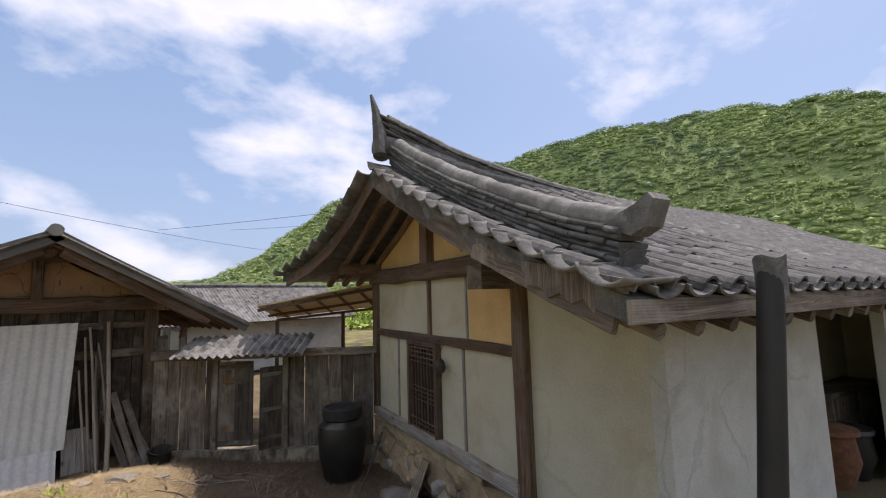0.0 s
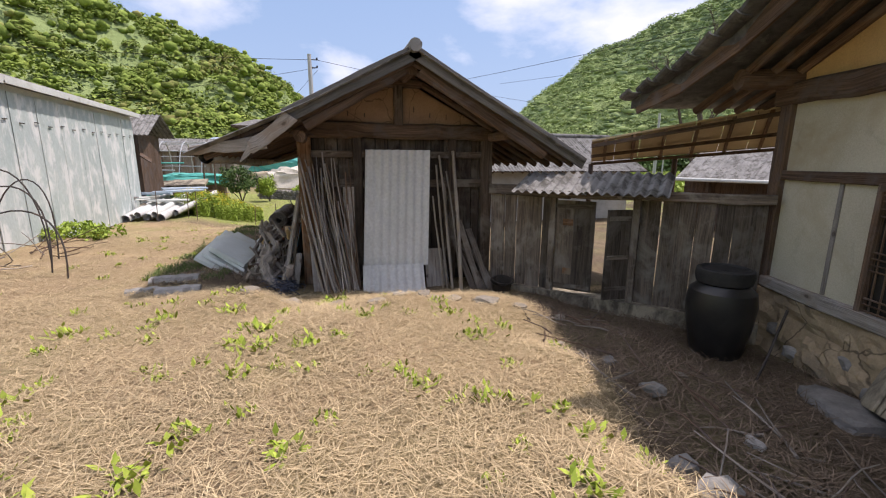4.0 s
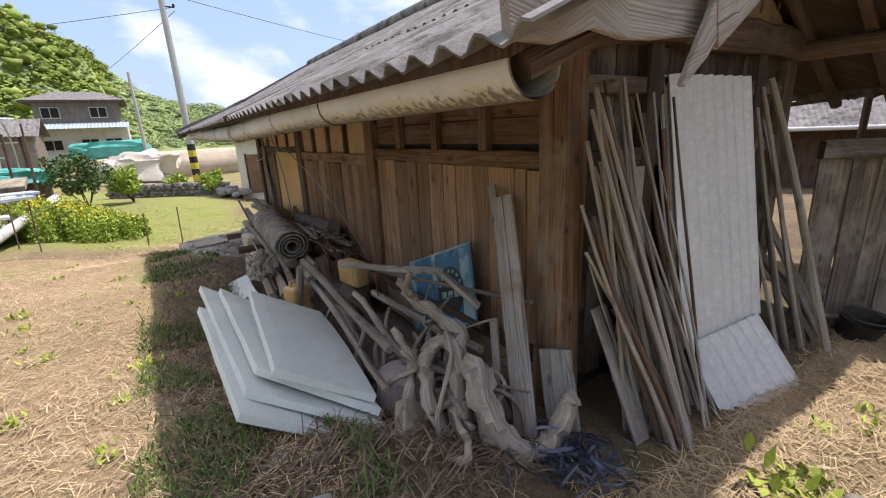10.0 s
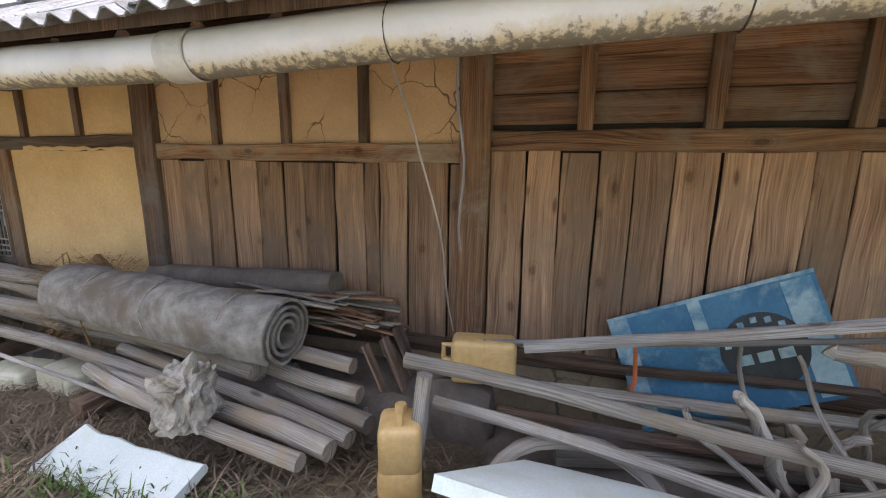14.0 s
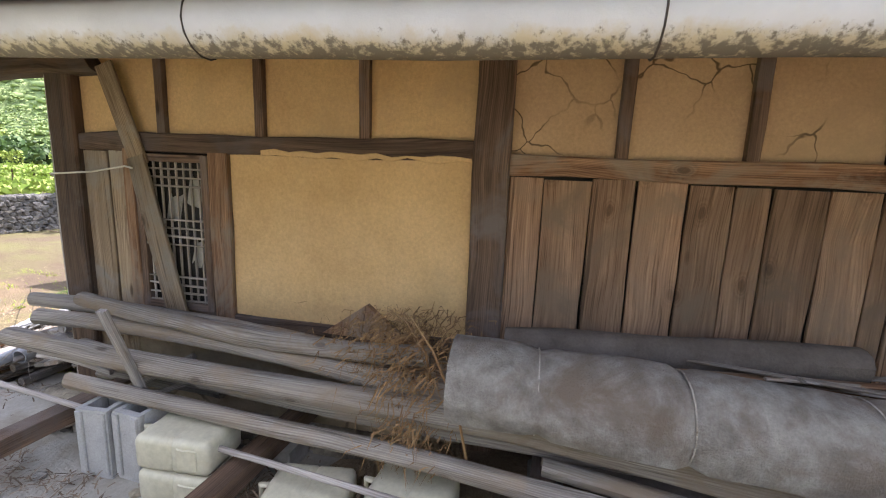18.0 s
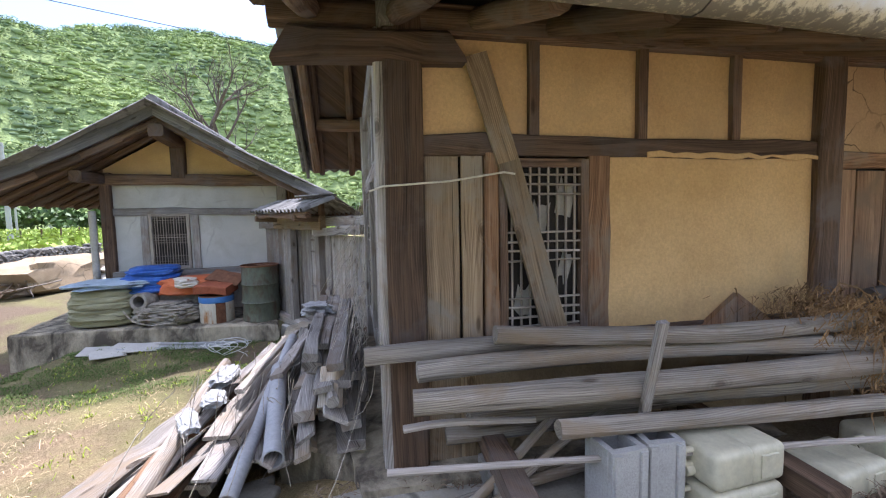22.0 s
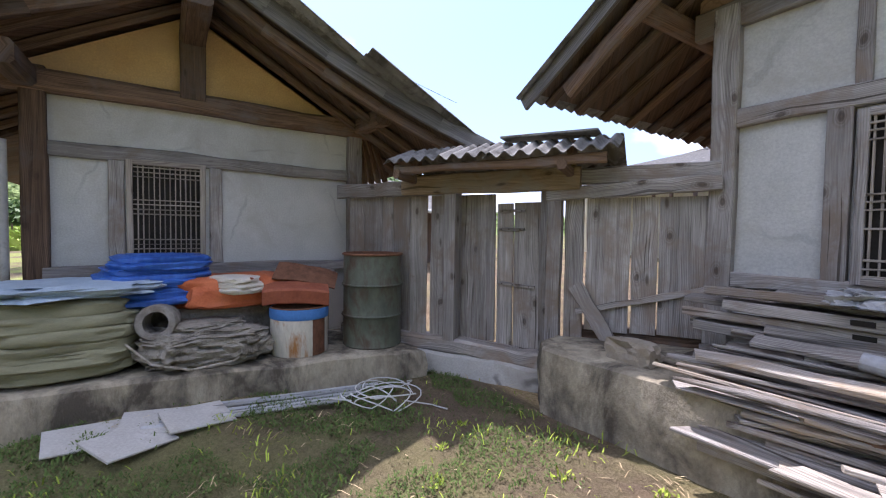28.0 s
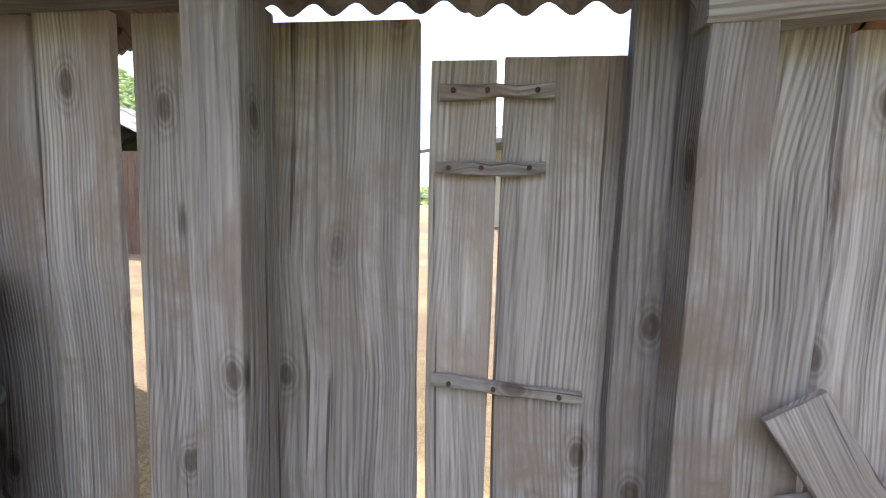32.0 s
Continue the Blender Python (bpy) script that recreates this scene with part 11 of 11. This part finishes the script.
def east_side():
    rng = random.Random(51)
    stone_wall((2.4, 28.4), (17.0, 26.9), 1.0, 0.6, "long dry wall of grey field stones", 7, size=0.17)
    tree((4.9, 27.9, gz(4.9, 27.9) - 0.05), 4.3, "small orchard tree with sparse fresh leaves", LEAF_YG, 5, "orchard trees", 46, 0.05)
    tree((8.2, 27.5, gz(8.2, 27.5) - 0.05), 3.3, "small orchard tree with sparse fresh leaves", LEAF_YG, 8, "orchard trees", 30, 0.05)
    tree((9.2, 27.0, gz(9.2, 27.0) - 0.05), 2.5, "small orchard tree with sparse fresh leaves", LEAF_YG, 11, "orchard trees", 30, 0.045)
    tree((3.3, 28.2, gz(3.3, 28.2) - 0.05), 3.4, "small orchard tree with sparse fresh leaves", LEAF_YG, 14, "orchard trees", 26, 0.055)
    tree((21.5, 22.9, -1.4), 11.5, "tall bare tree with fine grey twigs", None, 21, "", 0, 0.3, depth=6)
    # brushwood and split stone heap
    for k in range(110):
        x, y = rng.gauss(9.6, 1.1), rng.gauss(25.4, 0.45)
        z = gz(x, y) + rng.uniform(0.04, 0.55) * max(0.1, 1 - abs(x - 9.6) / 2.6)
        d = Vector((rng.uniform(-1, 1), rng.uniform(-0.5, 0.5), rng.uniform(-0.25, 0.25))) * rng.uniform(0.4, 0.9)
        p, q = Vector((x, y, z)) - d, Vector((x, y, z)) + d
        p.z, q.z = max(p.z, gz(p.x, p.y) + 0.02), max(q.z, gz(q.x, q.y) + 0.02)
        lone(bent(p, q, 0.022, 0.012, 0.05, 4, 5, 0.1), "branch", TWIG if k % 3 else W_POLE, "dry grey branch in a brushwood heap", "branch", "brushwood heap")
    for k in range(60):
        x, y = rng.gauss(12.2, 0.9), rng.gauss(24.8, 0.5)
        z = gz(x, y) + rng.uniform(0.05, 0.75) * max(0.1, 1 - abs(x - 12.2) / 2.2)
        lone(Geo().board((x, y, z), (x + rng.uniform(0.3, 0.8), y + rng.uniform(-0.3, 0.3), z + rng.uniform(-0.12, 0.12)), rng.uniform(0.15, 0.4), rng.uniform(0.04, 0.1), (rng.uniform(-0.5, 0.5), rng.uniform(-0.5, 0.5), 1), 0.02, 2, 0.02), "wood_slab", W_POLE if k % 3 else CREAM_BAG, "bleached slab in a salvage heap", "slab", "salvage heap")
    lone(heap((11.6, 25.0, -1.4), (2.2, 0.8, 0.5), 33, 0.3, 3), "earth_mound", CLAY_WALL, "earth mound under the salvage heap", "mound")
    # crop field and vine rows
    cl = []
    for row in range(26):
        dist = 33 + row * 1.7
        for k in range(60):
            a = radians(-22 - 66 * (k + rng.random()) / 60)
            x, y = -3 - dist * math.sin(a), 16 + dist * math.cos(a)
            cl.append((x, y, gz(x, y) + 0.25 + 0.025 * row, 0.75))
    leaf_cloud(cl, 16, 0.30, LEAF_YG, "crop_field", None, 61, "bright green crop field beyond the stone wall", "crops", 0.4)
    v = thing("vine_trellis", (30, 40, -1.4), "long row of vine trellis posts in a field", "trellis")
    for k in range(44):
        x, y = 14 + 0.85 * k, 56 - 0.75 * k
        if y < 26:
            continue
        Geo().board((x, y, gz(x, y) - 0.1), (x, y, gz(x, y) + 1.3), 0.09, 0.09, (1, 0, 0)).ob("post", W_OLD, v)
    cl = [(14 + 0.42 * k + rng.uniform(-0.2, 0.2), 56 - 0.37 * k, -0.25 + rng.uniform(-0.2, 0.3), 0.45) for k in range(82)]
    leaf_cloud(cl, 50, 0.12, LEAF_YG, "vine_leaves", None, 62, "row of young vine leaves on a trellis", "vines")
    # dark bank of shrubs at the foot of the hill
    cl = []
    for k in range(260):
        a = radians(rng.uniform(-100, -20))
        dist = rng.uniform(82, 96)
        cl.append((-3 - dist * math.sin(a), 16 + dist * math.cos(a), rng.uniform(-1, 2.6), 1.9))
    leaf_cloud(cl, 60, 0.5, LEAF_DARK, "shrub_bank", None, 63, "dark green shrubs along the foot of the hill", "shrubs")


east_side()
